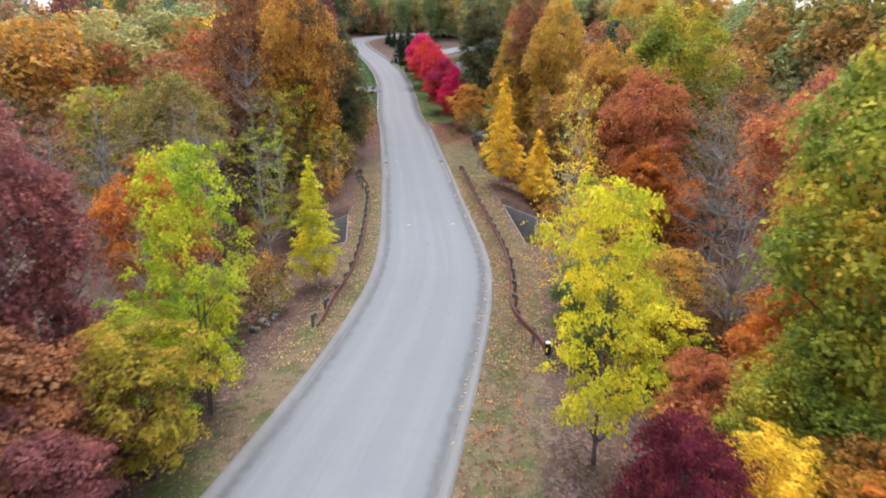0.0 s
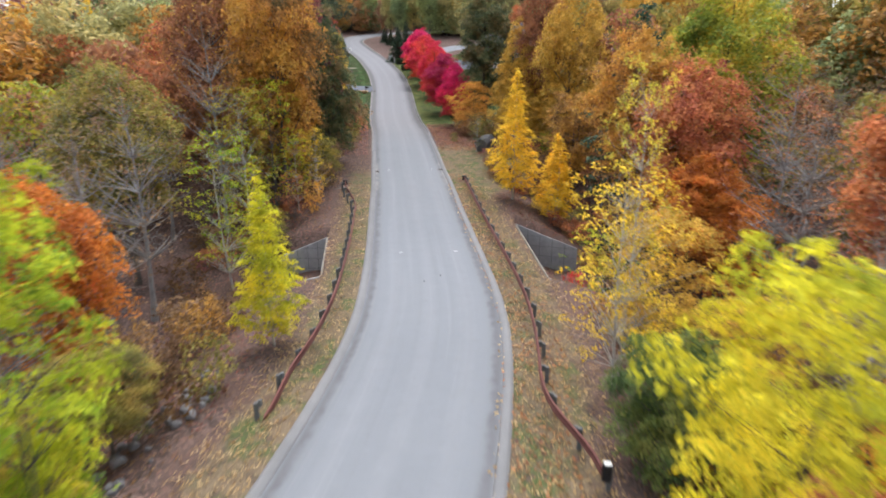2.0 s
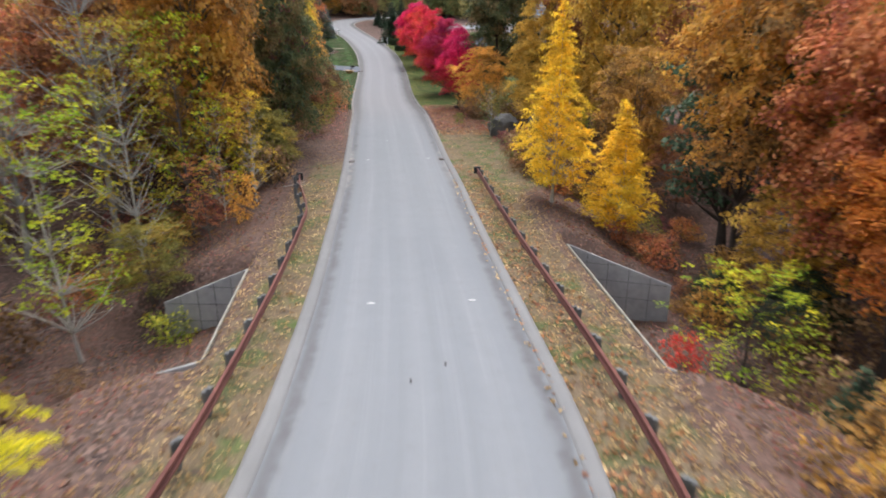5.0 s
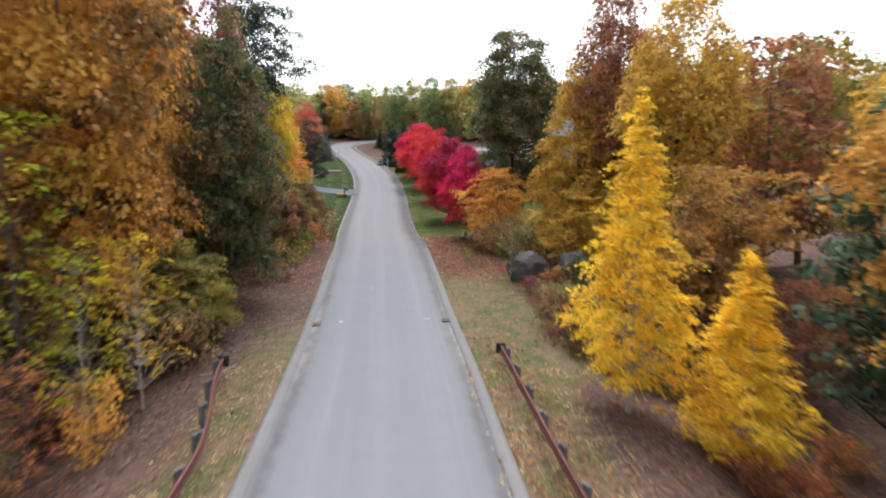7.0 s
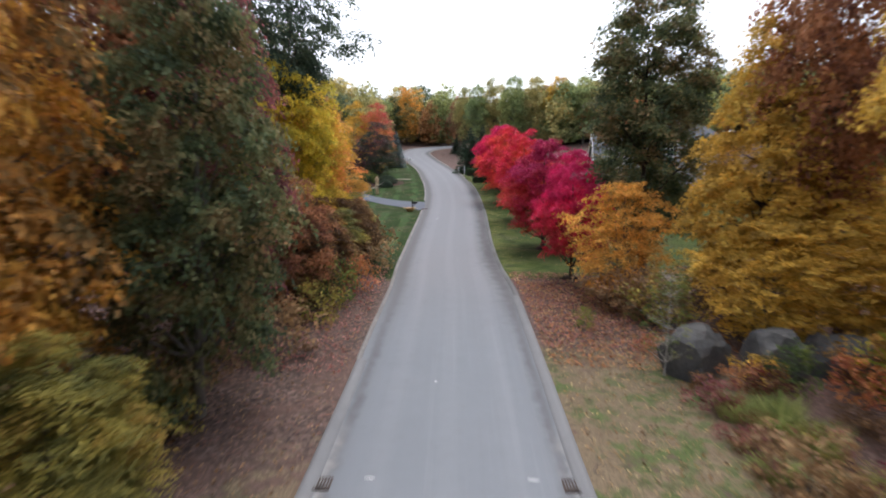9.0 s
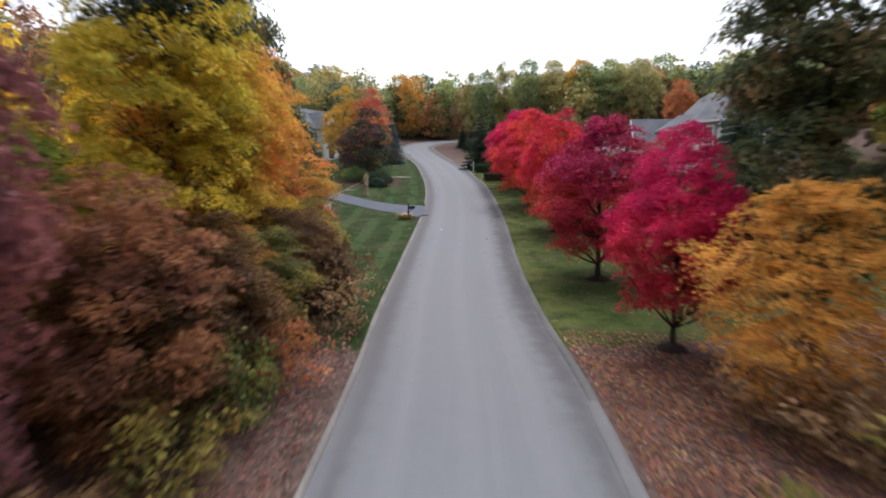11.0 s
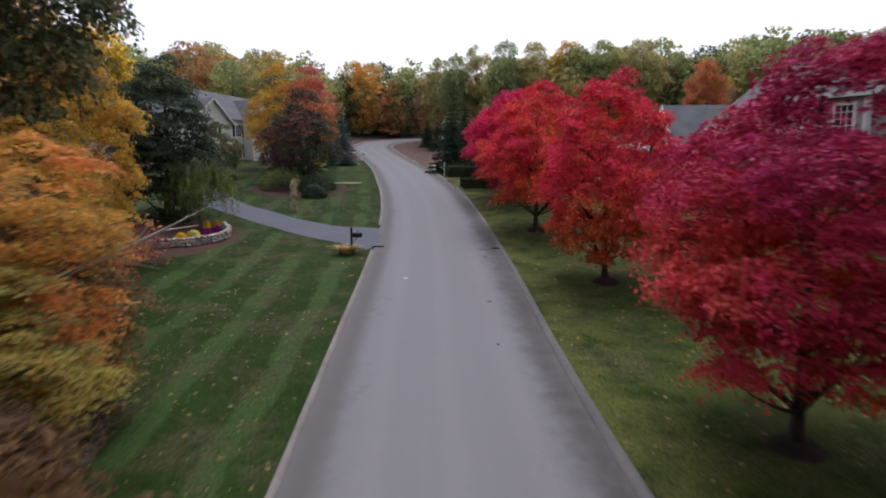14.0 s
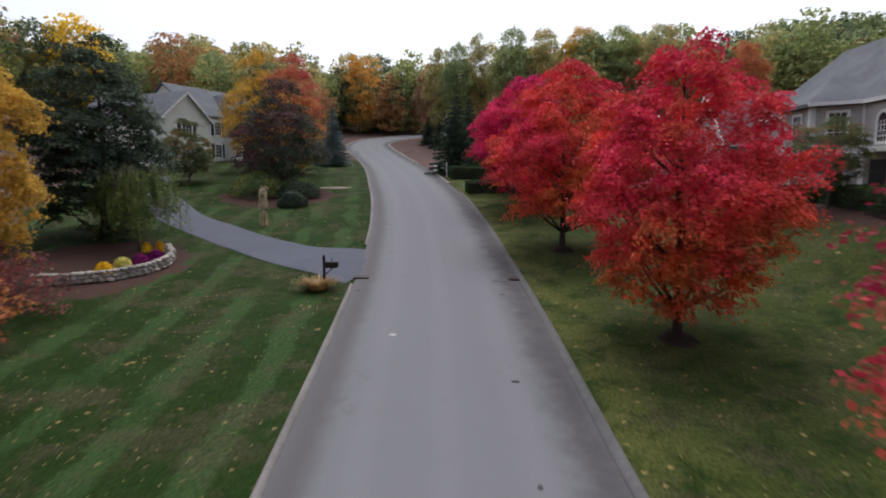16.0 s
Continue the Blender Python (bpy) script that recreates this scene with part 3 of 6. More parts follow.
def leaves(centres, normals, sizes, g, narrow=0.62, k=4):
    """Quads, one a leaf, folded a little along the rib."""
    n = len(centres)
    t = g.normal(size=(n, 3))
    t -= (t * normals).sum(1, keepdims=True) * normals
    t /= np.linalg.norm(t, axis=1, keepdims=True) + 1e-9
    s = np.cross(normals, t)
    L = sizes[:, None]
    if k == 3:
        w = s * L * narrow * 0.52
        return np.stack([centres - t * L * 0.45 - w, centres - t * L * 0.45 + w, centres + t * L * 0.55], 1).reshape(-1, 3)
    fold = normals * L * 0.12
    q = np.stack([centres - t * L * 0.5, centres + s * L * narrow * 0.5 + fold, centres + t * L * 0.5, centres - s * L * narrow * 0.5 + fold], 1)
    return q.reshape(-1, 3)


def leaf_mesh(name, quads, k=4):
    """Leaves as separate faces of k corners."""
    n = len(quads) // k
    me = bpy.data.meshes.new(name)
    me.vertices.add(n * k)
    me.vertices.foreach_set("co", quads.astype(np.float32).ravel())
    me.loops.add(n * k)
    me.loops.foreach_set("vertex_index", np.arange(n * k, dtype=np.int32))
    me.polygons.add(n)
    me.polygons.foreach_set("loop_start", np.arange(0, n * k, k, dtype=np.int32))
    me.update(calc_edges=True)
    me.materials.append(LEAF["green"])
    return me


def pad_leaves(clumps, per, size, g, flat=0.4, corners=4, droop=0.1):
    """Leaves on spreading tufts of foliage (x, y, z, radius): domed on top, ragged at the rim, thin below."""
    out = []
    for cx, cy, cz, r in clumps:
        k = max(6, int(per * (r ** 1.7)))
        a, f = g.random(k) * 6.2832, g.random(k) ** 0.62
        f = np.where(g.random(k) < 0.12, f * 1.25, f)
        p1, p2 = g.random(2) * 6.28
        rim = r * (1 + 0.26 * np.sin(3 * a + p1) + 0.18 * np.sin(5 * a + p2))
        away = np.array([cx, cy]) / (math.hypot(cx, cy) + 0.3)
        x, y = f * rim * np.cos(a), f * rim * np.sin(a)
        lean = np.array([1, 1]) * g.normal(size=2) * 0.22
        z = flat * r * ((1 - f * f) * (0.45 + 0.55 * g.random(k)) - 0.3 * g.random(k)) - droop * (x * away[0] + y * away[1]) * min(1.0, math.hypot(cx, cy)) + x * lean[0] + y * lean[1] + g.normal(size=k) * 0.08 * r
        nrm = np.stack([np.cos(a) * f * 0.7 + away[0] * 0.25, np.sin(a) * f * 0.7 + away[1] * 0.25, np.full(k, 0.62)], 1) + g.normal(size=(k, 3)) * 0.45
        nrm /= np.linalg.norm(nrm, axis=1, keepdims=True)
        out.append(leaves(np.stack([x + cx, y + cy, z + cz], 1), nrm, size * (0.6 + 0.8 * g.random(k)), g, 0.66, corners))
    return np.concatenate(out)


def clump_leaves(clumps, per, size, g, up=0.5, flat=0.6, hollow=0.5, corners=4):
    """Leaves round clump centres (x, y, z, radius): thick towards the outside of each clump."""
    out = []
    for cx, cy, cz, r in clumps:
        k = max(4, int(per * (r ** 1.6)))
        d = g.normal(size=(k, 3))
        d /= np.linalg.norm(d, axis=1, keepdims=True)
        rad = r * (hollow + (1 - hollow) * g.random(k) ** 0.6) * (0.8 + 0.35 * g.random(k))
        p = d * rad[:, None] * np.array([1, 1, flat])
        nrm = d * 0.85 + g.normal(size=(k, 3)) * 0.42 + np.array([0, 0, up])
        nrm /= np.linalg.norm(nrm, axis=1, keepdims=True)
        out.append(leaves(p + np.array([cx, cy, cz]), nrm, size * (0.6 + 0.8 * g.random(k)), g, 0.62, corners))
    return np.concatenate(out)


FORMS = {}


def bough_clumps(r, h, w, base, shape, count, pad, total, full=1.0):
    """Tufts in groups, one group a bough, so that the crown breaks into lobes with dark clefts between them."""
    lobes, tries = [], 0
    while len(lobes) < count and tries < count * 80:
        tries += 1
        t = 0.02 + 0.94 * r.random() ** 0.95
        half = shape(t) * w / 2
        size = (0.15 + 0.17 * r.random()) * w * full * (0.5 + 0.5 * min(1, half / (0.34 * w)))
        a = r.uniform(0, 6.2832)
        out = max(0.0, half - size * 0.8) * math.sqrt(r.uniform(0.25, 1.15))
        c = Vector((out * math.cos(a), out * math.sin(a), base + (h - base) * t * 0.95))
        if all((c - o).length > 0.56 * (size + q) for o, q in lobes):
            lobes.append((c, size))
    area = sum(q * q for _, q in lobes)
    cl = []
    for c, size in lobes:
        lead = Vector((c.x, c.y, 0)).normalized() * 0.8 + Vector((0, 0, 0.75)) if c.xy.length > 0.2 else Vector((0, 0, 1))
        for _ in range(max(3, round(total * size * size / area))):
            d = Vector((r.gauss(0, 1), r.gauss(0, 1), r.gauss(0, 1))).normalized()
            d = (d + lead * 0.55).normalized()
            p = c + Vector((d.x, d.y, d.z * 0.8)) * size * r.uniform(0.55, 1.02)
            cl.append((p.x, p.y, p.z, pad * r.uniform(0.65, 1.35)))
    return cl


def make_form(kind, seed, h, w, base, shape, clumps, clump_r, per, size, trunk_r, limbs, flat=0.6, multi=1, up=0.5, twigs=0, pads=False, droop=0.1, wild=1.0, boughs=0):
    """A trunk mesh and a crown mesh. shape(t): half-width share at crown height t (0 foot, 1 top)."""
    r, g = random.Random(seed), np.random.default_rng(seed)
    cl = bough_clumps(r, h, w, base, shape, boughs, clump_r, clumps, 0.84 if boughs > 45 else 1.0) if boughs else []
    tries = 0
    while not boughs and len(cl) < clumps and tries < clumps * 60:
        tries += 1
        t = r.random() ** 0.9
        rad = shape(t) * w / 2
        a = r.uniform(0, 2 * math.pi)
        lobes = 1 + wild * (0.2 if pads else 0.16) * math.sin(3 * a + seed + (4 * t if pads else 0)) + wild * (0.2 if pads else 0.12) * math.sin(5 * a + 2 * seed + (17 if pads else 6) * t)
        rr = rad * lobes * math.sqrt(r.uniform(0.16 if pads else 0.12, 1.0)) * (r.uniform(0.8, 1.16) if pads else 1)
        cr = clump_r * r.uniform(0.6, 1.35) * (0.55 + 0.45 * min(1, rad / (0.3 * w)))
        c = (rr * math.cos(a), rr * math.sin(a), base + (h - base) * t * 0.97, cr)
        if all((c[0] - o[0]) ** 2 + (c[1] - o[1]) ** 2 + ((c[2] - o[2]) * 1.5) ** 2 > (0.62 * (cr + o[3])) ** 2 * (0.5 if pads else 0.75) for o in cl):
            cl.append(c)
    corners = 3 if kind in ("backwood", "sprig", "bare") else 4
    crown = leaf_mesh(kind + "_crown", pad_leaves(cl, per, size, g, flat, corners, droop) if pads else clump_leaves(cl, per, size, g, up, flat, 0.5, corners), corners)
    verts, faces = [], []
    stems = []
    for m in range(multi):
        lean = Vector((r.uniform(-1, 1), r.uniform(-1, 1), 0)) * (0.03 * h if multi == 1 else 0.09 * h)
        foot = Vector((0, 0, -0.4)) if multi == 1 else Vector((r.uniform(-0.3, 0.3), r.uniform(-0.3, 0.3), -0.4))
        pts = bent(foot, lean + Vector((0, 0, h * (0.93 if multi == 1 else r.uniform(0.75, 0.95)))), 0.025, 7, r)
        rad = [trunk_r * (1.35 if i == 0 else 1.0) * (1 - 0.93 * (i / 7) ** 0.8) / (multi ** 0.4) for i in range(8)]
        tube(verts, faces, pts, rad, 8)
        stems.append((pts, rad))
    order = sorted(cl, key=lambda c: -c[3])[:limbs]
    for c in order:
        pts, rad = stems[r.randrange(multi)]
        z = max(base * 0.55, c[2] - 0.55 * math.hypot(c[0], c[1]) - r.uniform(0.1, 0.8))
        k = min(range(len(pts)), key=lambda i: abs(pts[i].z - z))
        r0 = min(rad[k] * 0.55, trunk_r * 0.42)
        path = bent(pts[k], c[:3], 0.09, 4, r)
        tube(verts, faces, path, [r0, r0 * 0.75, r0 * 0.52, r0 * 0.34, r0 * 0.14], 5)
        for _ in range(twigs):
            s = path[r.randrange(1, 4)]
            e = s + Vector((r.uniform(-1, 1), r.uniform(-1, 1), r.uniform(-0.1, 1.0))).normalized() * r.uniform(0.6, 1.6)
            tube(verts, faces, bent(s, e, 0.1, 2, r), [r0 * 0.3, r0 * 0.2, r0 * 0.06], 3)
    me = bpy.data.meshes.new(kind + "_trunk")
    me.from_pydata(verts, [], faces)
    me.polygons.foreach_set("use_smooth", [True] * len(me.polygons))
    me.materials.append(BARK)
    FORMS.setdefault(kind, []).append((me, crown, h, w))


def dome(t):
    return (0.55 + 0.75 * t) if t < 0.45 else 0.89 * math.sqrt(max(0.02, 1 - ((t - 0.45) / 0.57) ** 2)) + 0.05


def egg(t):
    return (0.62 + 1.1 * t) if t < 0.33 else 0.98 * max(0.05, 1 - ((t - 0.33) / 0.70) ** 1.7)


def spire(t):
    return (0.6 + 1.6 * t) if t < 0.22 else 0.95 * max(0.05, 1 - ((t - 0.22) / 0.82) ** 1.15)


def needle(t):
    return (0.55 + 1.9 * t) if t < 0.2 else 0.93 * max(0.03, 1 - (t - 0.2) / 0.84) ** 1.15


def vase(t):
    return 0.45 + 0.55 * math.sin(math.pi * min(1, 0.12 + 0.86 * t)) ** 0.7


for s in range(3):
    make_form("broad", 11 + s, 14, 8.5, 3.0, dome, 290, 0.85, 115, 0.22, 0.24, 60, 1.15, 1, 0.5, 0, True, 0.1, 1.0, 36)
for s in range(2):
    make_form("edge", 21 + s, 14, 7.6, 0.7, egg, 330, 0.78, 190, 0.18, 0.22, 60, 0.6, 1, 0.5, 0, True, 0.2, 1.0, 44)
for s in range(2):
    make_form("backwood", 25 + s, 14, 8.5, 2.4, dome, 110, 1.05, 24, 0.50, 0.22, 14, 0.6)
for s in range(3):
    make_form("maple", 31 + s, 9, 7.4, 1.0, egg, 280, 0.6, 230, 0.15, 0.15, 60, 0.6, 1, 0.5, 0, True, 0.1, 1.0, 32)
for s in range(3):
    make_form("redmaple", 35 + s, 9, 7.0, 1.35, egg, 470, 0.50, 500, 0.105, 0.15, 40, 0.7, 1, 0.35, 0, True, -0.05, 1.0, 60)
for s in range(2):
    make_form("birch", 41 + s, 10, 4.6, 0.9, needle, 300, 0.44, 360, 0.115, 0.09, 80, 0.5, 1, 0.5, 0, True, 0.2)
for s in range(3):
    make_form("young", 51 + s, 9.5, 5.4, 1.4, vase, 150, 0.56, 210, 0.16, 0.09, 60, 0.75, 2, 0.3, 0, True)
for s in range(3):
    make_form("bare", 61 + s, 14, 7.5, 4.0, dome, 85, 0.9, 15, 0.15, 0.17, 70, 0.6, 1, 0.5, 5)
for s in range(2):
    make_form("shrub", 71 + s, 2.2, 2.6, 0.1, vase, 40, 0.42, 75, 0.17, 0.03, 10, 0.7, 3, 0.3)
for s in range(2):
    make_form("oak", 65 + s, 16, 9.0, 4.6, dome, 250, 0.88, 130, 0.22, 0.21, 70, 1.05, 1, 0.5, 1, True, 0.1, 1.0, 30)
make_form("crest", 68, 18, 6.6, 9.5, dome, 130, 0.85, 300, 0.16, 0.22, 40, 0.8, 1, 0.5, 1, True)
make_form("fulloak", 69, 17, 7.2, 2.2, dome, 330, 0.8, 210, 0.18, 0.22, 60, 0.8, 1, 0.5, 1, True, 0.1, 1.0, 40)
for s in range(2):
    make_form("beech", 78 + s, 6, 6.4, 0.3, dome, 160, 0.75, 260, 0.12, 0.10, 50, 0.28, 2, 0.5, 0, True, 0.2)
for s in range(2):
    make_form("canopy", 85 + s, 11, 7.0, 2.6, dome, 290, 0.6, 300, 0.125, 0.15, 60, 0.6, 1, 0.5, 0, True, 0.1, 1.0, 32)
for s in range(2):
    make_form("wisp", 75 + s, 11, 5.0, 2.0, vase, 170, 0.33, 115, 0.125, 0.075, 80, 0.8, 1, 0.4, 3, True)
make_form("pine", 81, 17, 8.0, 3.0, spire, 95, 1.0, 85, 0.30, 0.26, 70, 0.38, 1, 0.7)
for s in range(2):
    make_form("sprig", 91 + s, 12, 7.0, 1.0, egg if s else dome, 100, 1.05, 26, 0.50, 0.18, 6, 0.6)


def spruce_form(kind, seed, h, w):
    r, g = random.Random(seed), np.random.default_rng(seed)
    verts, faces, quads = [], [], []
    tube(verts, faces, [(0, 0, -0.3), (0, 0, h * 0.5), (0, 0, h * 0.99)], [0.16, 0.10, 0.015], 8)
    tiers = int(h / 0.42)
    for i in range(tiers):
        t = i / tiers
        reach = w / 2 * (1 - t) ** 0.9 + 0.12
        count = max(6, int(16 * (1 - t) + 6))
        for k in range(count):
            a = 2 * math.pi * (k + r.random()) / count
            L = reach * r.uniform(0.78, 1.1)
            z0 = 0.3 + (h - 0.4) * t + r.uniform(-0.12, 0.12)
            tip = Vector((L * math.cos(a), L * math.sin(a), z0 - 0.10 * L + 0.05))
            root = Vector((0, 0, z0 + 0.12 * L))
            tube(verts, faces, [root, root.lerp(tip, 0.6) + Vector((0, 0, -0.05 * L)), tip], [0.022, 0.014, 0.004], 3)
            m = max(10, int(46 * L))
            f = g.random(m) ** 0.7
            side = np.array([-math.sin(a), math.cos(a), 0])
            p = np.array(root)[None] * (1 - f)[:, None] + np.array(tip)[None] * f[:, None]
            p += side * (g.normal(size=(m, 1)) * 0.20 * L * (1.15 - f)[:, None]) + np.array([0, 0, -1]) * (g.random((m, 1)) * 0.16)
            nrm = np.array([0, 0, 1.0]) + g.normal(size=(m, 3)) * 0.5
            nrm /= np.linalg.norm(nrm, axis=1, keepdims=True)
            quads.append(leaves(p, nrm, 0.20 * (0.6 + 0.8 * g.random(m)), g, 0.34))
    me = bpy.data.meshes.new(kind + "_trunk")
    me.from_pydata(verts, [], faces)
    me.materials.append(DARK_BARK)
    FORMS.setdefault(kind, []).append((me, leaf_mesh(kind + "_crown", np.concatenate(quads)), h, w))


spruce_form("spruce", 95, 7.0, 4.2)


def weeping_form(kind, seed, h, w):
    """A short trunk with arching limbs, from which leafy strands hang to the ground."""
    r, g = random.Random(seed), np.random.default_rng(seed)
    verts, faces, quads = [], [], []
    tube(verts, faces, bent((0, 0, -0.3), (0.1, 0, h * 0.8), 0.03, 4, r), [0.13, 0.10, 0.09, 0.07, 0.03], 7)
    for i in range(46):
        a, reach = r.uniform(0, 6.283), w / 2 * r.uniform(0.25, 1.0) ** 0.7
        peak = Vector((reach * 0.55 * math.cos(a), reach * 0.55 * math.sin(a), h * r.uniform(0.78, 1.0)))
        tip = Vector((reach * math.cos(a), reach * math.sin(a), h * r.uniform(0.45, 0.8)))
        limb = [Vector((0.08, 0, h * 0.6)), peak, tip]
        tube(verts, faces, limb, [0.035, 0.02, 0.01], 4)
        for k in range(7):
            f = r.uniform(0.3, 1)
            top = limb[0].lerp(peak, f * 2) if f < 0.5 else peak.lerp(tip, f * 2 - 1)
            top = top + Vector((r.uniform(-0.2, 0.2), r.uniform(-0.2, 0.2), 0.05))
            low = top + Vector((0.12 * math.cos(a), 0.12 * math.sin(a), -min(top.z - 0.25, r.uniform(0.6, 2.2))))
            m = int(30 * (top - low).length) + 4
            t = g.random(m)[:, None]
            p = np.array(top) * (1 - t) + np.array(low) * t + g.normal(size=(m, 3)) * 0.05
            nrm = np.array([math.cos(a), math.sin(a), 0.5]) + g.normal(size=(m, 3)) * 0.5
            nrm /= np.linalg.norm(nrm, axis=1, keepdims=True)
            quads.append(leaves(p, nrm, 0.10 * (0.6 + 0.8 * g.random(m)), g, 0.45))
    me = bpy.data.meshes.new(kind + "_trunk")
    me.from_pydata(verts, [], faces)
    me.materials.append(DARK_BARK)
    FORMS.setdefault(kind, []).append((me, leaf_mesh(kind + "_crown", np.concatenate(quads)), h, w))


weeping_form("cherry", 97, 4.2, 4.6)

PLACED = []


def split_limbs(me):
    """A trunk mesh and one mesh for each of its limbs."""
    bm = bmesh.new()
    bm.from_mesh(me)
    seen, pieces = set(), []
    for v in bm.verts:
        if v in seen:
            continue
        stack, piece = [v], []
        seen.add(v)
        while stack:
            p = stack.pop()
            piece.append(p)
            for e in p.link_edges:
                q = e.other_vert(p)
                if q not in seen:
                    seen.add(q)
                    stack.append(q)
        pieces.append(piece)
    out = []
    for piece in pieces:
        at = {v: i for i, v in enumerate(piece)}
        part_me = bpy.data.meshes.new("limb")
        part_me.from_pydata([v.co[:] for v in piece], [], [[at[v] for v in f.verts] for f in {f for v in piece for f in v.link_faces}])
        part_me.polygons.foreach_set("use_smooth", [True] * len(part_me.polygons))
        part_me.materials.append(DARK_BARK)
        out.append(part_me)
    bm.free()
    return out


MAPLE_LIMBS = {k: split_limbs(form[0]) for k, form in enumerate(FORMS["redmaple"])}


def tree(kind, x, y, h, w, colour, label="", category="tree", variant=None, bark=None, name="tree", turn=None, group="", lift=0.0):
    """One tree on the ground: an empty at its foot with a trunk and a crown."""
    forms = FORMS[kind]
    k = int(rng.integers(len(forms))) if variant is None else variant
    trunk_me, crown_me, h0, w0 = forms[k % len(forms)]
    foot = new(name)
    foot.empty_display_size = 0.2
    foot.matrix_basis = pose(x, y, height(x, y) + lift, 0, 0, float(rng.uniform(0, 360)) if turn is None else turn) @ Matrix.Diagonal((w / w0, w / w0, h / h0, 1))
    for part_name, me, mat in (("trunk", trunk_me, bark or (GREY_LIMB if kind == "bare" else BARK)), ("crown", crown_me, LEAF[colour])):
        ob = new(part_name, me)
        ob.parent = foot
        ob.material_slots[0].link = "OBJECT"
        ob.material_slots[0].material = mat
        if kind == "redmaple" and part_name == "trunk":
            ob.data = MAPLE_LIMBS[k][0]
            for limb_me in MAPLE_LIMBS[k][1:]:
                new("limb", limb_me).parent = ob
    PLACED.append((x, y, w))
    return tagged(foot, label or WORDS.get(colour, "woodland tree in mixed autumn leaf"), category, group)


WORDS = {
    "crimson": "broad maple in full crimson autumn leaf on a lawn", "scarlet": "red maple with scarlet and orange leaves on a lawn", "magenta": "maple with dark magenta red autumn leaves",
    "maroon": "woodland tree with dull maroon autumn leaves", "plum": "garden tree with dark purple and green leaves", "rust": "woodland tree with rust-brown autumn leaves", "orange": "woodland tree with bright orange autumn leaves",
    "flame": "maple turning from green through yellow to flame orange", "gold": "slender tree with golden yellow autumn leaves", "lemon": "young tree with lemon-yellow and green leaves",
    "lime": "young tree with lime-green leaves turning yellow", "olive": "woodland tree with olive leaves turning brown", "bronze": "woodland tree with bronze-yellow leaves", "green": "tall woodland tree still in green leaf",
    "bottle": "dense dark green garden tree", "copper": "woodland tree with copper-orange autumn leaves", "ember": "maple with glowing orange-red autumn leaves", "umber": "woodland shrub with dark brown autumn leaves", "brick": "oak with brick-red and orange autumn leaves", "wheat": "slender pale tree with sparse straw-yellow leaves",
    "honey": "tree with honey-gold autumn leaves", "tangerine": "small tree with light orange autumn leaves", "turning": "woodland tree turning from green to orange", "sunset": "garden maple turning from gold to red",
    "amber": "woodland tree with amber-yellow autumn leaves", "hazed_green": "distant green woodland tree, paled by haze put into its colour", "hazed_olive": "distant woodland tree turning olive yellow, paled by painted haze", "hazed_rust": "distant woodland tree with rust-brown leaves, paled by painted haze", "hazed_dark": "distant dark green woodland tree, greyed by painted haze",
    "dark": "tall dark green woodland tree", "needle": "dark green pine among bare trunks", "blue": "blue-green spruce on a lawn", "dry": "nearly bare tree with few dry brown leaves", "hedge": "clipped dark green shrub", "mustard": "young tree with mustard-yellow and olive leaves", "burgundy": "woodland tree with deep burgundy autumn leaves", "willow": "small tree with drooping green leaves",
}

# ---- trees along the first woods, west side of the road ----
tree("young", -8.9, 22.8, 10.4, 3.9, "lime", variant=0)
tree("young", -9.2, 18.8, 5.6, 3.6, "mustard")
tree("maple", -10.8, 19.6, 5.0, 4.6, "rust")
tree("edge", -10.6, 15.4, 4.6, 4.4, "maroon")
tree("maple", -10.8, 24.2, 4.2, 4.0, "mustard")
tree("shrub", -10.4, 31.0, 2.4, 3.2, "umber", category="shrub", name="shrub")
tree("oak", -14.2, 20.8, 13.4, 6.4, "maroon")
tree("young", -9.8, 20.6, 5.6, 3.2, "lime")
tree("edge", -12.6, 16.4, 8.0, 6.0, "rust")
tree("bare", -17.5, 25, 13, 7, "rust")
tree("oak", -15.4, 33.5, 11.0, 6.2, "orange")
tree("bare", -12.5, 27, 9, 5, "dry")
tree("birch", -7.6, 36.2, 8.0, 3.0, "lemon", bark=PALE_BARK)
tree("canopy", -11.2, 29.4, 4.4, 4.0, "olive")
tree("shrub", -9.2, 32.6, 2.2, 2.4, "olive", category="shrub", name="shrub")
tree("wisp", -11.0, 62.6, 6.2, 2.4, "gold", bark=PALE_BARK)
tree("wisp", -12.5, 61.6, 7.0, 3.0, "lemon", bark=PALE_BARK)
tree("wisp", -15.6, 58, 12.5, 6.0, "mustard", bark=PALE_BARK)
tree("wisp", -14.6, 50.5, 11, 5.0, "lime", bark=PALE_BARK)
tree("young", -12.9, 53.6, 3.6, 3.0, "olive")
tree("bare", -15.2, 36.5, 14, 7, "dry")
tree("bare", -18, 46, 15, 8, "dry")
tree("bare", -21, 40, 15, 8, "dry")
tree("edge", -16.0, 69.5, 22, 8.5, "copper")
tree("bare", -19, 62, 19, 9, "copper")
tree("broad", -22, 71, 20, 9, "rust")
tree("broad", -19, 80, 20, 9, "rust")
tree("wisp", -11.8, 57.5, 4.2, 2.6, "brick", "thin sapling with red autumn leaves", "shrub", name="shrub")
tree("shrub", -10.6, 59, 2.4, 1.8, "tangerine", "low shrub with orange autumn leaves", "shrub", name="shrub")
tree("shrub", -11.4, 51.5, 1.5, 2.2, "turning", "low olive-green shrub beside a concrete wall", "shrub", name="shrub")
tree("oak", -22, 52, 15, 9, "olive")
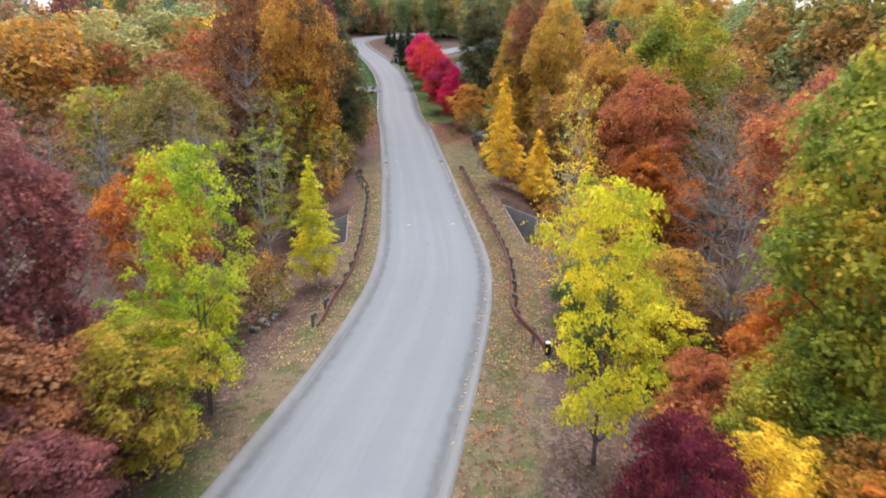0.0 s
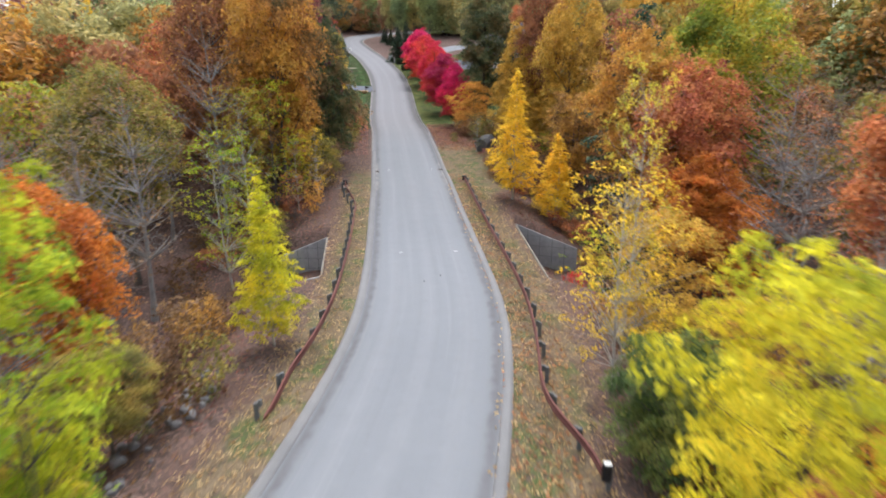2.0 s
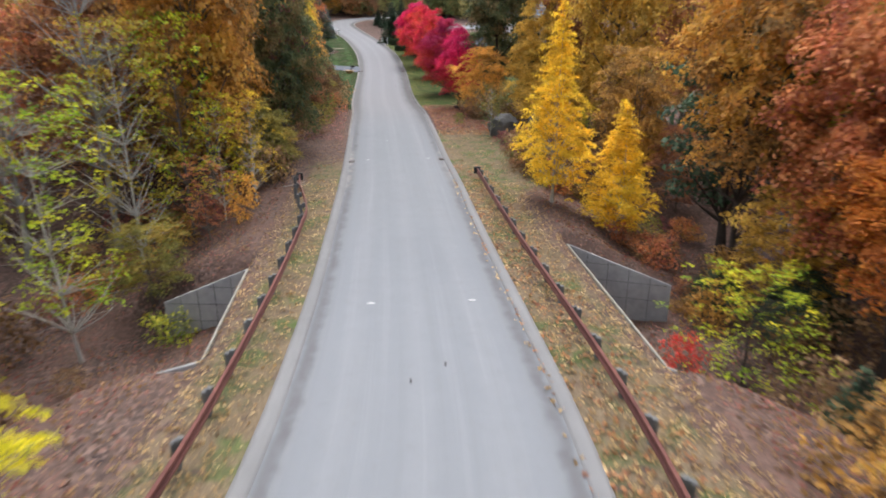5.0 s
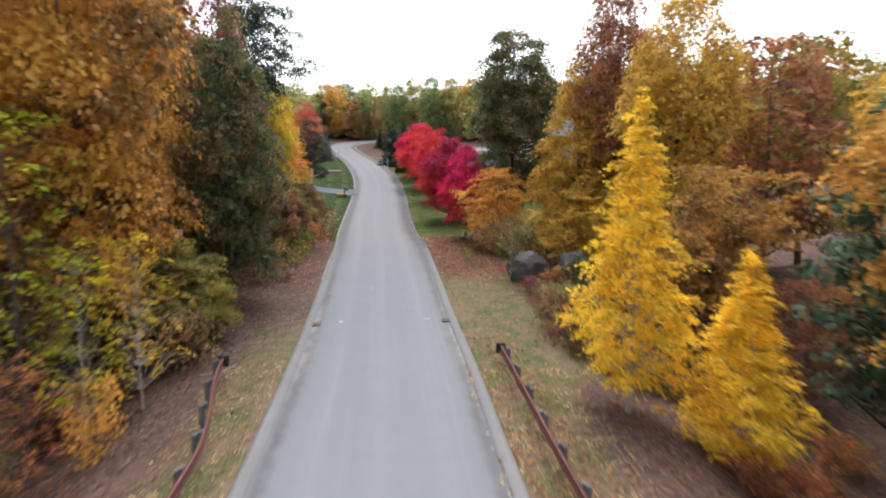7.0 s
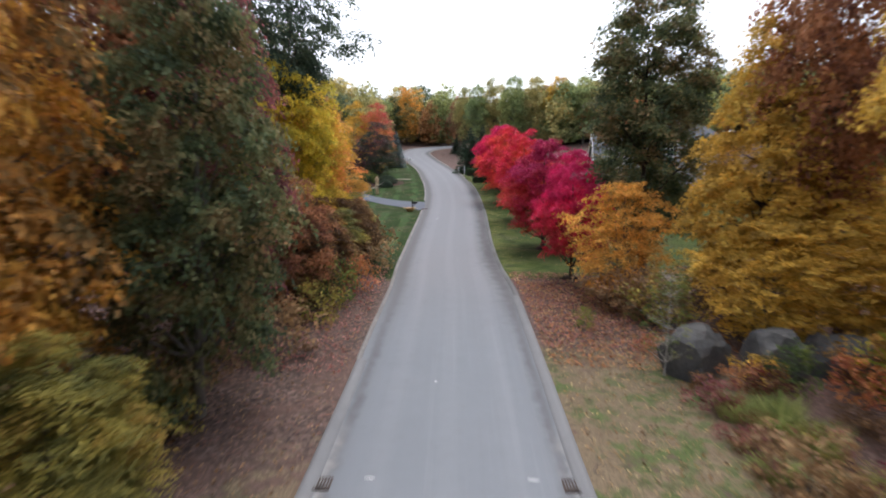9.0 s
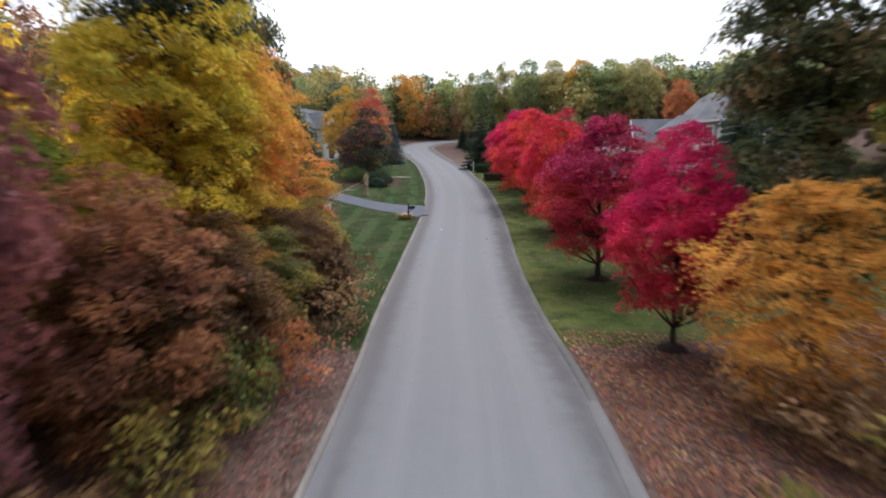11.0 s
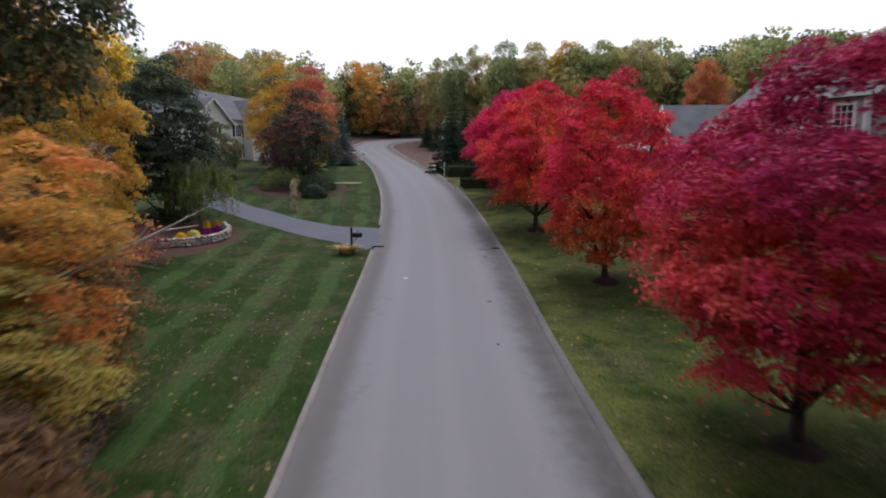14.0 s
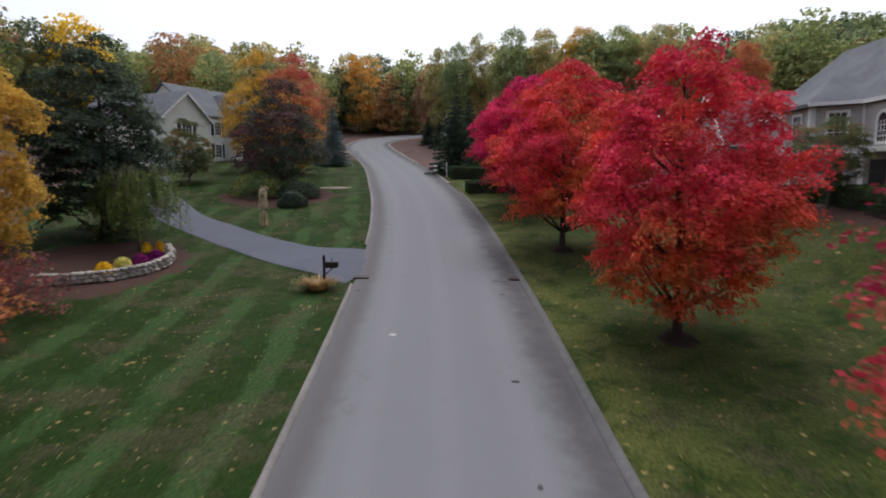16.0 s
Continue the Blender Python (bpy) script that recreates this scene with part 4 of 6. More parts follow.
tree("wisp", -14.4, 61.5, 12, 5.4, "lime")
tree("edge", -12.2, 74.5, 16.5, 6.4, "dark")
tree("edge", -14.6, 80.5, 19, 5.8, "maroon")
tree("edge", -12.2, 68.5, 5.4, 4.6, "olive")
tree("edge", -19.5, 73, 20, 7, "copper")
tree("broad", -14.2, 64.8, 20.5, 8, "copper", turn=30, variant=1)
tree("crest", -16.6, 93.0, 19.5, 7.2, "bottle", bark=DARK_BARK)
tree("maple", -13.8, 86, 7.5, 5.5, "rust")
tree("canopy", -16.8, 96.8, 11.6, 7.0, "flame", turn=10)
tree("canopy", -17.6, 99.8, 12.0, 6.6, "ember", turn=50)
tree("edge", -14.0, 98.2, 5.0, 4.4, "umber", turn=0)
tree("canopy", -16.4, 94.4, 11.5, 7.0, "flame", turn=140)
tree("edge", -14.6, 99.8, 4.6, 4.2, "umber")
tree("canopy", -13.8, 93.2, 4.6, 4.4, "olive")
tree("edge", -13.4, 89.4, 5.8, 4.6, "umber")
tree("shrub", -11.6, 87.4, 2.6, 2.4, "green", "leafy green shrub among brown undergrowth", "shrub", name="shrub")
tree("shrub", -11.6, 90.0, 2.2, 2.8, "brick", category="shrub", name="shrub")
tree("shrub", -11.4, 84.0, 2.0, 2.4, "olive", category="shrub", name="shrub")
tree("edge", -18.2, 106.2, 6.4, 5.0, "umber")
tree("canopy", -16.6, 103.4, 7.0, 5.6, "ember")
tree("canopy", -16.2, 91.5, 13.4, 7.0, "wheat")

tree("edge", -14.2, 87, 6.2, 5.2, "umber")
tree("edge", -14.8, 91.5, 6.5, 5.0, "bronze")
tree("canopy", -14.1, 95.8, 5.0, 4.4, "umber")
tree("canopy", -15.6, 101.6, 5.0, 4.8, "olive")
tree("edge", -20.5, 108.5, 6.0, 5.0, "umber")
tree("young", -24.5, 114.5, 7, 5, "honey")
tree("broad", -26.4, 116.5, 18.5, 8.8, "dark")
tree("shrub", -13.4, 98.6, 3.4, 4.6, "umber", category="shrub", name="shrub")
tree("shrub", -12.2, 95.5, 2.8, 3.8, "dry", category="shrub", name="shrub")
tree("shrub", -17.4, 106, 2.4, 3.4, "umber", category="shrub", name="shrub")
tree("shrub", -24.2, 120.6, 2.2, 3.0, "maroon", "reddish garden shrub beside a stone wall", category="shrub", name="shrub")
tree("shrub", -23.6, 117.8, 2.0, 2.8, "brick", "reddish garden shrub beside a stone wall", category="shrub", name="shrub")
tree("shrub", -28.5, 123.5, 2.3, 3.4, "maroon", category="shrub", name="shrub")
tree("shrub", -30, 121, 2.2, 3.4, "rust", category="shrub", name="shrub")

# ---- trees along the first woods, east side ----
tree("young", 5.05, 19.9, 9.7, 3.5, "lemon", variant=1)
tree("wisp", 6.5, 32.8, 9.0, 4.2, "gold", bark=PALE_BARK)
tree("maple", 7.0, 28.4, 5.4, 4.4, "green", "grey-green leafy tree beside a guardrail")
tree("shrub", 7.6, 30.6, 1.9, 2.4, "bottle", "dark green woodland shrub beside a guardrail", category="shrub", name="shrub")
tree("young", 9.6, 31.0, 4.0, 3.6, "lemon")
tree("young", 13.0, 35.2, 5.6, 4.4, "honey")
tree("wisp", 6.9, 33.6, 12.6, 2.8, "wheat", bark=PALE_BARK)
tree("young", 9.5, 37.0, 7.0, 4.4, "amber", variant=2)
tree("oak", 15.2, 23, 16.6, 8.4, "turning", turn=20)
tree("oak", 19.5, 30.0, 13.5, 7, "orange")
tree("bare", 14.6, 31, 12, 6, "dry")
tree("oak", 16.4, 52.5, 15.0, 8, "brick")
tree("oak", 21, 60, 20, 11, "turning", bark=DARK_BARK)
tree("oak", 14.2, 58.0, 16.5, 8.2, "copper", bark=DARK_BARK)
tree("oak", 15.8, 49.0, 9.5, 6, "orange", bark=DARK_BARK)
tree("spruce", 11.6, 44.6, 3.2, 2.6, "needle", "young dark green pine in the woods", "pine", name="pine")
tree("shrub", 8.6, 49.6, 1.5, 1.5, "scarlet", "small bright orange-red sapling beside a wall", "shrub", name="shrub")
tree("edge", 13.4, 21.4, 8.6, 6.0, "turning")
tree("edge", 16.4, 27.0, 9.0, 6.4, "orange")
tree("maple", 11.2, 25.6, 4.6, 4.4, "brick")
tree("maple", 12.2, 30.0, 5.0, 4.6, "umber")
tree("maple", 13.2, 18.2, 5.2, 4.8, "copper")
tree("maple", 6.9, 17.0, 5.0, 4.0, "burgundy")
tree("shrub", 8.2, 19.4, 2.6, 3.4, "burgundy", category="shrub", name="shrub")
tree("shrub", 11.4, 20.6, 3.0, 3.8, "honey", category="shrub", name="shrub")
tree("shrub", 9.6, 23.6, 2.4, 3.2, "brick", category="shrub", name="shrub")
tree("edge", 14.6, 52.4, 3.4, 3.6, "bottle", category="shrub", name="shrub")
tree("edge", 12.4, 55.6, 2.2, 2.8, "bottle", category="shrub", name="shrub")
tree("young", 9.9, 17.6, 5.2, 3.2, "gold")
tree("young", 13.8, 15.5, 5.6, 5, "orange")
tree("oak", 21, 37, 15, 8, "brick")
tree("bare", 21, 50, 16, 8, "dry")
tree("bare", 24, 43, 16, 8, "dry")
tree("birch", 5.7, 62.4, 11.0, 4.3, "gold", bark=PALE_BARK, turn=40)
tree("birch", 9.2, 61.8, 7.8, 4.4, "gold", bark=PALE_BARK)
tree("wisp", 10.4, 48.4, 5.4, 4.6, "lime", bark=DARK_BARK, lift=-0.6)
tree("young", 14.4, 53.8, 6.5, 4.6, "amber")
tree("young", 17.8, 47.5, 7.5, 5, "orange")
tree("young", 17.6, 55.5, 8, 5, "bronze")
tree("shrub", 11.2, 53.4, 1.8, 2.4, "bronze", category="shrub", name="shrub")
tree("shrub", 13.0, 49.8, 2.2, 2.6, "umber", category="shrub", name="shrub")
tree("pine", 15.5, 62, 19, 8, "needle", bark=DARK_BARK)
tree("fulloak", 5.2, 93.4, 17.6, 7.4, "dark", bark=DARK_BARK, turn=60)
tree("wisp", 3.4, 79.6, 4.4, 2.0, "green", "slim pale-barked sapling with few green leaves", bark=PALE_BARK)
tree("shrub", 1.0, 84.7, 1.1, 0.9, "green", "small round green bush at the lawn edge", "shrub", name="shrub")
tree("young", 10.4, 28.8, 4.2, 4.0, "lemon")
tree("beech", 3.4, 90.2, 6.4, 5.6, "tangerine", turn=20)
tree("edge", 8.6, 86.0, 14.5, 6.0, "amber", bark=DARK_BARK)
tree("beech", 13.2, 82.8, 6, 6.8, "honey")
tree("beech", 8.4, 83.2, 5.2, 6.0, "honey")
tree("shrub", 6.6, 79.0, 1.2, 1.6, "honey", "low yellowing shrub in front of boulders", "shrub", name="shrub")
tree("shrub", 7.4, 78.4, 1.9, 1.5, "green", "leafy green sapling in front of boulders", "shrub", name="shrub")
tree("shrub", 9.4, 78.0, 1.7, 2.2, "brick", "rusty shrub beside boulders", "shrub", name="shrub")
tree("shrub", 11.0, 78.4, 2.6, 2.4, "turning", "leafy shrub beside boulders", "shrub", name="shrub")
tree("beech", 12, 85.5, 7.6, 7, "amber")
tree("broad", 11.2, 86, 18.5, 6.4, "rust")
tree("broad", 13.5, 79, 16.5, 7.5, "amber")
tree("maple", 13.5, 74, 7, 6, "bronze")

# ---- the row of red maples on the east lawn ----
for x, y, h, w, colour, k in ((1.1, 95.2, 8.6, 5.2, "crimson", 0), (-0.3, 106.6, 9.4, 7.6, "magenta", 1), (-1.95, 120.4, 9.7, 7.0, "scarlet", 2), (-4.2, 132.5, 10, 8, "scarlet", 0), (-5.6, 143.5, 9.5, 8, "crimson", 1), (-5.6, 152, 9.0, 7.0, "crimson", 2)):
    tree("redmaple", x, y, h, w, colour, variant=k, bark=DARK_BARK, turn=300 if k != 0 else 0, name="maple", group="row of red maples")

# ---- garden trees by the houses ----
tree("maple", -32.6, 163.5, 12.0, 7.8, "honey", "garden maple with golden yellow autumn leaves")
tree("maple", -28.4, 162.5, 12.4, 7.6, "sunset", "garden maple turning red above gold")
tree("maple", -25.4, 150.5, 8.8, 8.4, "plum")
tree("maple", -34.5, 152.5, 5.4, 5.0, "dark", "small dark garden tree before the gabled house")
tree("spruce", -27.4, 175, 7.4, 4.4, "blue", category="spruce", name="spruce")
tree("edge", -29.8, 133.5, 11.8, 7.8, "bottle", bark=DARK_BARK)
tree("broad", -35, 128, 13, 8, "honey")
tree("maple", -28.0, 122.8, 11, 5.8, "honey")
tree("cherry", -25.9, 130.6, 4.4, 5.0, "willow", "small weeping tree with drooping green branches", name="weeping_tree")
tree("spruce", 10.9, 119.2, 8.8, 6.0, "needle", "tall dark green spruce beside the house", "spruce", name="spruce")
tree("canopy", 7.6, 130.4, 4.1, 3.7, "dark", "small round garden tree in front of the house")
tree("spruce", -11.6, 164.2, 8.4, 5.6, "needle", "dark green conifer behind clipped hedges", "spruce", name="spruce")
tree("spruce", -8.5, 165.5, 7.0, 4.4, "needle", "dark green conifer behind clipped hedges", "spruce", name="spruce")
tree("young", -34.6, 224, 15.5, 7.6, "tangerine")
tree("broad", 17, 164, 9.5, 5, "brick")
# Most of these crowns have distance haze mixed into their leaf colour.
for x, y, h, w, colour in ((0.2, 197, 14.5, 8, "hazed_olive"), (5.5, 194, 14, 7.5, "amber"), (-5.0, 196, 15, 7.5, "hazed_green"), (-9.6, 202, 15.5, 7, "hazed_olive"), (-13.4, 199.5, 14.5, 6.4, "hazed_green"), (-16.6, 205, 14.5, 6.4, "hazed_olive"), (-18.6, 209.5, 12.5, 5.6, "hazed_rust"), (10.5, 192, 13.5, 8, "hazed_green"), (16.0, 190, 13, 8, "hazed_olive")):
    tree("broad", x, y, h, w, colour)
for x, y, h, w in ((-16.2, 196.4, 4.2, 3.4), (-18.4, 201.5, 4.6, 3.0), (-13.6, 192.0, 5.2, 3.6)):
    tree("spruce", x, y, h, w, "needle", "round dark green conifer on a leafy bank", "conifer", name="conifer")
tree("spruce", -31, 232, 13, 6, "needle", "dark spruce at the edge of far woods", "spruce", name="spruce")
tree("spruce", -11, 186, 8, 5, "needle", "dark spruce at the edge of far woods", "spruce", name="spruce")

# ---- woods filled up round them ----
HOUSE_SPOTS = [(22, 135, 19), (-52, 178, 22), (-32, 150, 9)]


def free(x, y, gap):
    u = x - xc(y)
    if abs(u) < 9.5 or any(math.hypot(x - hx, y - hy) < hr for hx, hy, hr in HOUSE_SPOTS):
        return False
    if u > 0 and u < 14 and (y < 40 or y > 58):
        return False
    if -14 < u < 0 and 28 < y < 42:
        return False
    if 40 < y < 59 and abs(u) < 15:
        return False
    if 88 < y < 200 and u > 0 and u < (52 if y < 160 else 14 if y < 182 else 13):
        return False
    if u < 0 and 96 < y < 186 and u > (-12 if y < 104 else -20 if y < 116 else -27 if y < 140 else -44):
        return False
    if 160 < y < 185 and 0 < u < 60:
        return False
    return all((x - px) ** 2 + (y - py) ** 2 > (gap * (0.5 + 0.06 * pw)) ** 2 for px, py, pw in PLACED)


def fill(count, xs, ys, colours, kinds, gap, hs):
    made = 0
    for _ in range(count * 14):
        if made >= count:
            break
        y = float(rng.uniform(*ys))
        x = xc(y) + float(rng.uniform(*xs))
        if not free(x, y, gap):
            continue
        kind = kinds[int(rng.integers(len(kinds)))]
        if kind == "edge" and abs(x - xc(y)) > 15:
            kind = "broad"
        if x < xc(y) and 26 < y < 58 and x - xc(y) > -24 and rng.random() < 0.75:
            kind = "bare"
        if y < 110 and (kind == "oak" and abs(x - xc(y)) > 26 or kind == "broad" and abs(x - xc(y)) > 21):
            kind = "backwood"
        h = float(rng.uniform(*hs)) * (0.6 if kind == "young" else 1)
        tree(kind, x, y, h, h * float(rng.uniform(0.5, 0.68)), colours[int(rng.integers(len(colours)))] if kind != "bare" else ["dry", "umber", "dry", "copper", "rust"][made % 5])
        made += 1


LEFT = ["rust", "bronze", "brick", "olive", "rust", "turning"]
RIGHT = ["bronze", "orange", "olive", "brick", "bronze", "turning"]
fill(28, (-42, -10), (14, 62), LEFT, ["oak", "bare", "bare", "bare", "bare"], 3.7, (11, 16))
fill(22, (-40, -9.5), (58, 96), LEFT, ["edge", "broad", "edge", "young"], 3.6, (9, 16))
fill(26, (10, 42), (14, 62), RIGHT, ["bare", "bare", "bare", "wisp", "oak"], 4.0, (11, 16))
fill(22, (9.5, 42), (62, 90), ["bronze", "umber", "olive", "honey", "rust"], ["edge", "broad", "bare", "bare", "young"], 3.8, (9, 16))
# Backwoods, partly in leaf colours paled to imitate haze.
fill(34, (-75, -22), (96, 205), ["hazed_green", "green", "hazed_rust", "gold", "hazed_olive", "maroon", "hazed_dark"], ["backwood"], 4.4, (14, 18))
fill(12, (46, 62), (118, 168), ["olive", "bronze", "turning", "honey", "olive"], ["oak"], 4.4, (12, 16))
fill(14, (34, 80), (160, 205), ["hazed_green", "turning", "hazed_olive", "hazed_rust"], ["backwood"], 4.4, (6, 9))


def understorey(count, xs, ys):
    made = 0
    for _ in range(count * 10):
        if made >= count:
            break
        y = float(rng.uniform(*ys))
        x = xc(y) + float(rng.uniform(*xs))
        if abs(x - xc(y)) < (8.6 if y < 64 else 6.6) or (40 < y < 60 and abs(x - xc(y)) < 12) or (73 < y < 85 and 0 < x - xc(y) < 14):
            continue
        h = float(rng.uniform(0.9, 2.6))
        tree("shrub", x, y, h, h * float(rng.uniform(1.0, 1.5)), ["umber", "dry", "bronze", "umber", "olive", "dry"][int(rng.integers(6))], "low woodland shrub with browning leaves", "shrub", name="shrub")
        made += 1


understorey(44, (-19, -9.0), (14, 44))
understorey(8, (-20, -9.5), (44, 62))
understorey(30, (-11, -6.8), (64, 95))
brush = np.random.default_rng(77)
for side, count, mix in ((-1, 26, ["brick", "rust", "dry", "copper", "maroon", "brick"]), (1, 20, ["dry", "brick", "olive", "bronze", "rust", "maroon"])):
    for k in range(count):
        y = float(brush.uniform(54, 67))
        x = xc(y) + side * float(brush.uniform(9.6 if y > 60 else 12.2, 18))
        h = float(brush.uniform(0.6, 1.7))
        tree("shrub", x, y, h, h * float(brush.uniform(1.2, 1.8)), mix[k % 6], "low woodland brush with red-brown leaves", "shrub", name="shrub")
understorey(44, (9.0, 19), (14, 44))
understorey(8, (10, 20), (44, 62))
understorey(26, (8.0, 15), (66, 90))
for x, y, h, w, c in ((5.4, 68.4, 1.0, 1.6, "umber"), (6.4, 70.2, 1.2, 1.8, "brick"), (6.0, 72.6, 0.9, 1.6, "umber"), (7.4, 72.0, 1.5, 2.0, "olive"), (5.2, 75.4, 0.8, 1.4, "umber"), (6.8, 65.6, 1.4, 1.8, "brick"), (4.4, 78.2, 0.7, 1.2, "umber"), (3.4, 82.0, 0.7, 1.3, "brick"), (5.6, 82.6, 1.0, 1.6, "umber")):
    tree("shrub", x, y, h, w, c, "low brown weeds at the edge of the verge", "shrub", name="shrub")

for k in range(46):
    y = float(brush.uniform(66, 79.4))
    x = xc(y) + float(brush.uniform(7.6 + 0.25 * abs(y - 73), 15.5))
    h = float(brush.uniform(0.4, 1.1))
    tree("shrub", x, y, h, h * float(brush.uniform(1.3, 2.2)), ["umber", "maroon", "umber", "rust", "burgundy", "olive"][k % 6], "low red-brown weeds at the edge of the verge", "shrub", name="shrub")

# ---- far woods, one sheet of trees ----
def far_woods(name, count, xs, ys, colour, hs, seed, cut=14):
    g = np.random.default_rng(seed)
    out, made = [], 0
    base = []
    for trunk_me, crown_me, h0, w0 in FORMS["sprig"]:
        co = np.empty(len(crown_me.vertices) * 3, np.float32)
        crown_me.vertices.foreach_get("co", co)
        base.append((co.reshape(-1, 3), h0, w0))
    while made < count:
        y = float(g.uniform(*ys))
        x = float(g.uniform(*xs))
        u = x - xc(y)
        if (-9 if y > 185 else -16) < u < (13 if y > 215 else 22 if y > 185 else 16) or any(math.hypot(x - hx, y - hy) < hr + 6 for hx, hy, hr in HOUSE_SPOTS) or math.hypot(x + 35, y - 214) < 10:
            made += 0.02
            continue
        co, h0, w0 = base[int(g.integers(2))]
        h = float(g.uniform(*hs)) * (0.9 if u > 13 and y > 185 else 1)
        w = h * float(g.uniform(0.5, 0.75))
        a = float(g.uniform(0, 6.3))
        rot = np.array([[math.cos(a), -math.sin(a), 0], [math.sin(a), math.cos(a), 0], [0, 0, 1]])
        out.append((co * np.array([w / w0, w / w0, h / h0])) @ rot.T + np.array([x, y, height(x, y)]))
        made += 1
    ob = new(name, leaf_mesh(name, np.concatenate(out), 3))
    ob.data.materials[0] = LEAF[colour]
    return tagged(ob, "distant mixed woodland in autumn colours", "woods", kind="stuff")


# Haze is painted into the leaf colours here, save copper, bronze and olive.
far_woods("far_woods", 64, (-85, 60), (188, 232), "hazed_green", (11, 18), 1)
far_woods("far_woods", 64, (-85, 60), (188, 232), "hazed_olive", (10, 18), 2)
far_woods("far_woods", 54, (-85, 60), (190, 232), "hazed_rust", (9, 16), 3)
far_woods("far_woods", 40, (-85, 60), (196, 240), "hazed_dark", (9, 17), 4)
far_woods("far_woods", 18, (-10, 14), (192, 214), "hazed_green", (11, 15), 11)
far_woods("far_woods", 14, (-10, 14), (192, 214), "hazed_olive", (11, 15), 12)
far_woods("far_woods", 22, (-75, 2), (240, 258), "hazed_rust", (9, 13), 8)
far_woods("far_woods", 26, (-75, 2), (240, 258), "hazed_dark", (9, 13), 9)
far_woods("far_woods", 22, (-75, 4), (240, 258), "hazed_green", (9, 13), 10)
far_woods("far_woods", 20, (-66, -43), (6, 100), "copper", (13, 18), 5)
far_woods("far_woods", 16, (-66, -43), (60, 200), "hazed_olive", (13, 18), 15)
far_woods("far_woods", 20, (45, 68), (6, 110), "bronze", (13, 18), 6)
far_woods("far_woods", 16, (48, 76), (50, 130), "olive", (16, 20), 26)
far_woods("far_woods", 16, (45, 68), (80, 185), "hazed_green", (13, 18), 16)


# ---- small builders ----
def box(bm, x0, y0, z0, x1, y1, z1, bevel=0.0, m=None):
    geo = bmesh.ops.create_cube(bm, size=1)
    for v in geo["verts"]:
        v.co = Vector((x0 + (v.co.x + 0.5) * (x1 - x0), y0 + (v.co.y + 0.5) * (y1 - y0), z0 + (v.co.z + 0.5) * (z1 - z0)))
    if bevel:
        edges = list({e for v in geo["verts"] for e in v.link_edges})
        made = bmesh.ops.bevel(bm, geom=edges, offset=bevel, segments=1, affect="EDGES")
        geo["verts"] = list({v for f in made["faces"] for v in f.verts} | {v for v in geo["verts"] if v.is_valid})
    if m is not None:
        bmesh.ops.transform(bm, matrix=m, verts=[v for v in geo["verts"] if v.is_valid])
    return bm


def poly(bm, pts):
    return bm.faces.new([bm.verts.new(p) for p in pts])


def prism(bm, plan, z0, z1):
    """An upright prism over a plan polygon."""
    lo, hi = [bm.verts.new((x, y, z0)) for x, y in plan], [bm.verts.new((x, y, z1)) for x, y in plan]
    n = len(plan)
    for i in range(n):
        bm.faces.new((lo[i], lo[(i + 1) % n], hi[(i + 1) % n], hi[i]))
    bm.faces.new(hi)
    bm.faces.new(lo[::-1])
    bmesh.ops.recalc_face_normals(bm, faces=bm.faces)
    return bm


def empty(name, x, y, z, rz=0.0):
    ob = new(name)
    ob.empty_display_size = 0.2
    ob.matrix_basis = pose(x, y, z, 0, 0, rz)
    return ob


def sweep(name, prof, stations, mat, parent, label=""):
    """A closed profile (sideways, up) carried along stations (x, y, z)."""
    verts, faces, k = [], [], len(prof)
    pts = [Vector(p) for p in stations]
    for i, p in enumerate(pts):
        way = pts[min(i + 1, len(pts) - 1)] - pts[max(i - 1, 0)]
        side = Vector((way.y, -way.x, 0)).normalized()
        verts += [tuple(p + side * a + Vector((0, 0, b))) for a, b in prof]
    for i in range(len(pts) - 1):
        faces += [(i * k + j, i * k + (j + 1) % k, (i + 1) * k + (j + 1) % k, (i + 1) * k + j) for j in range(k)]
    faces += [tuple(range(k))[::-1], tuple((len(pts) - 1) * k + j for j in range(k))]
    return tagged(mesh_object(name, verts, faces, mat, parent), label)


